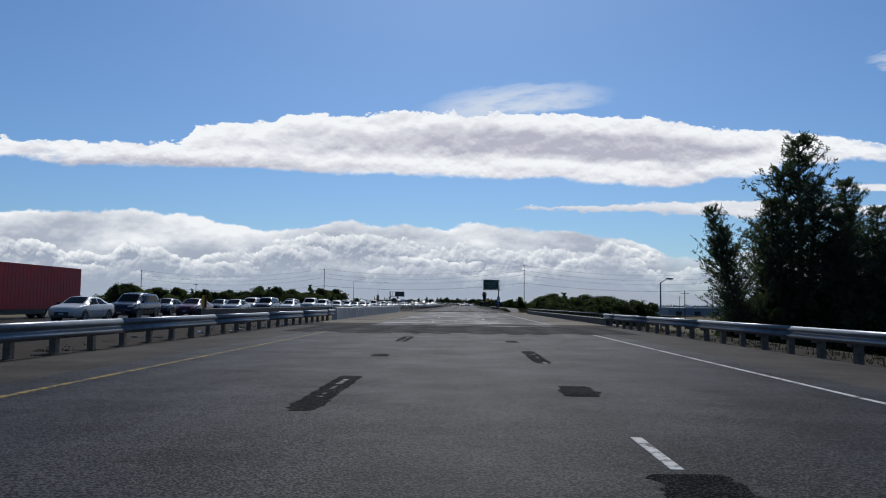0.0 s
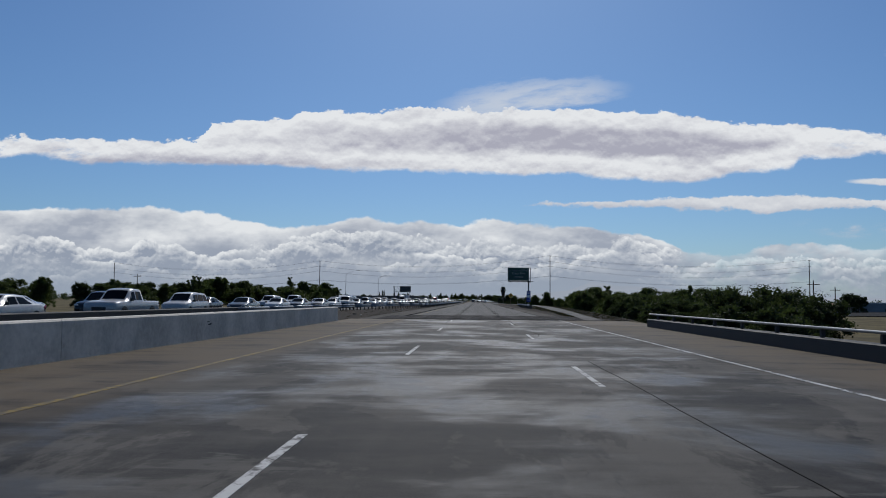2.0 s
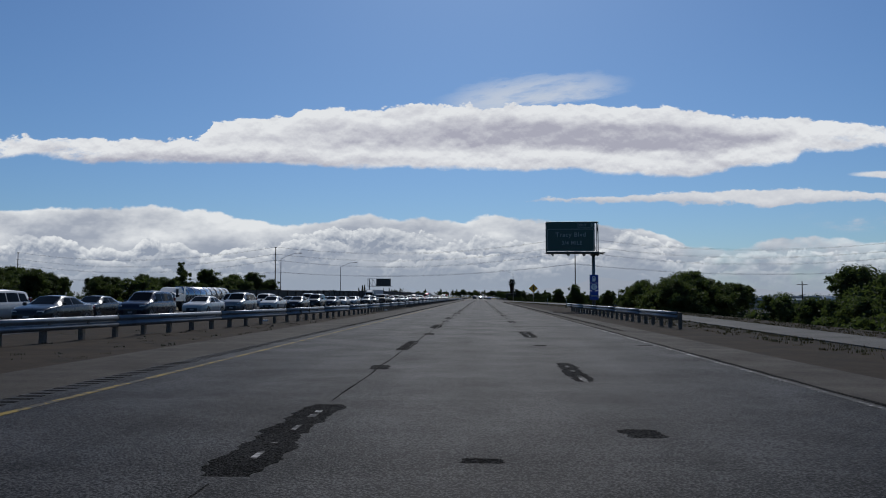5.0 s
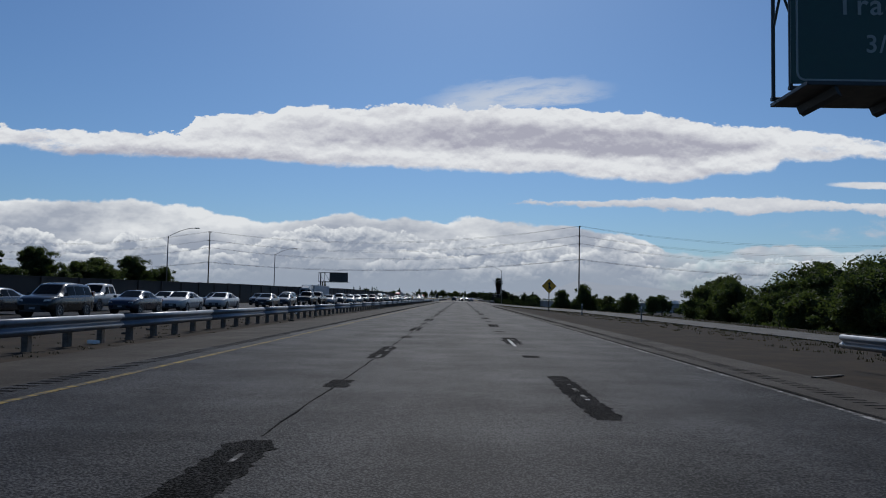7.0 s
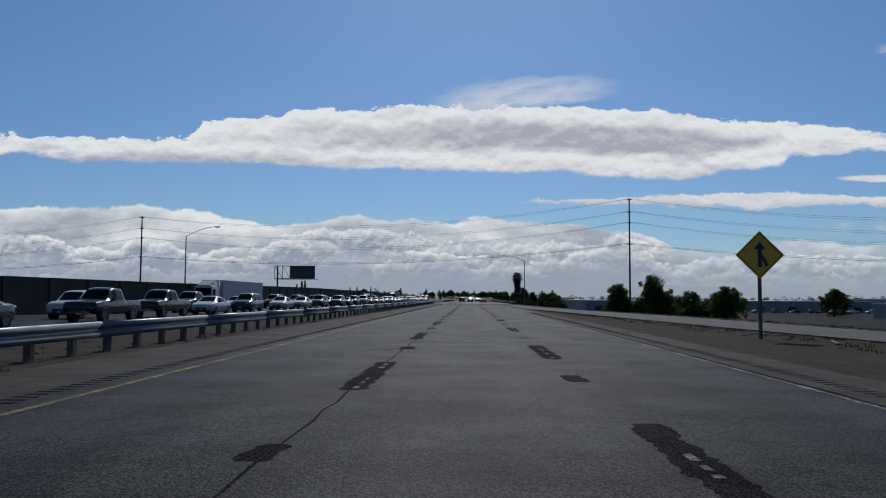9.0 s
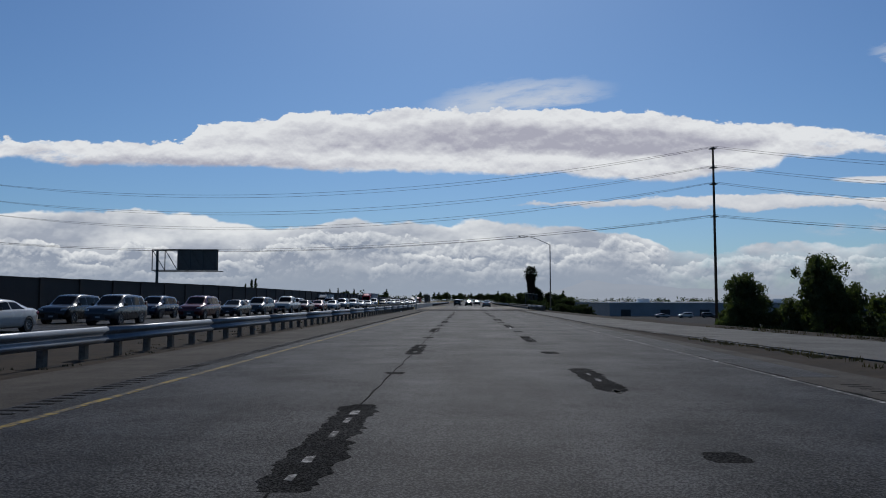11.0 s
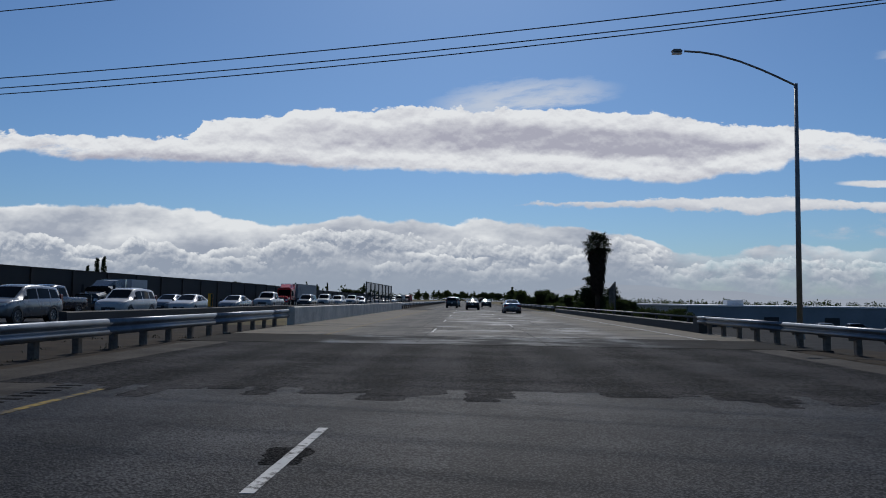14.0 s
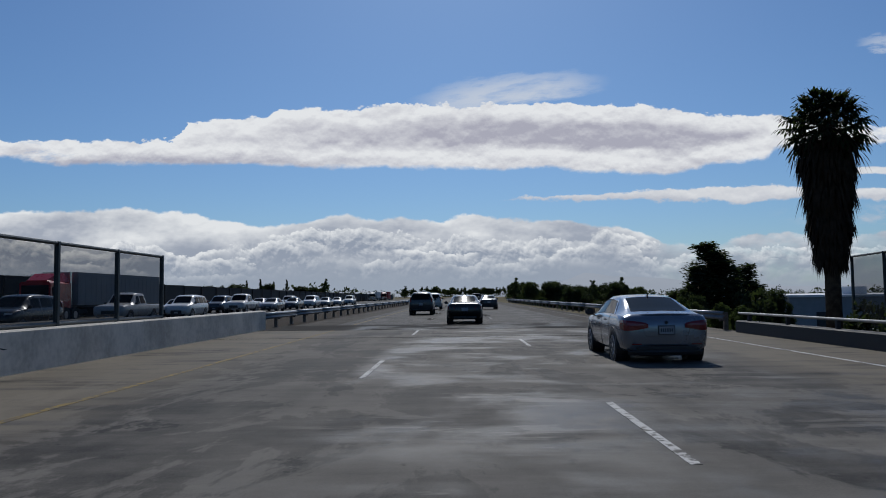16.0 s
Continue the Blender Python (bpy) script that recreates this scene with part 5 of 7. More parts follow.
        part("tailgate", box(fresh(), -0.76, 0.76, tail - 0.012, tail + 0.02, 0.74, 1.10, 0.01), PLASTIC, car)
    else:
        dz = {"coupe": 0.50, "sedan": 0.50, "suv": 0.56}[kind]
        part("rear_bumper", box(fresh(), -0.62, 0.62, tail - 0.015, tail + 0.12, 0.27 if kind != "suv" else 0.36, dz - 0.12, 0.03), PLASTIC, car, "black lower bumper")
        if kind == "coupe":
            for x0, x1 in ((-0.70, -0.50), (0.50, 0.70)):
                part("reflector", box(fresh(), x0, x1, tail - 0.008, tail + 0.10, 0.385, 0.408, 0.004), LAMP_RED, car, "thin dark red reflector")
            part("bumper_crease", hose(fresh(), [(0.80 * i / 8, tail - 0.006 + 0.16 * abs(i / 8) ** 3.2, 0.372) for i in range(-8, 9)], 0.013, 5), PLASTIC, car, "thin black bumper strip")
            part("diffuser", hose(fresh(), [(0.72 * i / 8, tail + 0.05 + 0.15 * abs(i / 8) ** 3.2, 0.235) for i in range(-8, 9)], 0.075, 8), PLASTIC, car, "black lower diffuser")
            part("boot_seam", box(fresh(), -0.40, 0.40, tail - 0.004, tail + 0.05, 0.552, 0.560, 0.002), PLASTIC, car)
            for x in (-0.44, 0.44):
                part("boot_seam", hose(fresh(), [(x * 0.92, tail - 0.002, 0.556), (x, tail - 0.001, 0.60), (x * 1.06, tail - 0.001, 0.70)], 0.004, 4), PLASTIC, car)
            part("boot_lip", hose(fresh(), [(0.74 * i / 8, -2.235 + 0.10 * (i / 8) ** 4, 0.992 - 0.03 * (i / 8) ** 2) for i in range(-8, 9)], 0.016, 6), PAINT["silver"], car)
            part("badge", tube(fresh(), (0, tail + 0.06, 0.835), (0, tail - 0.004, 0.825), 0.036, 0.036, 16), DARK_STEEL, car, "round dark badge")
    pz = {"coupe": 0.675, "sedan": 0.73}.get(kind, 0.80)
    holder = part("number_plate", box(fresh(), -0.155, 0.155, tail - 0.022, tail + 0.03, pz - 0.08, pz + 0.08, 0.006), PLATE, car, "white number plate with a row of dark bars")
    if kind == "coupe":
        part("plate_frame", box(fresh(), -0.17, 0.17, tail - 0.018, tail + 0.03, pz - 0.095, pz + 0.095, 0.006), PLASTIC, car, "black plate frame")
        for i in range(6):
            part("plate_bar", box(fresh(), -0.125 + i * 0.044, -0.098 + i * 0.044, tail - 0.025, tail - 0.021, pz - 0.035, pz + 0.035), DARK_STEEL, holder)
    bm = box(fresh(), -0.14, 0.14, length + 0.005, length + 0.026, 0.40, 0.50, 0.004)
    part("number_plate", bm, PLATE, car, "white number plate")
    return car


def car(kind, colour, x, y, facing=0, label="", group=""):
    category = {"coupe": "car", "sedan": "car", "suv": "suv", "pickup": "pickup truck"}[kind]
    m = pose(x, y, 0.0 if facing == 0 else -0.02, 0, 0, facing)
    if kind in PROTO:
        ob = copy_thing(PROTO[kind], m)
        for o in ob.children:
            if o.name.split(".")[0] == "body":
                o.material_slots[0].material = PAINT[colour]
        return tagged(ob, label, category, group)
    PROTO[kind] = build_car(kind, colour, m, label, category, group)
    return PROTO[kind]


car("coupe", "silver", 4.06, 501.45, 0, "silver-blue four-door coupe driving over the concrete bridge")
car("sedan", "black", 0.16, 524.3, 0, "black sedan with a glossy rear window on the freeway")
car("suv", "grey", -3.0, 543.4, 0, "grey suv with dark glass driving on the freeway")
car("suv", "white", -2.9, 566, 0, "white suv driving far ahead on the freeway")
car("sedan", "grey", 2.9, 563, 0, "grey sedan driving far ahead on the freeway")
car("pickup", "black", 3.4, 640, 0, "dark pickup far ahead on the freeway")

TINT = {"white": "white", "silver": "silver-blue", "grey": "dark grey", "black": "black", "blue": "dark blue", "red": "red", "maroon": "maroon", "tan": "tan", "light": "pale silver"}
QUEUE = [  # near lane of the opposite road, then the next
    ("near", "sedan", "white", 38.0), ("near", "suv", "blue", 45.2), ("near", "sedan", "maroon", 56.0), ("near", "sedan", "light", 67), ("near", "suv", "grey", 77),
    ("near", "sedan", "white", 88), ("near", "pickup", "white", 98.5), ("near", "suv", "white", 109), ("near", "sedan", "grey", 122.0), ("near", "sedan", "white", 134.5), ("near", "sedan", "grey", 143.6), ("near", "sedan", "tan", 155.6), ("near", "sedan", "white", 165.0), ("near", "pickup", "white", 175.0), ("near", "sedan", "black", 185.0),
    ("next", "sedan", "black", 123.0), ("next", "sedan", "grey", 135.5), ("next", "suv", "white", 145.6), ("next", "pickup", "white", 156.8), ("next", "sedan", "white", 171.0), ("next", "suv", "white", 186.0),
    
    
    ("near", "suv", "blue", 195.5), ("near", "sedan", "white", 205), ("near", "suv", "light", 214.4), ("near", "sedan", "white", 225.8),
    ("near", "sedan", "black", 236.6), ("near", "suv", "black", 246.0), ("near", "sedan", "blue", 255.0), ("near", "sedan", "white", 263.2), ("near", "sedan", "white", 273),
    ("near", "sedan", "black", 289), ("near", "sedan", "grey", 298.2), ("near", "pickup", "black", 309), ("near", "pickup", "black", 318), ("near", "sedan", "white", 327.5), ("near", "suv", "grey", 338),
    ("near", "sedan", "white", 350), ("near", "sedan", "white", 360.5), ("near", "suv", "grey", 373), ("near", "suv", "maroon", 386.2), ("near", "sedan", "black", 396.0),
    ("near", "suv", "grey", 404.5), ("near", "pickup", "white", 414.0), ("near", "sedan", "maroon", 424.5), ("near", "sedan", "red", 433.5), ("near", "sedan", "white", 443.6),
    ("near", "suv", "light", 454.2), ("near", "suv", "white", 465.0), ("near", "sedan", "white", 476), ("near", "sedan", "light", 486),
    ("near", "pickup", "white", 498), ("near", "suv", "black", 517.5), ("near", "pickup", "white", 528.5), ("near", "suv", "white", 539), ("near", "pickup", "white", 553.5), ("near", "sedan", "light", 565), ("near", "sedan", "grey", 577), ("near", "suv", "white", 588),
    ("near", "sedan", "light", 600), ("near", "sedan", "white", 612), ("near", "suv", "white", 626),
    ("next", "sedan", "grey", 60), ("next", "sedan", "black", 72), ("next", "suv", "white", 84), ("next", "sedan", "light", 94), ("next", "suv", "black", 105),
        
     ("next", "sedan", "black", 197), ("next", "suv", "tan", 224.0), ("next", "suv", "white", 235.5), ("next", "sedan", "grey", 246), ("next", "pickup", "white", 258),
    ("next", "sedan", "white", 270), ("next", "sedan", "black", 284), ("next", "sedan", "black", 301), ("next", "suv", "white", 314), ("next", "pickup", "grey", 333.8),
    ("next", "sedan", "white", 347), ("next", "suv", "red", 362), ("next", "suv", "black", 375), ("next", "suv", "blue", 388), ("next", "sedan", "maroon", 399),
    ("next", "sedan", "white", 411), ("next", "sedan", "red", 423.5), ("next", "suv", "blue", 436), ("next", "sedan", "grey", 449), ("next", "pickup", "blue", 463),
    ("next", "sedan", "light", 482), ("next", "sedan", "grey", 512), ("next", "sedan", "white", 547), ("next", "suv", "grey", 560), ("next", "sedan", "white", 575), ("next", "suv", "white", 592),
]
for row, kind, colour, y in QUEUE:
    # the place given is that of the nose
    tail_y = y - 2.35 if kind != "pickup" else y - 2.8
    x = (-21.9 if y < 70 else -21.0) if row == "near" else (-25.6 if y < 70 else -24.8)
    what = {"sedan": "sedan", "suv": "suv", "pickup": "pickup truck", "coupe": "coupe"}[kind]
    car(kind, colour, x + rng.uniform(-0.25, 0.25), y + (2.35 if kind != "pickup" else 2.8), 180 + rng.uniform(-0.8, 0.8), f"{TINT[colour]} {what} standing in the queue on the opposite road", "cars queuing on the opposite road")

# ---- lorries in the opposite lanes ----


def lorry_wheels(ob, rows, x=1.0, r=0.5):
    me = None
    for y in rows:
        for side in (1, -1):
            if me is None:
                bm = tube(fresh(), (-0.15, 0, 0), (0.15, 0, 0), r, r, 20)
                first = part("wheel", bm, RUBBER, ob, "black lorry tyre")
                me = first.data
                cap = part("rim", tube(fresh(), (-0.16, 0, 0), (0.16, 0, 0), r * 0.5, r * 0.45, 14), RIM, first)
                first.location = (side * x, y, r)
                rim_me = cap.data
            else:
                w = link("wheel", me, None, ob, "black lorry tyre")
                w.location = (side * x, y, r)
                link("rim", rim_me, None, w)


def tractor(ob, paint_mat, nose, roof_z):
    """A bonneted tractor unit with its nose at y = nose, facing +y."""
    bm = prism(fresh(), [(-1.05, 0.95), (1.05, 0.95), (1.0, roof_z - 0.7), (0.86, roof_z - 0.58), (-0.86, roof_z - 0.58), (-1.0, roof_z - 0.7)], nose - 4.4, nose - 1.9)
    part("cab", bm, paint_mat, ob)
    bm = fresh()
    pts = [(nose - 4.35, roof_z - 0.56, 0.95), (nose - 3.9, roof_z, 0.9), (nose - 3.1, roof_z - 0.05, 0.85), (nose - 2.1, roof_z - 0.5, 0.75)]
    rows = [[bm.verts.new((x * w, y, z)) for x, z in ((-1, roof_z - 0.58), (-0.85, zz), (0.85, zz), (1, roof_z - 0.58))] for y, zz, w in pts]
    for r0, r1 in zip(rows, rows[1:]):
        for i in range(3):
            bm.faces.new((r0[i], r0[i + 1], r1[i + 1], r1[i]))
    bm.faces.new(rows[0])
    bm.faces.new(rows[-1][::-1])
    part("roof_fairing", bm, paint_mat, ob)
    bm = prism(fresh(), [(-0.95, 0.6), (0.95, 0.6), (0.92, 1.45), (0.72, 1.62), (-0.72, 1.62), (-0.92, 1.45)], nose - 1.9, nose)
    for vert in bm.verts:
        if vert.co.y > nose - 0.1 and vert.co.z > 1.3:
            vert.co.z -= 0.22
            vert.co.y -= 0.15
    part("bonnet", bm, paint_mat, ob)
    part("windscreen", box(fresh(), -0.88, 0.88, nose - 1.93, nose - 1.885, 1.62, roof_z - 0.82, 0.01), GLASS, ob, "dark windscreen")
    for side in (1, -1):
        part("side_window", box(fresh(), side * 1.0, side * 1.045, nose - 2.9, nose - 2.1, 1.55, roof_z - 0.95, 0.01), GLASS, ob, "dark side window")
        part("headlight", box(fresh(), side * 0.62, side * 0.9, nose - 0.1, nose + 0.01, 0.85, 1.05, 0.02), LAMP_CLEAR, ob, "clear headlight")
        part("mirror", box(fresh(), side * 1.12, side * 1.32, nose - 2.0, nose - 1.88, 1.5, 2.1, 0.03), PLASTIC, ob, "black mirror")
        bm = tube(fresh(), (side * 0.9, nose - 4.6, 0.9), (side * 0.9, nose - 4.6, roof_z + 0.1), 0.07, 0.07, 8)
        part("exhaust_stack", bm, CHROME, ob, "chrome exhaust stack")
    part("grille", box(fresh(), -0.5, 0.5, nose - 0.06, nose + 0.02, 0.7, 1.32, 0.02), CHROME, ob, "chrome grille")
    part("bumper", box(fresh(), -1.05, 1.05, nose - 0.15, nose + 0.1, 0.4, 0.66, 0.04), CHROME, ob, "chrome bumper")


def semi(x, nose_y, paint_mat, cargo, label, roof_z=3.2, length=13.5):
    ob = thing("semi_truck", pose(x, nose_y, -0.02, 0, 0, 180), label, "semi truck")
    tractor(ob, paint_mat, 0.0, roof_z)
    a, b = -4.9 - length, -4.9
    if cargo == "tank":
        bm = fresh()
        tube(bm, (0, a, 1.55), (0, b, 1.55), 0.85, 0.85, 24)
        part("tank", bm, TANK, ob, "polished steel tank", True)
        for i in range(8):
            part("band", tube(fresh(), (0, a + 0.8 + i * (length - 1.6) / 7 - 0.05, 1.55), (0, a + 0.8 + i * (length - 1.6) / 7 + 0.05, 1.55), 0.88, 0.88, 24), STEEL, ob)
    else:
        mat = {"box": TRAILER, "dull": SHADED_TRAILER}.get(cargo, CONTAINER)
        top = roof_z + 0.1
        floor_z = 0.62 if cargo == "container" else 1.12
        bm = box(fresh(), -1.25, 1.25, a, b, floor_z, top, 0.02)
        body = part("trailer_body", bm, mat, ob, "ribbed trailer box")
        count = 34 if cargo == "container" else 18
        bm = box(fresh(), 1.25, 1.28 if cargo == "container" else 1.262, -0.06, 0.06, floor_z + 0.08, top - 0.08)
        rib = part("rib", bm, mat, body)
        rib.location = (0, a + 0.3, 0)
        for i in range(1, count):
            o = link("rib", rib.data, None, body)
            o.location = (0, a + 0.3 + (length - 0.6) * i / (count - 1), 0)
        for i in range(count):
            o = link("rib", rib.data, None, body)
            o.location = (-2.51, a + 0.3 + (length - 0.6) * i / (count - 1), 0)
        if cargo == "container":
            bm = fresh()
            for i in range(3):
                box(bm, 1.284, 1.29, b - 1.9 + i * 0.35, b - 1.7 + i * 0.35, top - 0.75, top - 0.40)
            part("lettering_bars", bm, SIGN_GREY, body)
    part("chassis", box(fresh(), -0.5, 0.5, a + 0.4, -0.6, 0.52, 0.84), PLASTIC, ob)
    part("underrun_skirt", box(fresh(), -1.2, 1.2, a + 4.5, b - 2.8, 0.30, 1.0, 0.02), PLASTIC, ob)
    lorry_wheels(ob, [-1.0, -3.6, -4.8, a + 1.0, a + 2.2])
    return ob


semi(-27.0, 529.3, PAINT["bright red"], "dull", "red semi truck with a pale box trailer toned down for shade queuing", 3.25, 13.8)
semi(-29.6, 350.6, PAINT["white"], "box", "white semi truck with a white box trailer queuing", 3.2, 16.5)
semi(-29.6, 219.0, PAINT["white"], "tank", "white semi truck with a ribbed steel tank trailer", 2.3, 13.0)
semi(-28.4, 31.5, PAINT["red"], "container", "semi truck carrying a faded red shipping container", 3.35, 13.8)
semi(-28.9, 478.0, PAINT["black"], "box", "dark semi truck queuing beside the sound wall", 2.5, 3.0)
semi(-29.2, 735.0, PAINT["grey"], "box", "grey semi truck with a white trailer far along the queue", 3.0, 12.0)
semi(-28.8, 770.0, PAINT["red"], "container", "red semi truck far along the queue", 3.2, 12.0)

# ---- signs, poles and lamps ----


def lettering(name, body, size, mat, parent, x, y, z, align="LEFT", thick=0.004, spacing=1.0):
    """Raised letters in the built-in font, facing -y."""
    curve = bpy.data.curves.new(name, "FONT")
    curve.body, curve.size, curve.extrude, curve.align_x, curve.space_character = body, size, thick, align, spacing
    curve.offset = size * 0.012
    tmp = bpy.data.objects.new(name, curve)
    scene.collection.objects.link(tmp)
    me = bpy.data.meshes.new_from_object(tmp.evaluated_get(bpy.context.evaluated_depsgraph_get()))
    bpy.data.objects.remove(tmp)
    me.materials.clear()
    ob = link(name, me, mat, parent)
    ob.matrix_basis = pose(x, y, z, 90, 0, 0)
    return ob


def rounded(w, h, r):
    pts = []
    for cx, cz, a0 in ((w / 2 - r, h / 2 - r, 0), (-w / 2 + r, h / 2 - r, 90), (-w / 2 + r, -h / 2 + r, 180), (w / 2 - r, -h / 2 + r, 270)):
        for i in range(5):
            a = radians(a0 + 22.5 * i)
            pts.append((cx + r * math.cos(a), cz + r * math.sin(a)))
    return pts


def border(w, h, r, t, y0, y1):
    """A rounded frame in x and z."""
    bm = fresh()
    outer, inner = rounded(w, h, r), rounded(w - 2 * t, h - 2 * t, max(0.02, r - t))
    rows = [[bm.verts.new((x, y, z)) for x, z in o] for y in (y0, y1) for o in (outer, inner)]
    count = len(outer)
    for i in range(count):
        j = (i + 1) % count
        bm.faces.new((rows[0][i], rows[0][j], rows[1][j], rows[1][i]))
        bm.faces.new((rows[2][i], rows[2][j], rows[3][j], rows[3][i]))
        bm.faces.new((rows[0][i], rows[0][j], rows[2][j], rows[2][i]))
        bm.faces.new((rows[1][i], rows[1][j], rows[3][j], rows[3][i]))
    return bm


sign = thing("freeway_sign", pose(11.0, 224.4, -0.05), "green freeway exit sign on a single steel post with a catwalk", "road sign")
part("post", tube(fresh(), (0, 0, 0), (0, 0, 5.62), 0.17, 0.15, 16), STEEL, sign, "grey steel post", True)
part("base_flange", tube(fresh(), (0, 0, 0), (0, 0, 0.12), 0.34, 0.34, 12), STEEL, sign)
panel = part("sign_panel", box(fresh(), -4.55, 0.06, -0.62, -0.58, 5.78, 8.62, 0.01), GREEN, sign, "dark green sign panel")
bm = border(4.42, 2.1, 0.18, 0.045, -0.627, -0.621)
bmesh.ops.translate(bm, verts=bm.verts, vec=(-2.245, 0, 6.88))
part("border", bm, SIGN_GREY, panel)
bm = border(1.56, 0.58, 0.09, 0.035, -0.627, -0.621)
bmesh.ops.translate(bm, verts=bm.verts, vec=(-0.76, 0, 8.30))
part("tab_border", bm, SIGN_GREY, panel)
lettering("lettering", "Tracy Blvd", 0.60, SIGN_GREY, panel, -2.22, -0.626, 7.18, "CENTER", 0.004, 1.12)
lettering("lettering", "3/4 MILE", 0.50, SIGN_GREY, panel, -2.12, -0.626, 6.42, "CENTER", 0.004, 1.1)
lettering("lettering", "EXIT", 0.31, SIGN_GREY, panel, -1.40, -0.626, 8.19, "LEFT", 0.004, 1.1)
lettering("lettering", "8", 0.44, SIGN_GREY, panel, -0.32, -0.626, 8.14, "LEFT", 0.004)
for z in (5.72, 8.60):
    part("truss_chord", tube(fresh(), (-4.55, 0.35, z), (0.45, 0.35, z), 0.05, 0.05, 6), DARK_STEEL, sign)
    part("truss_chord", tube(fresh(), (-4.55, -0.5, z), (0.45, -0.5, z), 0.05, 0.05, 6), DARK_STEEL, sign)
for i in range(6):
    x = -4.5 + i * 0.98
    part("truss_post", tube(fresh(), (x, -0.48, 5.75), (x, -0.48, 8.58), 0.04, 0.04, 6), DARK_STEEL, sign)
    part("truss_post", tube(fresh(), (x, 0.35, 5.75), (x, 0.35, 8.58), 0.04, 0.04, 6), DARK_STEEL, sign)
    part("truss_brace", tube(fresh(), (x, 0.35, 5.75 if i % 2 else 8.58), (min(0.4, x + 0.98), 0.35, 8.58 if i % 2 else 5.75), 0.03, 0.03, 6), DARK_STEEL, sign)
    part("truss_brace", tube(fresh(), (x, -0.48, 8.58), (x, 0.35, 7.2), 0.028, 0.028, 6), DARK_STEEL, sign)
part("catwalk", box(fresh(), -4.55, 0.95, -1.3, 0.4, 5.56, 5.64, 0.01), DARK_STEEL, sign, "dark steel catwalk")
for x in (-4.0, -2.5, -1.0, 0.3):
    part("bracket", prism(fresh(), [(x - 0.03, 5.56), (x + 0.03, 5.56), (x + 0.12, 5.36), (x + 0.03, 5.42)], -1.25, 0.35), DARK_STEEL, sign)
part("arm", prism(fresh(), [(-0.35, 5.60), (0.35, 5.60), (0.16, 5.35), (-0.16, 5.35)], -0.3, 0.4), STEEL, sign)
for i, (z0, z1) in enumerate(((2.76, 3.54), (2.02, 2.73), (1.15, 1.98))):
    board = part("service_board", box(fresh(), -0.42, 0.42, -0.24, -0.21, z0, z1, 0.006), BLUE, sign, "blue service sign with a white symbol")
    zc = (z0 + z1) / 2
    if i == 0:
        bm = box(fresh(), -0.16, 0.10, -0.248, -0.241, zc - 0.26, zc + 0.24, 0.02)
        tube(bm, (0.13, -0.245, zc - 0.2), (0.15, -0.245, zc + 0.18), 0.014, 0.014, 6)
        part("symbol", bm, SIGN_WHITE, board)
        part("symbol_window", box(fresh(), -0.11, 0.05, -0.2525, -0.2485, zc + 0.06, zc + 0.18), BLUE, board)
    elif i == 1:
        bm = fresh()
        tube(bm, (0, -0.247, zc), (0, -0.241, zc), 0.30, 0.30, 28)
        part("symbol", bm, SIGN_WHITE, board)
        bm = box(fresh(), 0.06, 0.10, -0.2525, -0.2475, zc - 0.18, zc + 0.19, 0.002)
        box(bm, -0.10, -0.06, -0.2525, -0.2475, zc - 0.18, zc + 0.05)
        for x in (-0.13, -0.085, -0.04):
            box(bm, x - 0.008, x + 0.008, -0.2525, -0.2475, zc + 0.052, zc + 0.19)
        part("cutlery", bm, BLUE, board)
    else:
        bm = box(fresh(), -0.33, 0.33, -0.248, -0.241, zc - 0.10, zc + 0.0)
        box(bm, -0.33, -0.29, -0.248, -0.241, zc - 0.2, zc + 0.22)
        box(bm, 0.29, 0.33, -0.248, -0.241, zc - 0.2, zc + 0.004)
        part("symbol", bm, SIGN_GREY, board)

merge = thing("warning_sign", pose(10.25, 297.0, -0.05), "yellow diamond merging-traffic sign on a dark post", "road sign")
part("post", box(fresh(), -0.055, 0.055, -0.05, 0.05, -0.3, 3.4, 0.008), WOOD, merge, "dark weathered post")
diamond = fresh()
prism(diamond, [(0.31, 2.17 - 0.03), (1.175, 3.0), (0.31, 3.86), (-0.55, 3.0)], -0.075, -0.055)
bmesh.ops.translate(diamond, verts=diamond.verts, vec=(-0.31, 0, 0.02))
board = part("sign_panel", diamond, AMBER, merge, "yellow diamond panel")
ring = border(1.13, 1.13, 0.06, 0.028, -0.080, -0.076)
bmesh.ops.rotate(ring, verts=ring.verts, cent=(0, 0, 0), matrix=Matrix.Rotation(radians(45), 3, "Y"))
bmesh.ops.translate(ring, verts=ring.verts, vec=(0, 0, 3.02))
part("border", ring, BLACK, board)
bm = prism(fresh(), [(-0.075, 2.58), (0.075, 2.58), (0.075, 3.22), (0.21, 3.22), (0.0, 3.50), (-0.21, 3.22), (-0.075, 3.22)], -0.082, -0.0765)
part("arrow", bm, BLACK, board)
bm = prism(fresh(), [(0.19, 2.60), (0.30, 2.66), (0.18, 2.92), (0.076, 3.02), (0.076, 2.86)], -0.082, -0.0765)
part("side_arrow", bm, BLACK, board)

for x, y in ((12.6, 262.0), (11.6, 281.5)):
    ob = thing("marker_post", pose(x, y, -0.05), "short grey delineator post on the bare verge", "marker post", "marker posts on the verge")
    part("post", box(fresh(), -0.05, 0.05, -0.02, 0.02, 0, 1.15, 0.01), STEEL, ob)
    part("reflector", box(fresh(), -0.04, 0.04, -0.025, -0.021, 0.95, 1.1), SIGN_WHITE, ob)

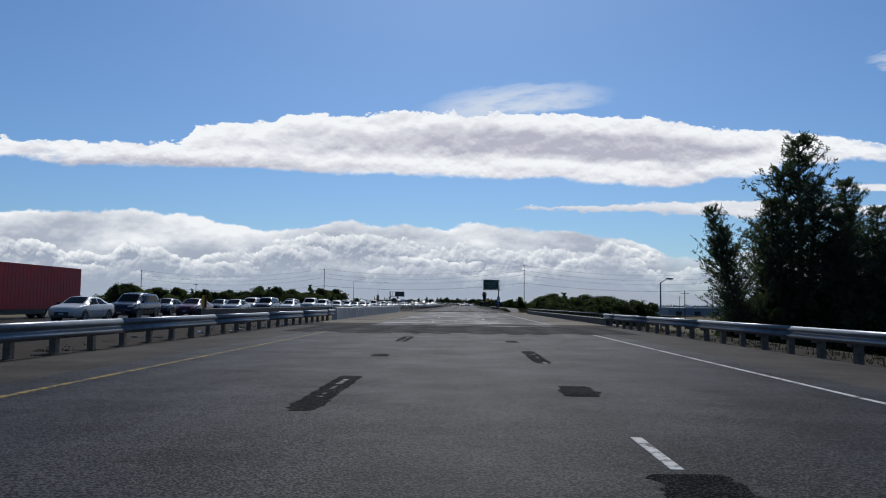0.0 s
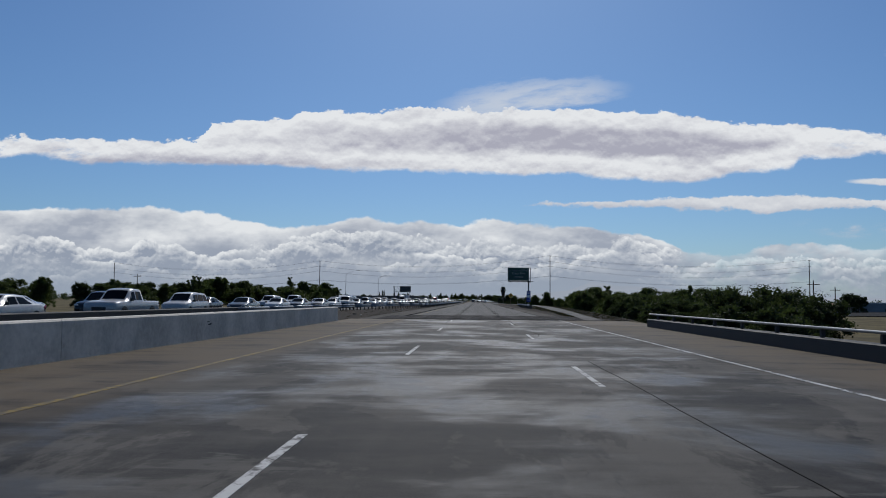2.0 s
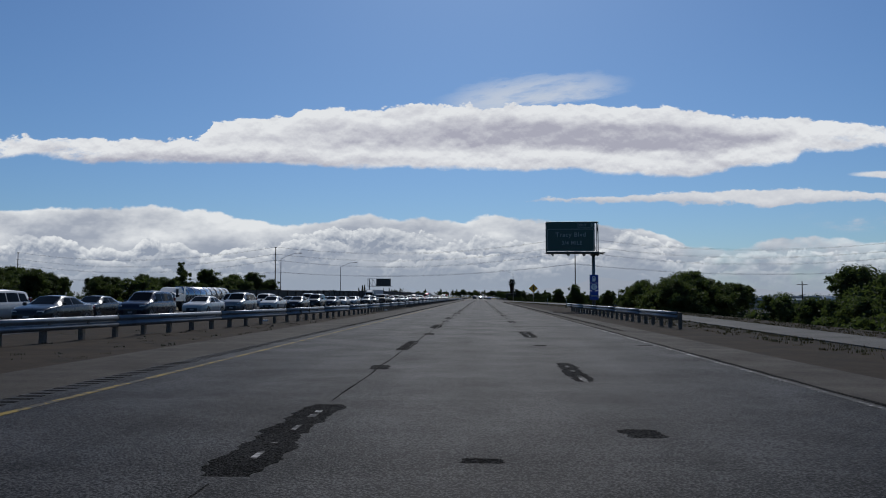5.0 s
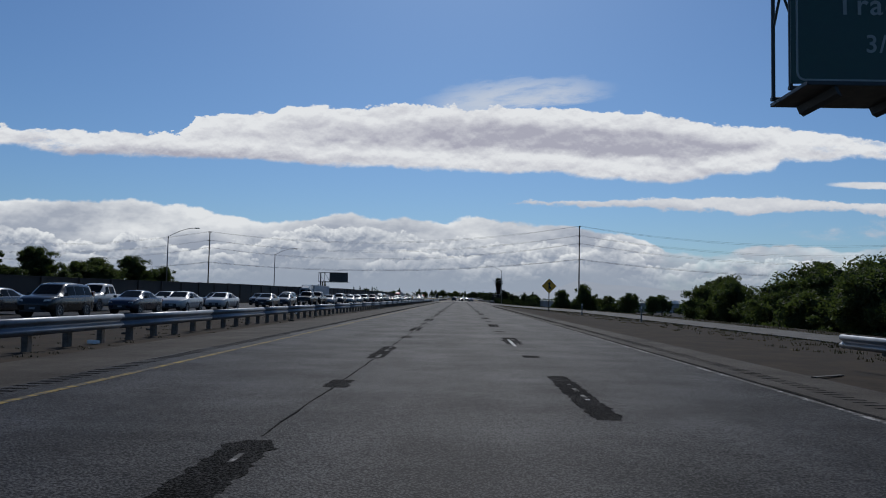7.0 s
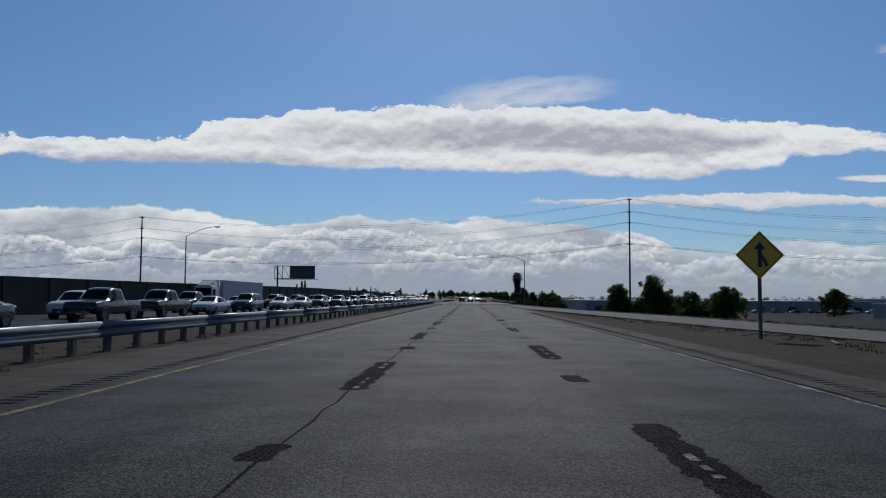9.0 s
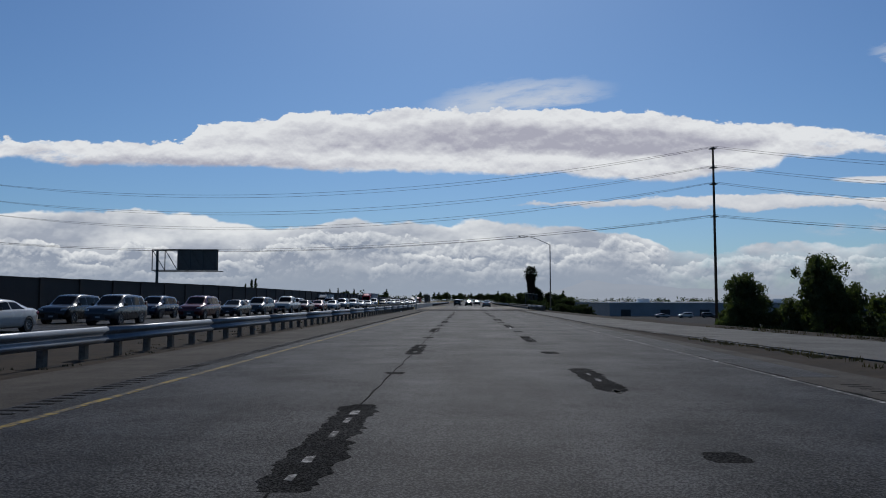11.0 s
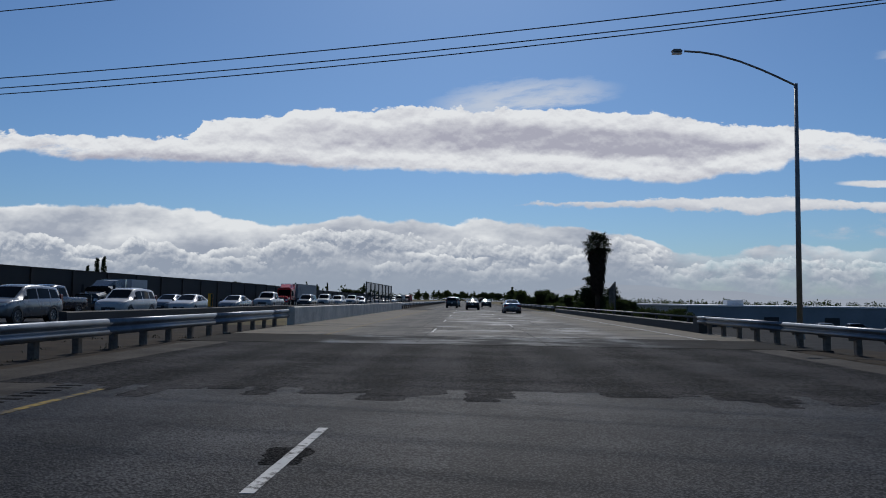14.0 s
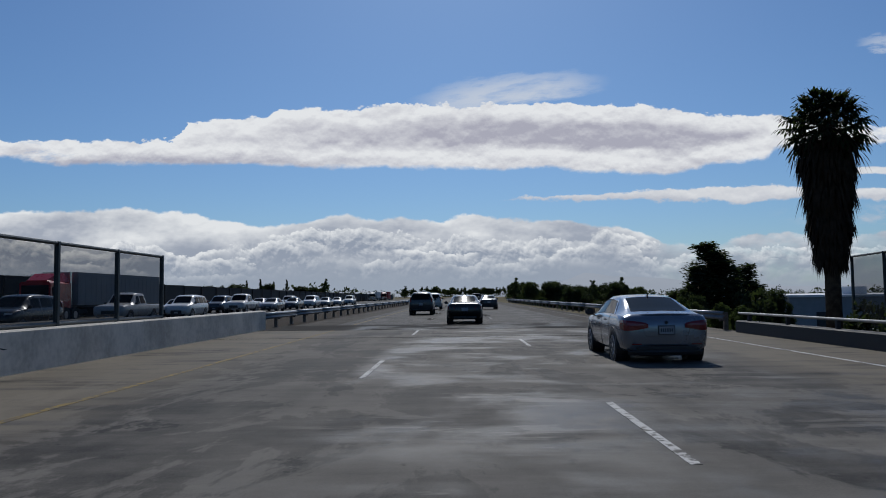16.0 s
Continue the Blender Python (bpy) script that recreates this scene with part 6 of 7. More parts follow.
back = thing("freeway_sign", pose(-40.8, 428.5, -0.05), "back of a freeway sign on a dark steel truss and post", "road sign")
part("post", tube(fresh(), (0, 0, 0), (0, 0, 7.9), 0.19, 0.17, 14), DARK_STEEL, back, "", True)
part("sign_panel", box(fresh(), 2.5, 7.9, 0.36, 0.40, 5.3, 8.05, 0.01), ALUMINIUM, back, "dull metal back of the sign panel")
for z in (5.35, 8.0):
    part("truss_chord", box(fresh(), -0.6, 7.95, -0.35, -0.25, z - 0.06, z + 0.06), DARK_STEEL, back)
    part("truss_chord", box(fresh(), -0.6, 7.95, 0.25, 0.35, z - 0.06, z + 0.06), DARK_STEEL, back)
for i in range(6):
    x = -0.55 + i * 1.68
    part("truss_post", tube(fresh(), (x, -0.3, 5.3), (x, -0.3, 8.0), 0.06, 0.06, 6), DARK_STEEL, back)
    if i < 5:
        part("truss_brace", tube(fresh(), (x, -0.3, 8.0), (x + 1.68, -0.3, 5.3), 0.05, 0.05, 6), DARK_STEEL, back)
part("catwalk", box(fresh(), -0.5, 8.4, 0.3, 1.1, 5.16, 5.24), DARK_STEEL, back)


def street_lamp(x, y, z0, h, reach, side, label, group="street lamps"):
    """A tapered pole with a curved arm and a flat head."""
    ob = thing("street_lamp", pose(x, y, z0), label, "street lamp", group)
    part("pole", tube(fresh(), (0, 0, 0), (0, 0, h), 0.12, 0.075, 12), STEEL, ob, "grey tapered steel pole", True)
    part("base", tube(fresh(), (0, 0, 0), (0, 0, 0.25), 0.2, 0.18, 12), STEEL, ob)
    bm = fresh()
    pts = [(side * reach * f, 0, h - 0.08 + (1.45 * math.sin(f * math.pi / 2) if reach > 3 else 0.5 * f)) for f in (0, 0.15, 0.3, 0.5, 0.7, 0.85, 1.0)]
    hose(bm, pts, 0.045, 8)
    part("arm", bm, STEEL, ob)
    tip = pts[-1]
    head = part("lamp_head", box(fresh(), tip[0] - 0.1, tip[0] + side * 0.62 + 0.1, -0.16, 0.16, tip[2] - 0.09, tip[2] + 0.07, 0.05), STEEL, ob, "flat grey lamp head")
    part("lens", box(fresh(), tip[0] + side * 0.1, tip[0] + side * 0.5, -0.11, 0.11, tip[2] - 0.12, tip[2] - 0.094), LAMP_CLEAR, head)


street_lamp(13.15, 454.0, -0.1, 10.6, 4.6, -1, "tall grey street lamp with a curved arm over the road")
street_lamp(-48.0, 331.4, 0, 10.5, 4.4, 1, "tall grey street lamp behind the sound wall")
street_lamp(-42.8, 381.7, 0, 10.5, 4.4, 1, "tall grey street lamp behind the sound wall")
street_lamp(21.8, 80.0, -4.6, 8.4, 0.7, 1, "street lamp on the lower street beside the bank")

# power line across the freeway
POLES = [(-207.0, 480.0, 21.0), (-85.2, 462.3, 22.0), (36.6, 444.5, 24.4), (158.0, 426.5, 22.0)]
ARMS = [0.2, 3.1, 5.6, 10.5]
for px_, py_, pz_ in POLES:
    foot = land(px_, py_)
    ob = thing("utility_pole", pose(px_, py_, 0), "tall dark utility pole with short crossarms and wires", "utility pole", "utility poles across the freeway")
    part("pole", tube(fresh(), (0, 0, foot - 0.3), (0, 0, pz_), 0.24, 0.15, 12), BARK, ob, "dark pole", True)
    for a in ARMS:
        arm = part("crossarm", box(fresh(), -0.45, 0.45, -0.55, 0.55, pz_ - a - 0.06, pz_ - a + 0.06, 0.01), DARK_STEEL, ob)
        for s in (-0.5, 0.5):
            part("insulator", tube(fresh(), (0, s, pz_ - a + 0.06), (0, s, pz_ - a + 0.26), 0.06, 0.04, 8), PARAPET, arm)
for (x0, y0, z0), (x1, y1, z1) in zip(POLES, POLES[1:]):
    for n_, a in enumerate(ARMS):
        for s in (-0.5, 0.5) if n_ < 3 else (-0.5, 0.5, 0.0):
            ob = thing("power_cable", pose(x0, y0, 0), "thin black power cable sagging between the poles", "power cable", "power cables across the freeway")
            bm = fresh()
            sag = (4.3 if n_ < 3 else 3.0) + (0.35 if s > 0 else 0.0)
            pts = [Vector((lerp(0, x1 - x0, f), lerp(s, y1 - y0 + s, f), lerp(z0, z1, f) - a + 0.26 - sag * 4 * f * (1 - f) - (0.25 if s == 0 else 0))) for f in [i / 40 for i in range(41)]]
            hose(bm, pts, 0.022, 5)
            part("strand", bm, WIRE, ob)
for x, y, h in ((-95, 265, 9.5), (-120, 330, 9), (62, 300, 9), (95, 330, 10), (70, 210, 9), (55, 185, 9.5)):
    ob = thing("utility_pole", pose(x, y, land(x, y) - 0.2), "small wooden utility pole beyond the trees", "utility pole", "small utility poles")
    part("pole", tube(fresh(), (0, 0, 0), (0, 0, h + 0.2), 0.14, 0.09, 8), BARK, ob)
    part("crossarm", box(fresh(), -1.0, 1.0, -0.05, 0.05, h - 0.5, h - 0.38), BARK, ob)

# ---- windbreak fences on the second bridge ----


def screen_fence(name, rows, z0, z1, count, label):
    """Framed mesh panels between posts, from one end to the other."""
    (xa, ya), (xb, yb) = rows
    ob = thing(name, pose(xa, ya, 0), label, "mesh fence")
    dx, dy = xb - xa, yb - ya
    for i in range(count + 1):
        f = i / count
        part("post", box(fresh(), dx * f - 0.05, dx * f + 0.05, dy * f - 0.05, dy * f + 0.05, z0, z1, 0.008), DARK_STEEL, ob)
    for z in (z1 - 0.04, z0 + 0.05):
        part("rail", tube(fresh(), (0, 0, z), (dx, dy, z), 0.045, 0.045, 8), DARK_STEEL, ob)
    for i in range(count):
        bm = fresh()
        a, b = Vector((dx * i / count, dy * i / count, 0)), Vector((dx * (i + 1) / count, dy * (i + 1) / count, 0))
        w = (b - a).normalized() * 0.055
        bm.faces.new([bm.verts.new(p) for p in (a + w + Vector((0, 0, z0 + 0.1)), b - w + Vector((0, 0, z0 + 0.1)), b - w + Vector((0, 0, z1 - 0.09)), a + w + Vector((0, 0, z1 - 0.09)))])
        part("mesh_panel", bm, MESH, ob, "fine grey mesh panel")


screen_fence("mesh_fence", ((-8.93, 485.5), (-8.93, 506.0)), 0.86, 2.72, 7, "tall framed mesh fence standing on the bridge barrier")
screen_fence("mesh_fence", ((11.5, 484.5), (17.0, 517.0)), -0.2, 2.95, 9, "tall framed mesh fence beside the bridge")
ob = thing("mesh_support", pose(0, 0, 0), "concrete footing wall under the mesh fence", "footing wall")
part("wall", plate(fresh(), [(11.4, 484), (11.7, 484), (17.2, 517.4), (16.9, 517.4)], -2.2, -0.2), PARAPET, ob)

# ---- buildings ----


def warehouse(x0, x1, y0, y1, z0, z1, label, doors):
    ob = thing("warehouse", pose(0, 0, 0), label, "warehouse")
    part("wall", box(fresh(), x0, x1, y0, y1, z0, z1), WAREHOUSE, ob)
    part("roof", box(fresh(), x0 - 0.3, x1 + 0.3, y0 - 0.3, y1 + 0.3, z1 + 0.004, z1 + 0.35, 0.03), ROOF, ob, "pale flat roof edge")
    for i in range(doors):
        x = lerp(x0 + 4, x1 - 8, i / max(1, doors - 1))
        part("dock_door", box(fresh(), x, x + 3.4, y0 - 0.06, y0 - 0.003, z0 + 0.1, z0 + 3.0, 0.02), PARAPET, ob, "grey dock door")
    for i in range(3):
        x = lerp(x0 + 12, x1 - 14, i / 2)
        part("roof_unit", box(fresh(), x, x + 4, y0 + 8, y0 + 11, z1 + 0.35, z1 + 1.6, 0.05), ROOF, ob)


warehouse(50, 172, 600, 690, -4.7, 0.55, "long low pale grey warehouse beyond the car park", 9)
warehouse(185, 300, 560, 660, -4.7, 1.6, "low pale warehouse with a flat roof", 8)
warehouse(120, 175, 440, 500, -4.7, 0.2, "low grey industrial building", 5)
warehouse(210, 330, 300, 380, -4.7, 2.2, "low pale industrial shed", 6)
house = thing("house", pose(150, 470, -4.7), "small house with a red-brown tiled roof", "house")
part("wall", box(fresh(), 32, 48, 0, 12, 0, 3.6), WAREHOUSE, house)
part("roof", prism(fresh(), [(31.2, 3.6), (48.8, 3.6), (40, 6.0)], -0.6, 12.6), TILE, house, "red-brown tiled roof")
for i in range(3):
    win = part("window", box(fresh(), 34 + i * 4.5, 36 + i * 4.5, -0.05, -0.003, 1.2, 2.5), PLASTIC, house)
    part("pane", box(fresh(), 34.1 + i * 4.5, 35.9 + i * 4.5, -0.07, -0.052, 1.3, 2.4), GLASS, win)
setting("car_park", box(fresh(), 36, 340, 405, 598, -4.9, -4.05), PARKING, "wide dark asphalt car park in front of the warehouses", "car park")
for i in range(14):
    colour = rng.choice(("white", "light", "white", "grey", "black", "white"))
    x, y = 62 + (i % 14) * 7.5 + rng.uniform(-0.4, 0.4), 576
    ob = car("suv" if i % 3 else "sedan", colour, x, y, 90 if i % 2 else 270, f"{TINT[colour]} car parked in the warehouse car park", "cars parked at the warehouse")
    ob.location.z = -4.048

# object markers at the ends of the opposite parapet, and a red banner by the lower street
for y, z in ((45.0, 0.74), (469.1, 0.62)):
    ob = thing("object_marker", pose(-16.42, y, z), "yellow and black object marker panel on a short post", "road marker", "object markers")
    part("post", box(fresh(), -0.03, 0.03, 0.01, 0.05, 0.0, 0.5), STEEL, ob)
    face = part("panel", box(fresh(), -0.16, 0.16, -0.02, 0.01, 0.05, 0.86, 0.01), AMBER, ob, "yellow panel")
    part("stripe", box(fresh(), 0.02, 0.15, -0.024, -0.0205, 0.07, 0.84), BLACK, face)
banner = thing("red_banner", pose(36.7, 149.7, land(36.7, 149.7)), "small red banner on a thin pole among the trees", "banner")
h_ = -land(36.7, 149.7)
part("pole", tube(fresh(), (0, 0, -0.2), (0, 0, h_ + 0.5), 0.03, 0.025, 8), STEEL, banner)
part("cloth", sheet(fresh(), [[(0.03 + 1.3 * i / 8, 0.10 * math.sin(i * 0.9), h_ + lerp(-0.9 + 0.02 * i * i / 2, 0.45 - 0.03 * i, j / 4)) for i in range(9)] for j in range(5)]), PAINT["red"], banner, "bright red cloth", True)
rod = thing("fallen_rod", pose(-20.4, 107.4, -0.02), "thin pale rod leaning beside the opposite road", "rod")
part("rod", tube(fresh(), (0, 0, 0.0), (-2.4, 1.2, 1.22), 0.025, 0.02, 8), SIGN_WHITE, rod)

# ---- plants ----


def leaf_mesh(name, centres, radii, per, size, seed, droop=0.0, squash=0.75, hollow=0.35, fill=0):
    """Many small leaves scattered through clumps, with larger ones deep inside."""
    r = np.random.default_rng(seed)
    quads = []
    for count, big, near, far in ((per, 1.0, hollow, 1.0), (fill, 2.6, 0.0, 0.62)):
        if not count:
            continue
        c = np.repeat(np.array(centres, float), count, axis=0)
        rad = np.repeat(np.array(radii, float), count)
        d = r.normal(size=c.shape)
        d /= np.linalg.norm(d, axis=1, keepdims=True)
        reach = (near + (far - near) * r.random(len(c)) ** 0.6) * rad
        p = c + d * reach[:, None] * np.array([1, 1, squash])
        p[:, 2] -= droop * r.random(len(c)) * rad
        a = r.normal(size=c.shape)
        a /= np.linalg.norm(a, axis=1, keepdims=True)
        b = np.cross(a, r.normal(size=c.shape))
        b /= np.linalg.norm(b, axis=1, keepdims=True)
        s = big * size * (0.6 + 0.8 * r.random(len(c)))[:, None]
        quads.append(np.stack([p - a * s, p - b * s * 0.5, p + a * s, p + b * s * 0.5], 1).reshape(-1, 3))
    quad = np.concatenate(quads)
    me = bpy.data.meshes.new(name)
    me.from_pydata(quad.tolist(), [], np.arange(len(quad)).reshape(-1, 4).tolist())
    return me


def needle_mesh(name, twigs, per, size, seed):
    """Needle sprays set along twigs and pointing with them."""
    r = np.random.default_rng(seed)
    a = np.repeat(np.array([t[0] for t in twigs], float), per, axis=0)
    b = np.repeat(np.array([t[1] for t in twigs], float), per, axis=0)
    d = b - a
    d /= np.maximum(np.linalg.norm(d, axis=1, keepdims=True), 1e-6)
    p = a + (b - a) * r.random(len(a))[:, None] + r.normal(size=a.shape) * size * 0.22
    way = d + r.normal(size=a.shape) * 0.55
    way[:, 2] += 0.25
    way /= np.linalg.norm(way, axis=1, keepdims=True)
    side = np.cross(way, r.normal(size=a.shape))
    side /= np.linalg.norm(side, axis=1, keepdims=True)
    s = size * (0.5 + 0.8 * r.random(len(a)))[:, None]
    quad = np.stack([p, p + way * s * 0.5 - side * s * 0.13, p + way * s, p + way * s * 0.5 + side * s * 0.13], 1).reshape(-1, 3)
    me = bpy.data.meshes.new(name)
    me.from_pydata(quad.tolist(), [], np.arange(len(quad)).reshape(-1, 4).tolist())
    return me


def limb(bm, a, b, r0, r1, bend, r):
    a, b = Vector(a), Vector(b)
    mid = (a + b) / 2 + Vector((r.uniform(-bend, bend), r.uniform(-bend, bend), r.uniform(0, bend)))
    tube(bm, a, mid, r0, (r0 + r1) / 2, 7)
    tube(bm, mid, b, (r0 + r1) / 2, r1, 6)


TREES = {}


def tree_proto(kind, m, label, category, group):
    """Unit trees one metre high; a pose with a scale sets their size."""
    r = random.Random(hash_of(kind))
    ob = thing({"pine": "pine_tree", "cypress": "cypress_tree", "bush": "bush", "dark_bush": "bush"}.get(kind, "tree"), m, label, category, group)
    bm = fresh()
    centres, radii = [], []
    mat, per, size, droop, squash, fill = LEAF, 105, 0.0115, 0.0, 0.8, 12
    twigs = []
    if kind.startswith("round"):
        tube(bm, (0, 0, -0.05), (0.01, 0, 0.34), 0.032, 0.022, 9)
        for i in range(13):
            ang, up = i * 2.4 + r.uniform(-0.3, 0.3), r.uniform(0.22, 0.34)
            rad = r.uniform(0.10, 0.34)
            end = (rad * math.cos(ang), rad * math.sin(ang), lerp(0.86, 0.50, (rad / 0.34) ** 1.6) + r.uniform(-0.12, 0.05))
            limb(bm, (0.005, 0, up), end, 0.014, 0.004, 0.03, r)
            for f in (0.45, 0.6, 0.75, 0.9):
                centres.append((end[0] * f + r.uniform(-0.05, 0.05), end[1] * f + r.uniform(-0.05, 0.05), lerp(up, end[2], f) + r.uniform(-0.03, 0.03)))
                radii.append(r.uniform(0.06, 0.10))
            for _ in range(9):
                centres.append((end[0] + r.uniform(-0.12, 0.12), end[1] + r.uniform(-0.12, 0.12), end[2] + r.uniform(-0.20, 0.08)))
                radii.append(r.uniform(0.045, 0.10))
        for i in range(34):
            centres.append((r.uniform(-0.13, 0.13), r.uniform(-0.13, 0.13), lerp(0.30, 0.84, i / 33)))
            radii.append(r.uniform(0.08, 0.125))
        for _ in range(40):
            ang, rad = r.uniform(0, 6.3), r.uniform(0.12, 0.38)
            centres.append((rad * math.cos(ang), rad * math.sin(ang), r.uniform(0.06, 0.55)))
            radii.append(r.uniform(0.05, 0.11))
        if kind == "round_dark":
            mat, fill = LEAF_DARK, 20
    elif kind == "airy":
        tube(bm, (0, 0, -0.05), (0.02, 0, 0.45), 0.022, 0.014, 8)
        for i in range(10):
            ang = i * 2.1
            rad, z = r.uniform(0.08, 0.24), r.uniform(0.42, 0.95)
            end = (0.02 + rad * math.cos(ang), rad * math.sin(ang), z)
            limb(bm, (0.015, 0, z * 0.5), end, 0.010, 0.003, 0.04, r)
            for f in (0.3, 0.5, 0.7, 0.85):
                centres.append((0.015 + (end[0] - 0.015) * f + r.uniform(-0.03, 0.03), end[1] * f + r.uniform(-0.03, 0.03), lerp(z * 0.5, z, f)))
                radii.append(r.uniform(0.04, 0.07))
            for _ in range(6):
                centres.append((end[0] + r.uniform(-0.09, 0.09), end[1] + r.uniform(-0.09, 0.09), end[2] + r.uniform(-0.12, 0.06)))
                radii.append(r.uniform(0.035, 0.075))
        for _ in range(14):
            ang = r.uniform(0, 6.3)
            centres.append((0.2 * math.cos(ang), 0.2 * math.sin(ang), r.uniform(0.08, 0.36)))
            radii.append(r.uniform(0.06, 0.11))
    elif kind == "pine":
        mat = NEEDLE
        for stem, (top_x, top_y, top_z) in enumerate(((0.0, 0.0, 0.97), (0.055, 0.02, 0.86), (-0.05, -0.03, 0.80))):
            tube(bm, (0, 0, -0.05), (top_x, top_y, top_z), 0.020, 0.003, 8)
            for i in range(92 if stem == 0 else 52):
                f = (0.10 + 0.89 * (i / 92) ** 0.85) if stem == 0 else (0.35 + 0.64 * i / 52)
                z = f * top_z
                ang = i * 2.39996 + r.uniform(-0.5, 0.5)
                reach = (0.27 * (1 - f) ** 0.72 + 0.012) * r.choice((0.25, 0.45, 0.7, 1.0, 1.4)) * (1.0 if stem == 0 else 0.75)
                start = Vector((top_x * f, top_y * f, z))
                out = Vector((math.cos(ang), math.sin(ang), 0))
                rise = r.uniform(0.15, 0.75)
                mid = start + out * reach * 0.6 + Vector((0, 0, reach * (rise - 0.25)))
                end = start + out * reach + Vector((0, 0, reach * (rise + 0.15)))
                tube(bm, start, mid, 0.004, 0.0025, 5, False)
                tube(bm, mid, end, 0.0025, 0.001, 4, False)
                for t_ in (0.25, 0.4, 0.55, 0.7, 0.85, 1.0):
                    at = start.lerp(mid, t_ / 0.6) if t_ < 0.6 else mid.lerp(end, (t_ - 0.6) / 0.4)
                    for _ in range(2):
                        turn = ang + r.uniform(-1.2, 1.2)
                        l = r.uniform(0.022, 0.055) * (0.6 + 0.7 * (1 - f))
                        tip = at + Vector((math.cos(turn) * l, math.sin(turn) * l, l * r.uniform(-0.35, 1.1)))
                        twigs.append((tuple(at), tuple(tip)))
    elif kind == "cypress":
        tube(bm, (0, 0, -0.05), (0, 0, 0.9), 0.012, 0.002, 6)
        mat, per, size, squash, fill = LEAF_DARK, 90, 0.007, 1.6, 14
        for i in range(60):
            z = 0.04 + 0.95 * i / 60
            w = 0.05 * math.sin(math.pi * min(1, (1 - z) * 1.15 + 0.04)) ** 0.6
            ang = r.uniform(0, 6.3)
            centres.append((w * 0.6 * math.cos(ang), w * 0.6 * math.sin(ang), z))
            radii.append(w * 0.75 + 0.008)
    else:
        for i in range(6):
            ang = i * 1.05
            limb(bm, (0, 0, -0.05), (0.3 * math.cos(ang), 0.3 * math.sin(ang), 0.6), 0.02, 0.005, 0.05, r)
        if kind == "dark_bush":
            mat = LEAF_DARK
        per, size, fill = 110, 0.020, 16
        for i in range(26):
            ang, rad = i * 2.4, 0.30 * (i / 26) ** 0.5
            centres.append((rad * math.cos(ang), rad * math.sin(ang), r.uniform(0.45, 0.86) - rad * 0.5))
            radii.append(r.uniform(0.09, 0.14))
        for _ in range(70):
            ang, rad = r.uniform(0, 6.3), 0.58 * r.random() ** 0.5
            top = 0.92 * (1 - (rad / 0.72) ** 2) * r.uniform(0.8, 1.05)
            centres.append((rad * math.cos(ang), rad * math.sin(ang), max(0.07, top * r.uniform(0.3, 1.0))))
            radii.append(r.uniform(0.07, 0.13))
    part("trunk" if kind not in ("bush", "dark_bush") else "stem", bm, BARK, ob, "", True)
    if kind == "pine":
        me = needle_mesh("crown", twigs, 17, 0.0140, 31)
    else:
        me = leaf_mesh("crown", centres, radii, per, size, hash_of(kind), droop, squash, 0.35, fill)
    link("crown", me, mat, ob, "uneven leafy crown")
    return ob


def hash_of(text):
    return sum((i + 3) * ord(c) for i, c in enumerate(text)) % 9973


KINDS = {"round": ("green broadleaf tree with an uneven crown", "tree"), "round_dark": ("dark broadleaf tree with a dense crown", "tree"), "airy": ("slender tree with gaps in its crown", "tree"), "pine": ("tall dark feathery conifer beside the freeway", "tree"), "cypress": ("thin dark columnar cypress behind the wall", "tree"), "bush": ("green leafy bush beside the road", "bush"), "dark_bush": ("dark dense bush beside the road", "bush")}


def plant(kind, x, y, top, width=1.0, base=None, lean=(0, 0), group="trees beside the freeway"):
    """A plant whose highest leaves reach the height top."""
    foot = land(x, y) if base is None else base
    h = max(0.6, top - foot)
    m = pose(x, y, foot, lean[0], lean[1], 0 if lean[1] else rng.uniform(0, 360)) @ Matrix.Diagonal((h * width, h * width, h, 1))
    label, category = KINDS[kind]
    if kind not in TREES:
        TREES[kind] = tree_proto(kind, Matrix.Identity(4), label, category, group)
        TREES[kind].matrix_basis = m
        return TREES[kind]
    ob = copy_thing(TREES[kind], Matrix.Identity(4))
    ob.matrix_basis = m
    return ob


# the conifers at the first bank
plant("pine", 22.0, 46.0, 12.9, 0.95)
plant("pine", 25.1, 46.3, 10.0, 0.85)
plant("pine", 26.9, 46.0, 8.1, 1.0)
plant("pine", 19.6, 44.6, 8.4, 0.95)
plant("pine", 23.0, 43.4, 7.2, 1.25)
plant("pine", 17.7, 42.6, 7.9, 0.75, None, (0, -13))
plant("pine", 29.5, 47.0, 6.6, 1.5)
plant("pine", 26.0, 42.5, 5.0, 1.5)
for x, y, top in ((17.6, 43.5, 2.4), (19.5, 41.5, 3.0), (21.5, 42.5, 4.0), (22.5, 40.0, 3.0), (24.5, 41.0, 4.2), (27.0, 41.0, 3.8), (20.5, 45.0, 4.2), (25.5, 44.5, 4.6), (28.5, 44.0, 4.6), (18.8, 46.0, 2.4)):
    plant("dark_bush", x, y, top, 0.75)
plant("pine", 31.0, 60.0, 5.0, 1.6)
plant("airy", 27.0, 62.0, 3.0, 1.1)
plant("airy", 33.0, 72.0, 2.8, 1.2)
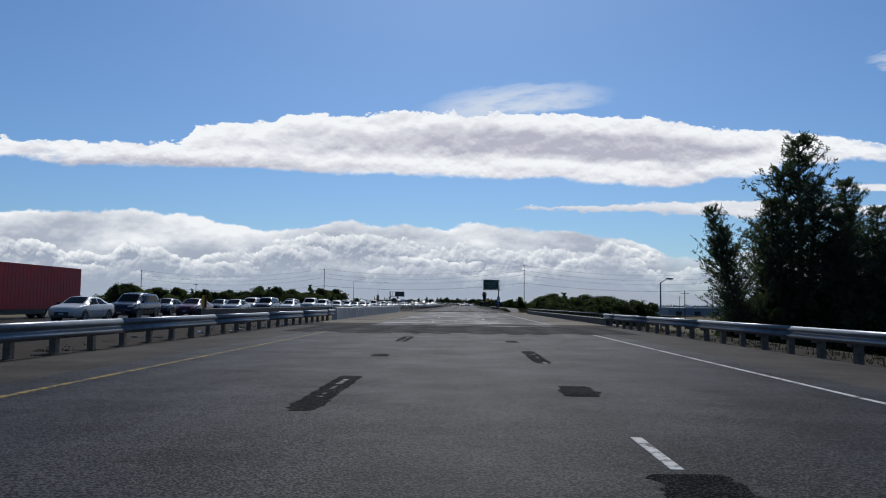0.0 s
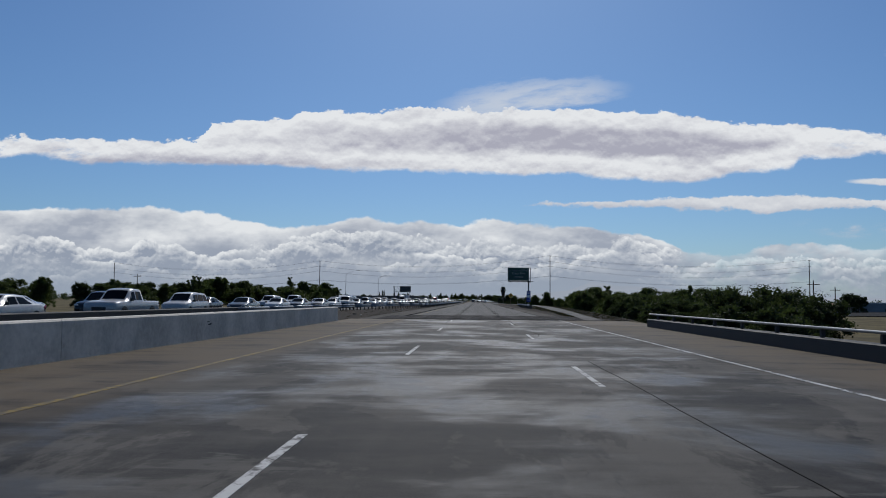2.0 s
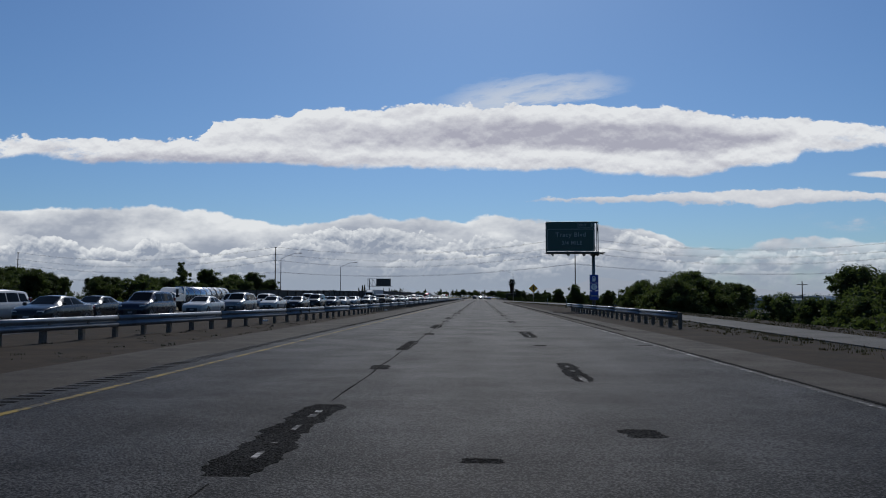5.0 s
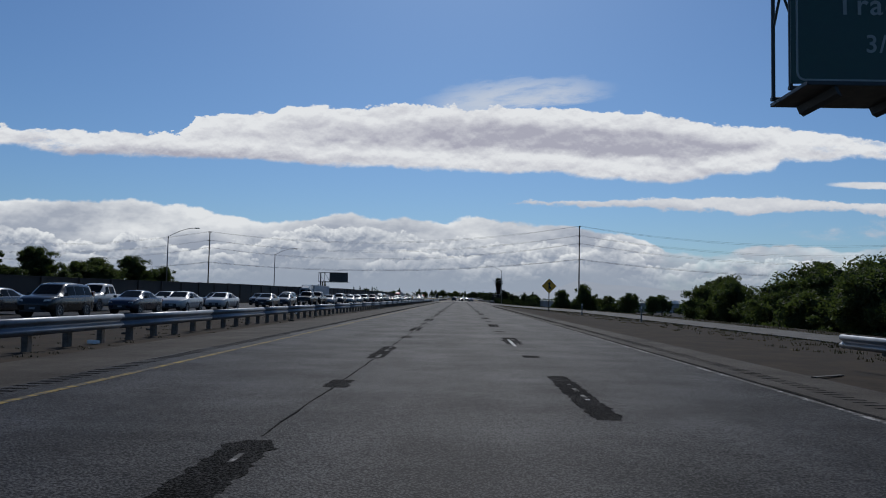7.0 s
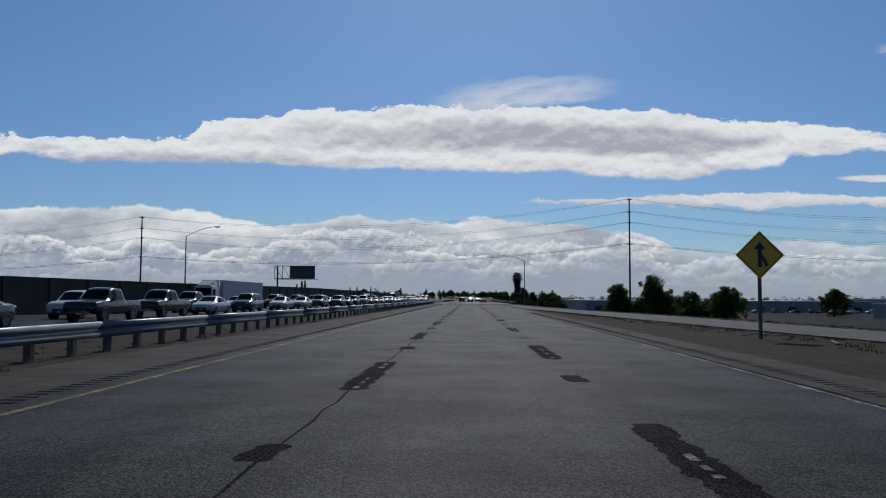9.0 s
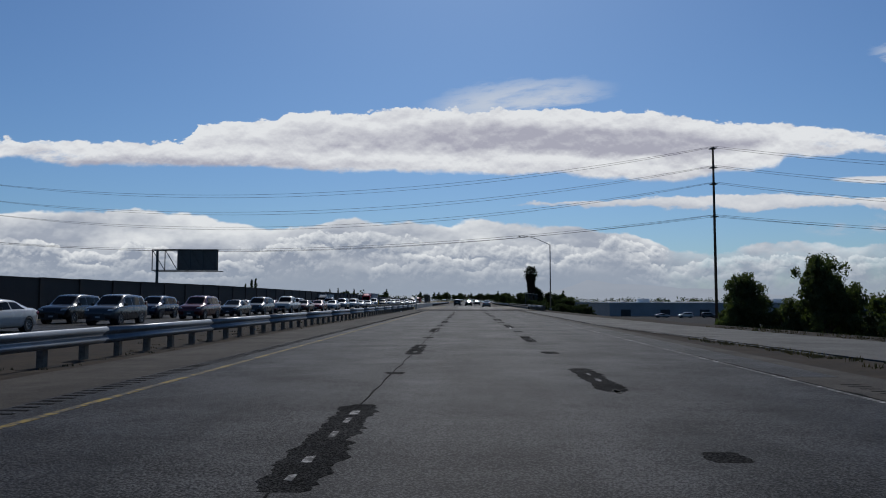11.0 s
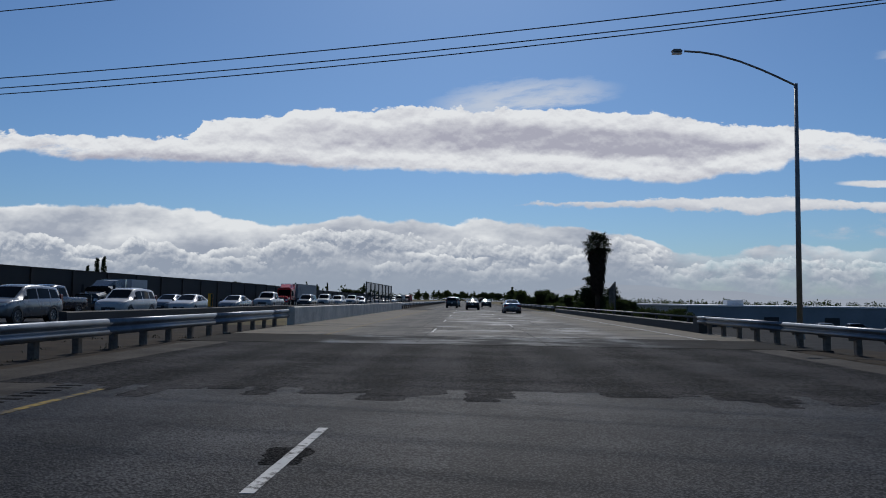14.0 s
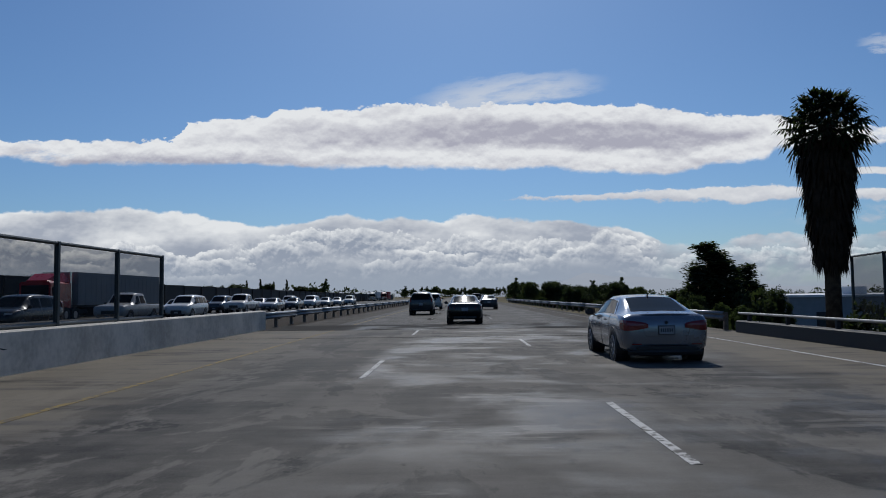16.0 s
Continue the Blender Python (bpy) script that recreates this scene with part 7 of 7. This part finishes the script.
# the dark group beside the first bridge
for x, y, top, w, kind in (
    (17.8, 112, 3.2, 1.0, "round_dark"), (21.5, 117, 3.5, 1.1, "round_dark"), (26, 124, 2.9, 1.2, "round_dark"), (31, 131, 3.2, 1.2, "round_dark"),
    (22, 132, 2.6, 1.0, "dark_bush"), (17.5, 126, 1.9, 0.8, "dark_bush"), (19, 140, 2.2, 0.8, "bush"), (27, 146, 3.6, 1.1, "round_dark"), (23, 156, 2.9, 1.0, "round"), (32, 160, 4.0, 1.1, "round_dark"), (26, 170, 3.4, 1.0, "round_dark"),
    (35, 176, 4.3, 1.1, "round"), (29, 186, 3.4, 1.0, "bush"), (37, 200, 4.6, 1.1, "round"), (32, 212, 4.0, 1.0, "bush"), (38.5, 229, 5.5, 1.1, "round"), (45, 238, 4.6, 1.1, "round"),
    (28, 261, 5.0, 1.1, "round"), (31, 267, 6.2, 1.2, "round"), (35.5, 272, 5.2, 1.2, "round"), (27, 270, 3.0, 0.9, "bush"), (30, 281, 4.6, 1.1, "round"), (34.6, 285, 6.6, 1.15, "round"), (40, 291, 6.0, 1.1, "airy"), (45, 299, 5.4, 1.2, "round"), (37, 298, 4.4, 1.0, "bush"), (28.5, 290, 4.6, 0.9, "round"), (31.5, 298, 5.6, 0.95, "round"), (30.2, 305, 4.4, 0.9, "round"), (34.5, 312, 5.4, 0.95, "round"), (52, 309, 5.2, 1.2, "round"), (42, 308, 4.6, 1.1, "bush"), (33, 306, 5.2, 0.9, "round"), (58, 322, 5.0, 1.2, "round"),
    (25.8, 403.6, 4.9, 0.72, "round"), (30.9, 398.2, 6.5, 0.72, "round"), (36, 396, 3.6, 0.9, "bush"), (29, 401, 2.4, 0.8, "bush"), (24, 402, 1.4, 0.7, "bush"), (34, 404, 3.0, 0.9, "bush"), (40.5, 391, 4.2, 1.0, "round"),
    (23.2, 545, 3.3, 0.55, "round_dark"), (16.6, 540, 2.4, 0.5, "round_dark"), (16.4, 537, 2.0, 0.6, "dark_bush"), (20.5, 538, 2.6, 0.7, "dark_bush"), (26, 548, 2.6, 0.7, "round_dark"),
):
    plant(kind, x, y, top, w)
for i in range(13):
    plant(("round_dark", "round", "dark_bush", "airy")[i % 4], (21.5 if i % 2 else 18.2) + rng.uniform(-1.2, 1.2), 110 + i * 4.0, rng.uniform(1.2, 3.0) - (0.5 if i < 2 else 0), rng.uniform(0.7, 0.95))
for i in range(10):
    plant("dark_bush", 15.2 + rng.uniform(-0.8, 0.8) + (1.5 if i < 2 else 0), 103 + i * 4.8, rng.uniform(0.8, 1.9), 1.0)
for i in range(12):
    plant("bush" if i % 2 else "round", 18.5 + i * 0.9 + rng.uniform(-1, 1), 150 + i * 6.5, rng.uniform(1.5, 3.2), 1.0)
for i in range(34):
    y = 84 + i * 8.2 + rng.uniform(-2, 2)
    plant("bush" if i % 2 == 0 else "round", -44 - 0.05 * y + rng.uniform(-7, 6), y, rng.uniform(2.2, 4.2) + (1.6 if y > 220 else 0), 1.55)
for i in range(9):
    plant("dark_bush", 12.6 + i * 0.62 + rng.uniform(-0.2, 0.2), 488 + i * 3.5, rng.uniform(1.3, 2.1), 0.8)
for i in range(8):
    plant("bush", 10.9 + rng.uniform(0, 1.6), 514 + i * 3.2, rng.uniform(0.7, 1.4), 0.8)
for i in range(30):
    y = 112 + i * 6.0 + rng.uniform(-2, 2)
    plant(("round", "round_dark", "round")[i % 3], -47 - 0.055 * (y - 100) + rng.uniform(-3, 3), y, rng.uniform(2.6, 4.0) + (y - 112) * 0.012, 0.95)
for i in range(10):
    plant("dark_bush" if i % 2 else "round_dark", 20.5 + i * 1.3 + rng.uniform(-0.5, 0.5), 520 + i * 2.2, rng.uniform(0.4, 1.6), 0.8)
# trees behind the opposite lanes
for x, y, top, w, kind in (
    (-42.5, 91, 3.9, 1.0, "round_dark"), (-46, 97, 2.8, 1.1, "round_dark"), (-50, 108, 3.0, 1.1, "airy"), (-47, 118, 2.6, 1.2, "bush"), (-53, 128, 3.4, 1.0, "round"), (-58, 140, 2.6, 1.1, "round"), (-55, 152, 3.6, 1.0, "airy"),
    (-49, 165, 3.0, 1.2, "bush"), (-57, 178, 4.2, 1.0, "round"), (-60, 190, 3.6, 1.1, "round"), (-56, 204, 5.6, 0.8, "airy"), (-52, 214, 3.2, 1.1, "bush"), (-63, 232, 5.6, 1.0, "round"), (-66, 240, 6.8, 1.1, "round"), (-60, 246, 5.8, 1.0, "round"), (-70, 250, 5.2, 1.1, "round"), (-57, 262, 4.2, 1.1, "round"),
    (-62, 276, 5.2, 1.0, "round"), (-58, 288, 4.8, 1.1, "round"), (-63, 298, 5.8, 0.9, "round"), (-62.2, 307, 8.4, 0.8, "airy"), (-59, 313, 8.1, 0.85, "round"), (-57.5, 322, 6.4, 1.0, "round"), (-59, 331, 7.5, 1.0, "round"), (-56.7, 339, 8.3, 0.85, "round"), (-55, 347, 6.6, 0.9, "round"), (-60, 352, 5.6, 1.0, "round"), (-52, 208, 6.2, 0.9, "round"), (-49, 214, 5.6, 0.9, "round"), (-55, 219, 5.9, 0.9, "round"), (-50, 190, 5.0, 0.8, "airy"), (-48, 184, 4.4, 0.8, "airy"), (-53, 196, 4.6, 0.9, "airy"),
    (-44, 560, 4.6, 1.1, "round_dark"), (-48, 566, 4.2, 1.1, "round_dark"), (-46, 640, 5.0, 1.2, "round_dark"), (-50, 652, 4.6, 1.2, "round_dark"), (-43, 690, 5.2, 1.2, "round_dark"),
):
    plant(kind, x, y, top, w * 1.3)
for x, y, top in ((-61.6, 545, 7.4), (-60.4, 545, 7.65), (-63.6, 546, 6.2), (-78, 760, 8.0), (-74, 764, 8.6), (-70, 768, 7.6), (-66, 772, 8.4)):
    plant("cypress", x, y, top, 1.15, None, (0, 0), "cypresses behind the sound wall")
for x, y, top, w in ((18.6, 541, 5.2, 3.6), (19.6, 541.5, 4.6, 3.4), (22.6, 544, 3.7, 3.2), (17.6, 540, 3.4, 3.2)):
    tagged(plant("cypress", x, y, top, w), "dense dark conifer with a rounded outline")
# trees where the freeway leaves the view
for i in range(34):
    x = (13.5 + i * 2.6 + rng.uniform(-2, 2)) if i < 16 else (-38 - (i - 16) * 4.5 + rng.uniform(-2, 2))
    y = 600 + rng.uniform(-8, 90) + (i % 4) * 30
    plant(rng.choice(("round", "round_dark", "airy", "round_dark")), x, y, rng.uniform(2.6, 4.6) * (y - 484) / 150, 1.0)
for i in range(26):
    plant(rng.choice(("round_dark", "round", "airy")), -70 + i * 5.6 + rng.uniform(-2, 2), 1430 + rng.uniform(-20, 30), rng.uniform(9, 15), 1.2, -0.3)
for x, y, top in ((66, 470, 4.2), (70, 474, 4.8), (118, 520, 6.0), (230, 540, 9.5), (240, 548, 8.5), (140, 560, 5.0), (60, 150, 4.0), (66, 158, 5.0), (75, 160, 4.4), (84, 170, 6.0), (95, 175, 5.4)):
    plant(rng.choice(("round_dark", "round")), x, y, top, 1.0)

# far woods along the horizon
r = random.Random(5)
centres, radii = [], []
for _ in range(1500):
    far = r.uniform(620, 1300)
    ang = r.uniform(-0.95, 0.95)
    x, y = far * math.sin(ang), 240 + far * math.cos(ang)
    if abs(x) < 60 or (30 < x < 310 and 290 < y < 700):
        continue
    h = r.uniform(3.0, 8.5)
    for k in range(2):
        centres.append((x + r.uniform(-3, 3), y + r.uniform(-3, 3), land(x, y) + h * (0.35 + 0.45 * k)))
        radii.append(h * r.uniform(0.4, 0.65))
me = leaf_mesh("woodland", centres, radii, 26, 0.9, 77, 0.0, 0.8, 0.2)
tagged(link("woodland", me, WOODLAND), "distant belt of dark trees along the horizon", "woods", "", "stuff")

# the fan palm
palm = thing("palm_tree", pose(15.25, 515.2, land(15.25, 515.2)), "tall fan palm with a shaggy skirt of dead fronds", "palm tree")
foot = -land(15.25, 515.2)
part("trunk", tube(fresh(), (0, 0, -0.2), (0.05, 0, 8.35 + foot), 0.34, 0.24, 14), BARK, palm, "rough grey-brown trunk", True)


def blades(name, rows, mat, label):
    """Thin folded blades: root, tip, width, and how far the middle hangs."""
    verts, faces = [], []
    for root, tip, w, hang in rows:
        root, tip = Vector(root), Vector(tip)
        side = (tip - root).cross(Vector((0, 0, 1)))
        side = (side.normalized() if side.length > 1e-4 else Vector((1, 0, 0))) * w
        mid = (root + tip) / 2 + Vector((0, 0, hang))
        at = len(verts)
        verts += [root - side * 0.4, root + side * 0.4, mid + side, tip, mid - side]
        faces += [(at, at + 1, at + 2, at + 4), (at + 4, at + 2, at + 3)]
    me = bpy.data.meshes.new(name)
    me.from_pydata([tuple(p) for p in verts], [], faces)
    return link(name, me, mat, palm, label)


rows = []
r = random.Random(8)
for _ in range(4200):
    f = r.random()
    z = lerp(2.9, 7.9, f) + foot
    rad = lerp(0.60, 1.18, min(1, f * 1.25) ** 0.7) * (1 + 0.10 * math.sin(z * 5.1) + 0.08 * math.sin(z * 11.7)) * r.uniform(0.7, 1.03)
    if f > 0.82 and r.random() < 0.25:
        rad *= r.uniform(1.1, 1.45)
    ang = r.uniform(0, 6.3)
    root = (rad * 0.80 * math.cos(ang), rad * 0.80 * math.sin(ang), z)
    spread_ = rad * r.uniform(0.88, 1.06)
    rows.append((root, (spread_ * math.cos(ang + r.uniform(-0.12, 0.12)), spread_ * math.sin(ang + r.uniform(-0.12, 0.12)), z - r.uniform(0.5, 1.1)), r.uniform(0.03, 0.07), 0.05))
blades("dead_skirt", rows, PALM_DEAD, "brown hanging skirt of dead fronds")
rows = []
for i in range(76):
    up = lerp(-1.05, 1.35, (i / 76) ** 0.85)
    ang = i * 2.39996
    reach = r.uniform(0.8, 1.5) * (1.0 if up > -0.3 else 0.9)
    start = Vector((0.12 * math.cos(ang), 0.12 * math.sin(ang), 8.3 + foot))
    way = Vector((math.cos(ang) * math.cos(up), math.sin(ang) * math.cos(up), math.sin(up)))
    hub = start + way * reach + Vector((0, 0, -0.12 * reach))
    part("frond_stalk", tube(fresh(), start, hub, 0.025, 0.014, 5), PALM_DEAD, palm)
    axis = way.cross(Vector((0, 0, 1))).normalized()
    top_ = axis.cross(way)
    for k in range(17):
        a = lerp(-2.3, 2.3, k / 16)
        d = way * math.cos(a) + axis * math.sin(a) + top_ * r.uniform(-0.2, 0.15)
        l = r.uniform(0.62, 0.92) * (1 - 0.10 * abs(a))
        elbow = hub + d * l * 0.62
        rows.append((hub, elbow, 0.095, 0.02))
        rows.append((elbow, elbow + d * l * 0.3 + Vector((0, 0, -0.30 * l)), 0.05, 0.0))
blades("fronds", rows, PALM_LEAF, "crown of stiff green fan fronds")

# dry grass and weeds at the edges of the road, and litter on the median
def tufts(name, spots_, mat, label, h, seed):
    r_ = random.Random(seed)
    verts, faces = [], []
    for x, y in spots_:
        for _ in range(7):
            a, l = r_.uniform(0, 6.3), h * r_.uniform(0.5, 1.3)
            rx, ry = x + r_.uniform(-0.15, 0.15), y + r_.uniform(-0.15, 0.15)
            at = len(verts)
            z = land(rx, ry) + 0.03
            verts += [(rx - 0.015, ry, z), (rx + 0.015, ry, z), (rx + 0.35 * l * math.cos(a), ry + 0.35 * l * math.sin(a), z + l)]
            faces.append((at, at + 1, at + 2))
    me = bpy.data.meshes.new(name)
    me.from_pydata(verts, [], faces)
    tagged(link(name, me, mat), label, "grass", "", "stuff")


r = random.Random(21)
spots_ = [(-8.8 - 3.5 * r.random() ** 2, r.uniform(110, 449)) for _ in range(420)] + [(r.uniform(-16, -9), r.uniform(110, 449)) for _ in range(600)] + [(-8.9 - 2 * r.random(), r.uniform(-60, 42)) for _ in range(300)]
tufts("median_weeds", spots_, WEED, "sparse low weeds on the bare median", 0.06, 3)
spots_ = []
for _ in range(1700):
    y = r.uniform(115, 372)
    a = along(y, RAMP)[0]
    if a > 7.6:
        spots_.append((lerp(7.2, a + 0.5, 1 - 0.5 * r.random() ** 2), y))
    spots_.append((along(y, RAMP)[1] + 0.2 + 2.2 * r.random(), y))
spots_ += [(9.2 + 2.5 * r.random(), r.uniform(-40, 43)) for _ in range(700)]
tufts("verge_grass", spots_, GRASS, "dry yellow grass along the verge", 0.10, 4)
spots_ = [(r.uniform(20, 75), r.uniform(40, 118)) for _ in range(6000)]
tufts("field_grass", spots_, GRASS, "dry yellow field grass below the bank", 0.5, 6)
for i in range(46):
    x, y = r.uniform(-12.5, -8.8), r.choice((r.uniform(110, 449), r.uniform(0, 42)))
    s = r.uniform(0.05, 0.16)
    ob = thing("litter", pose(x, y, -0.02, 0, 0, r.uniform(0, 360)), "scrap of pale litter lying on the median", "litter", "litter on the median")
    part("scrap", box(fresh(), -s, s, -s * 0.6, s * 0.6, 0, 0.03 + s * 0.4, 0.01), r.choice((SIGN_WHITE, SIGN_GREY, PARAPET)), ob)
board = thing("road_debris", pose(11.7, 294.6, 0.0, 0, 0, 70), "strip of dark tyre rubber lying beside the sign", "debris")
part("strip", box(fresh(), -1.1, 1.1, -0.07, 0.07, 0.0, 0.03, 0.01), RUBBER, board)
board = thing("road_debris", pose(7.2, 224.0, 0.0, 0, 0, 35), "strip of dark tyre rubber lying on the shoulder", "debris")
part("strip", box(fresh(), -0.5, 0.5, -0.06, 0.06, 0.0, 0.02, 0.008), RUBBER, board)
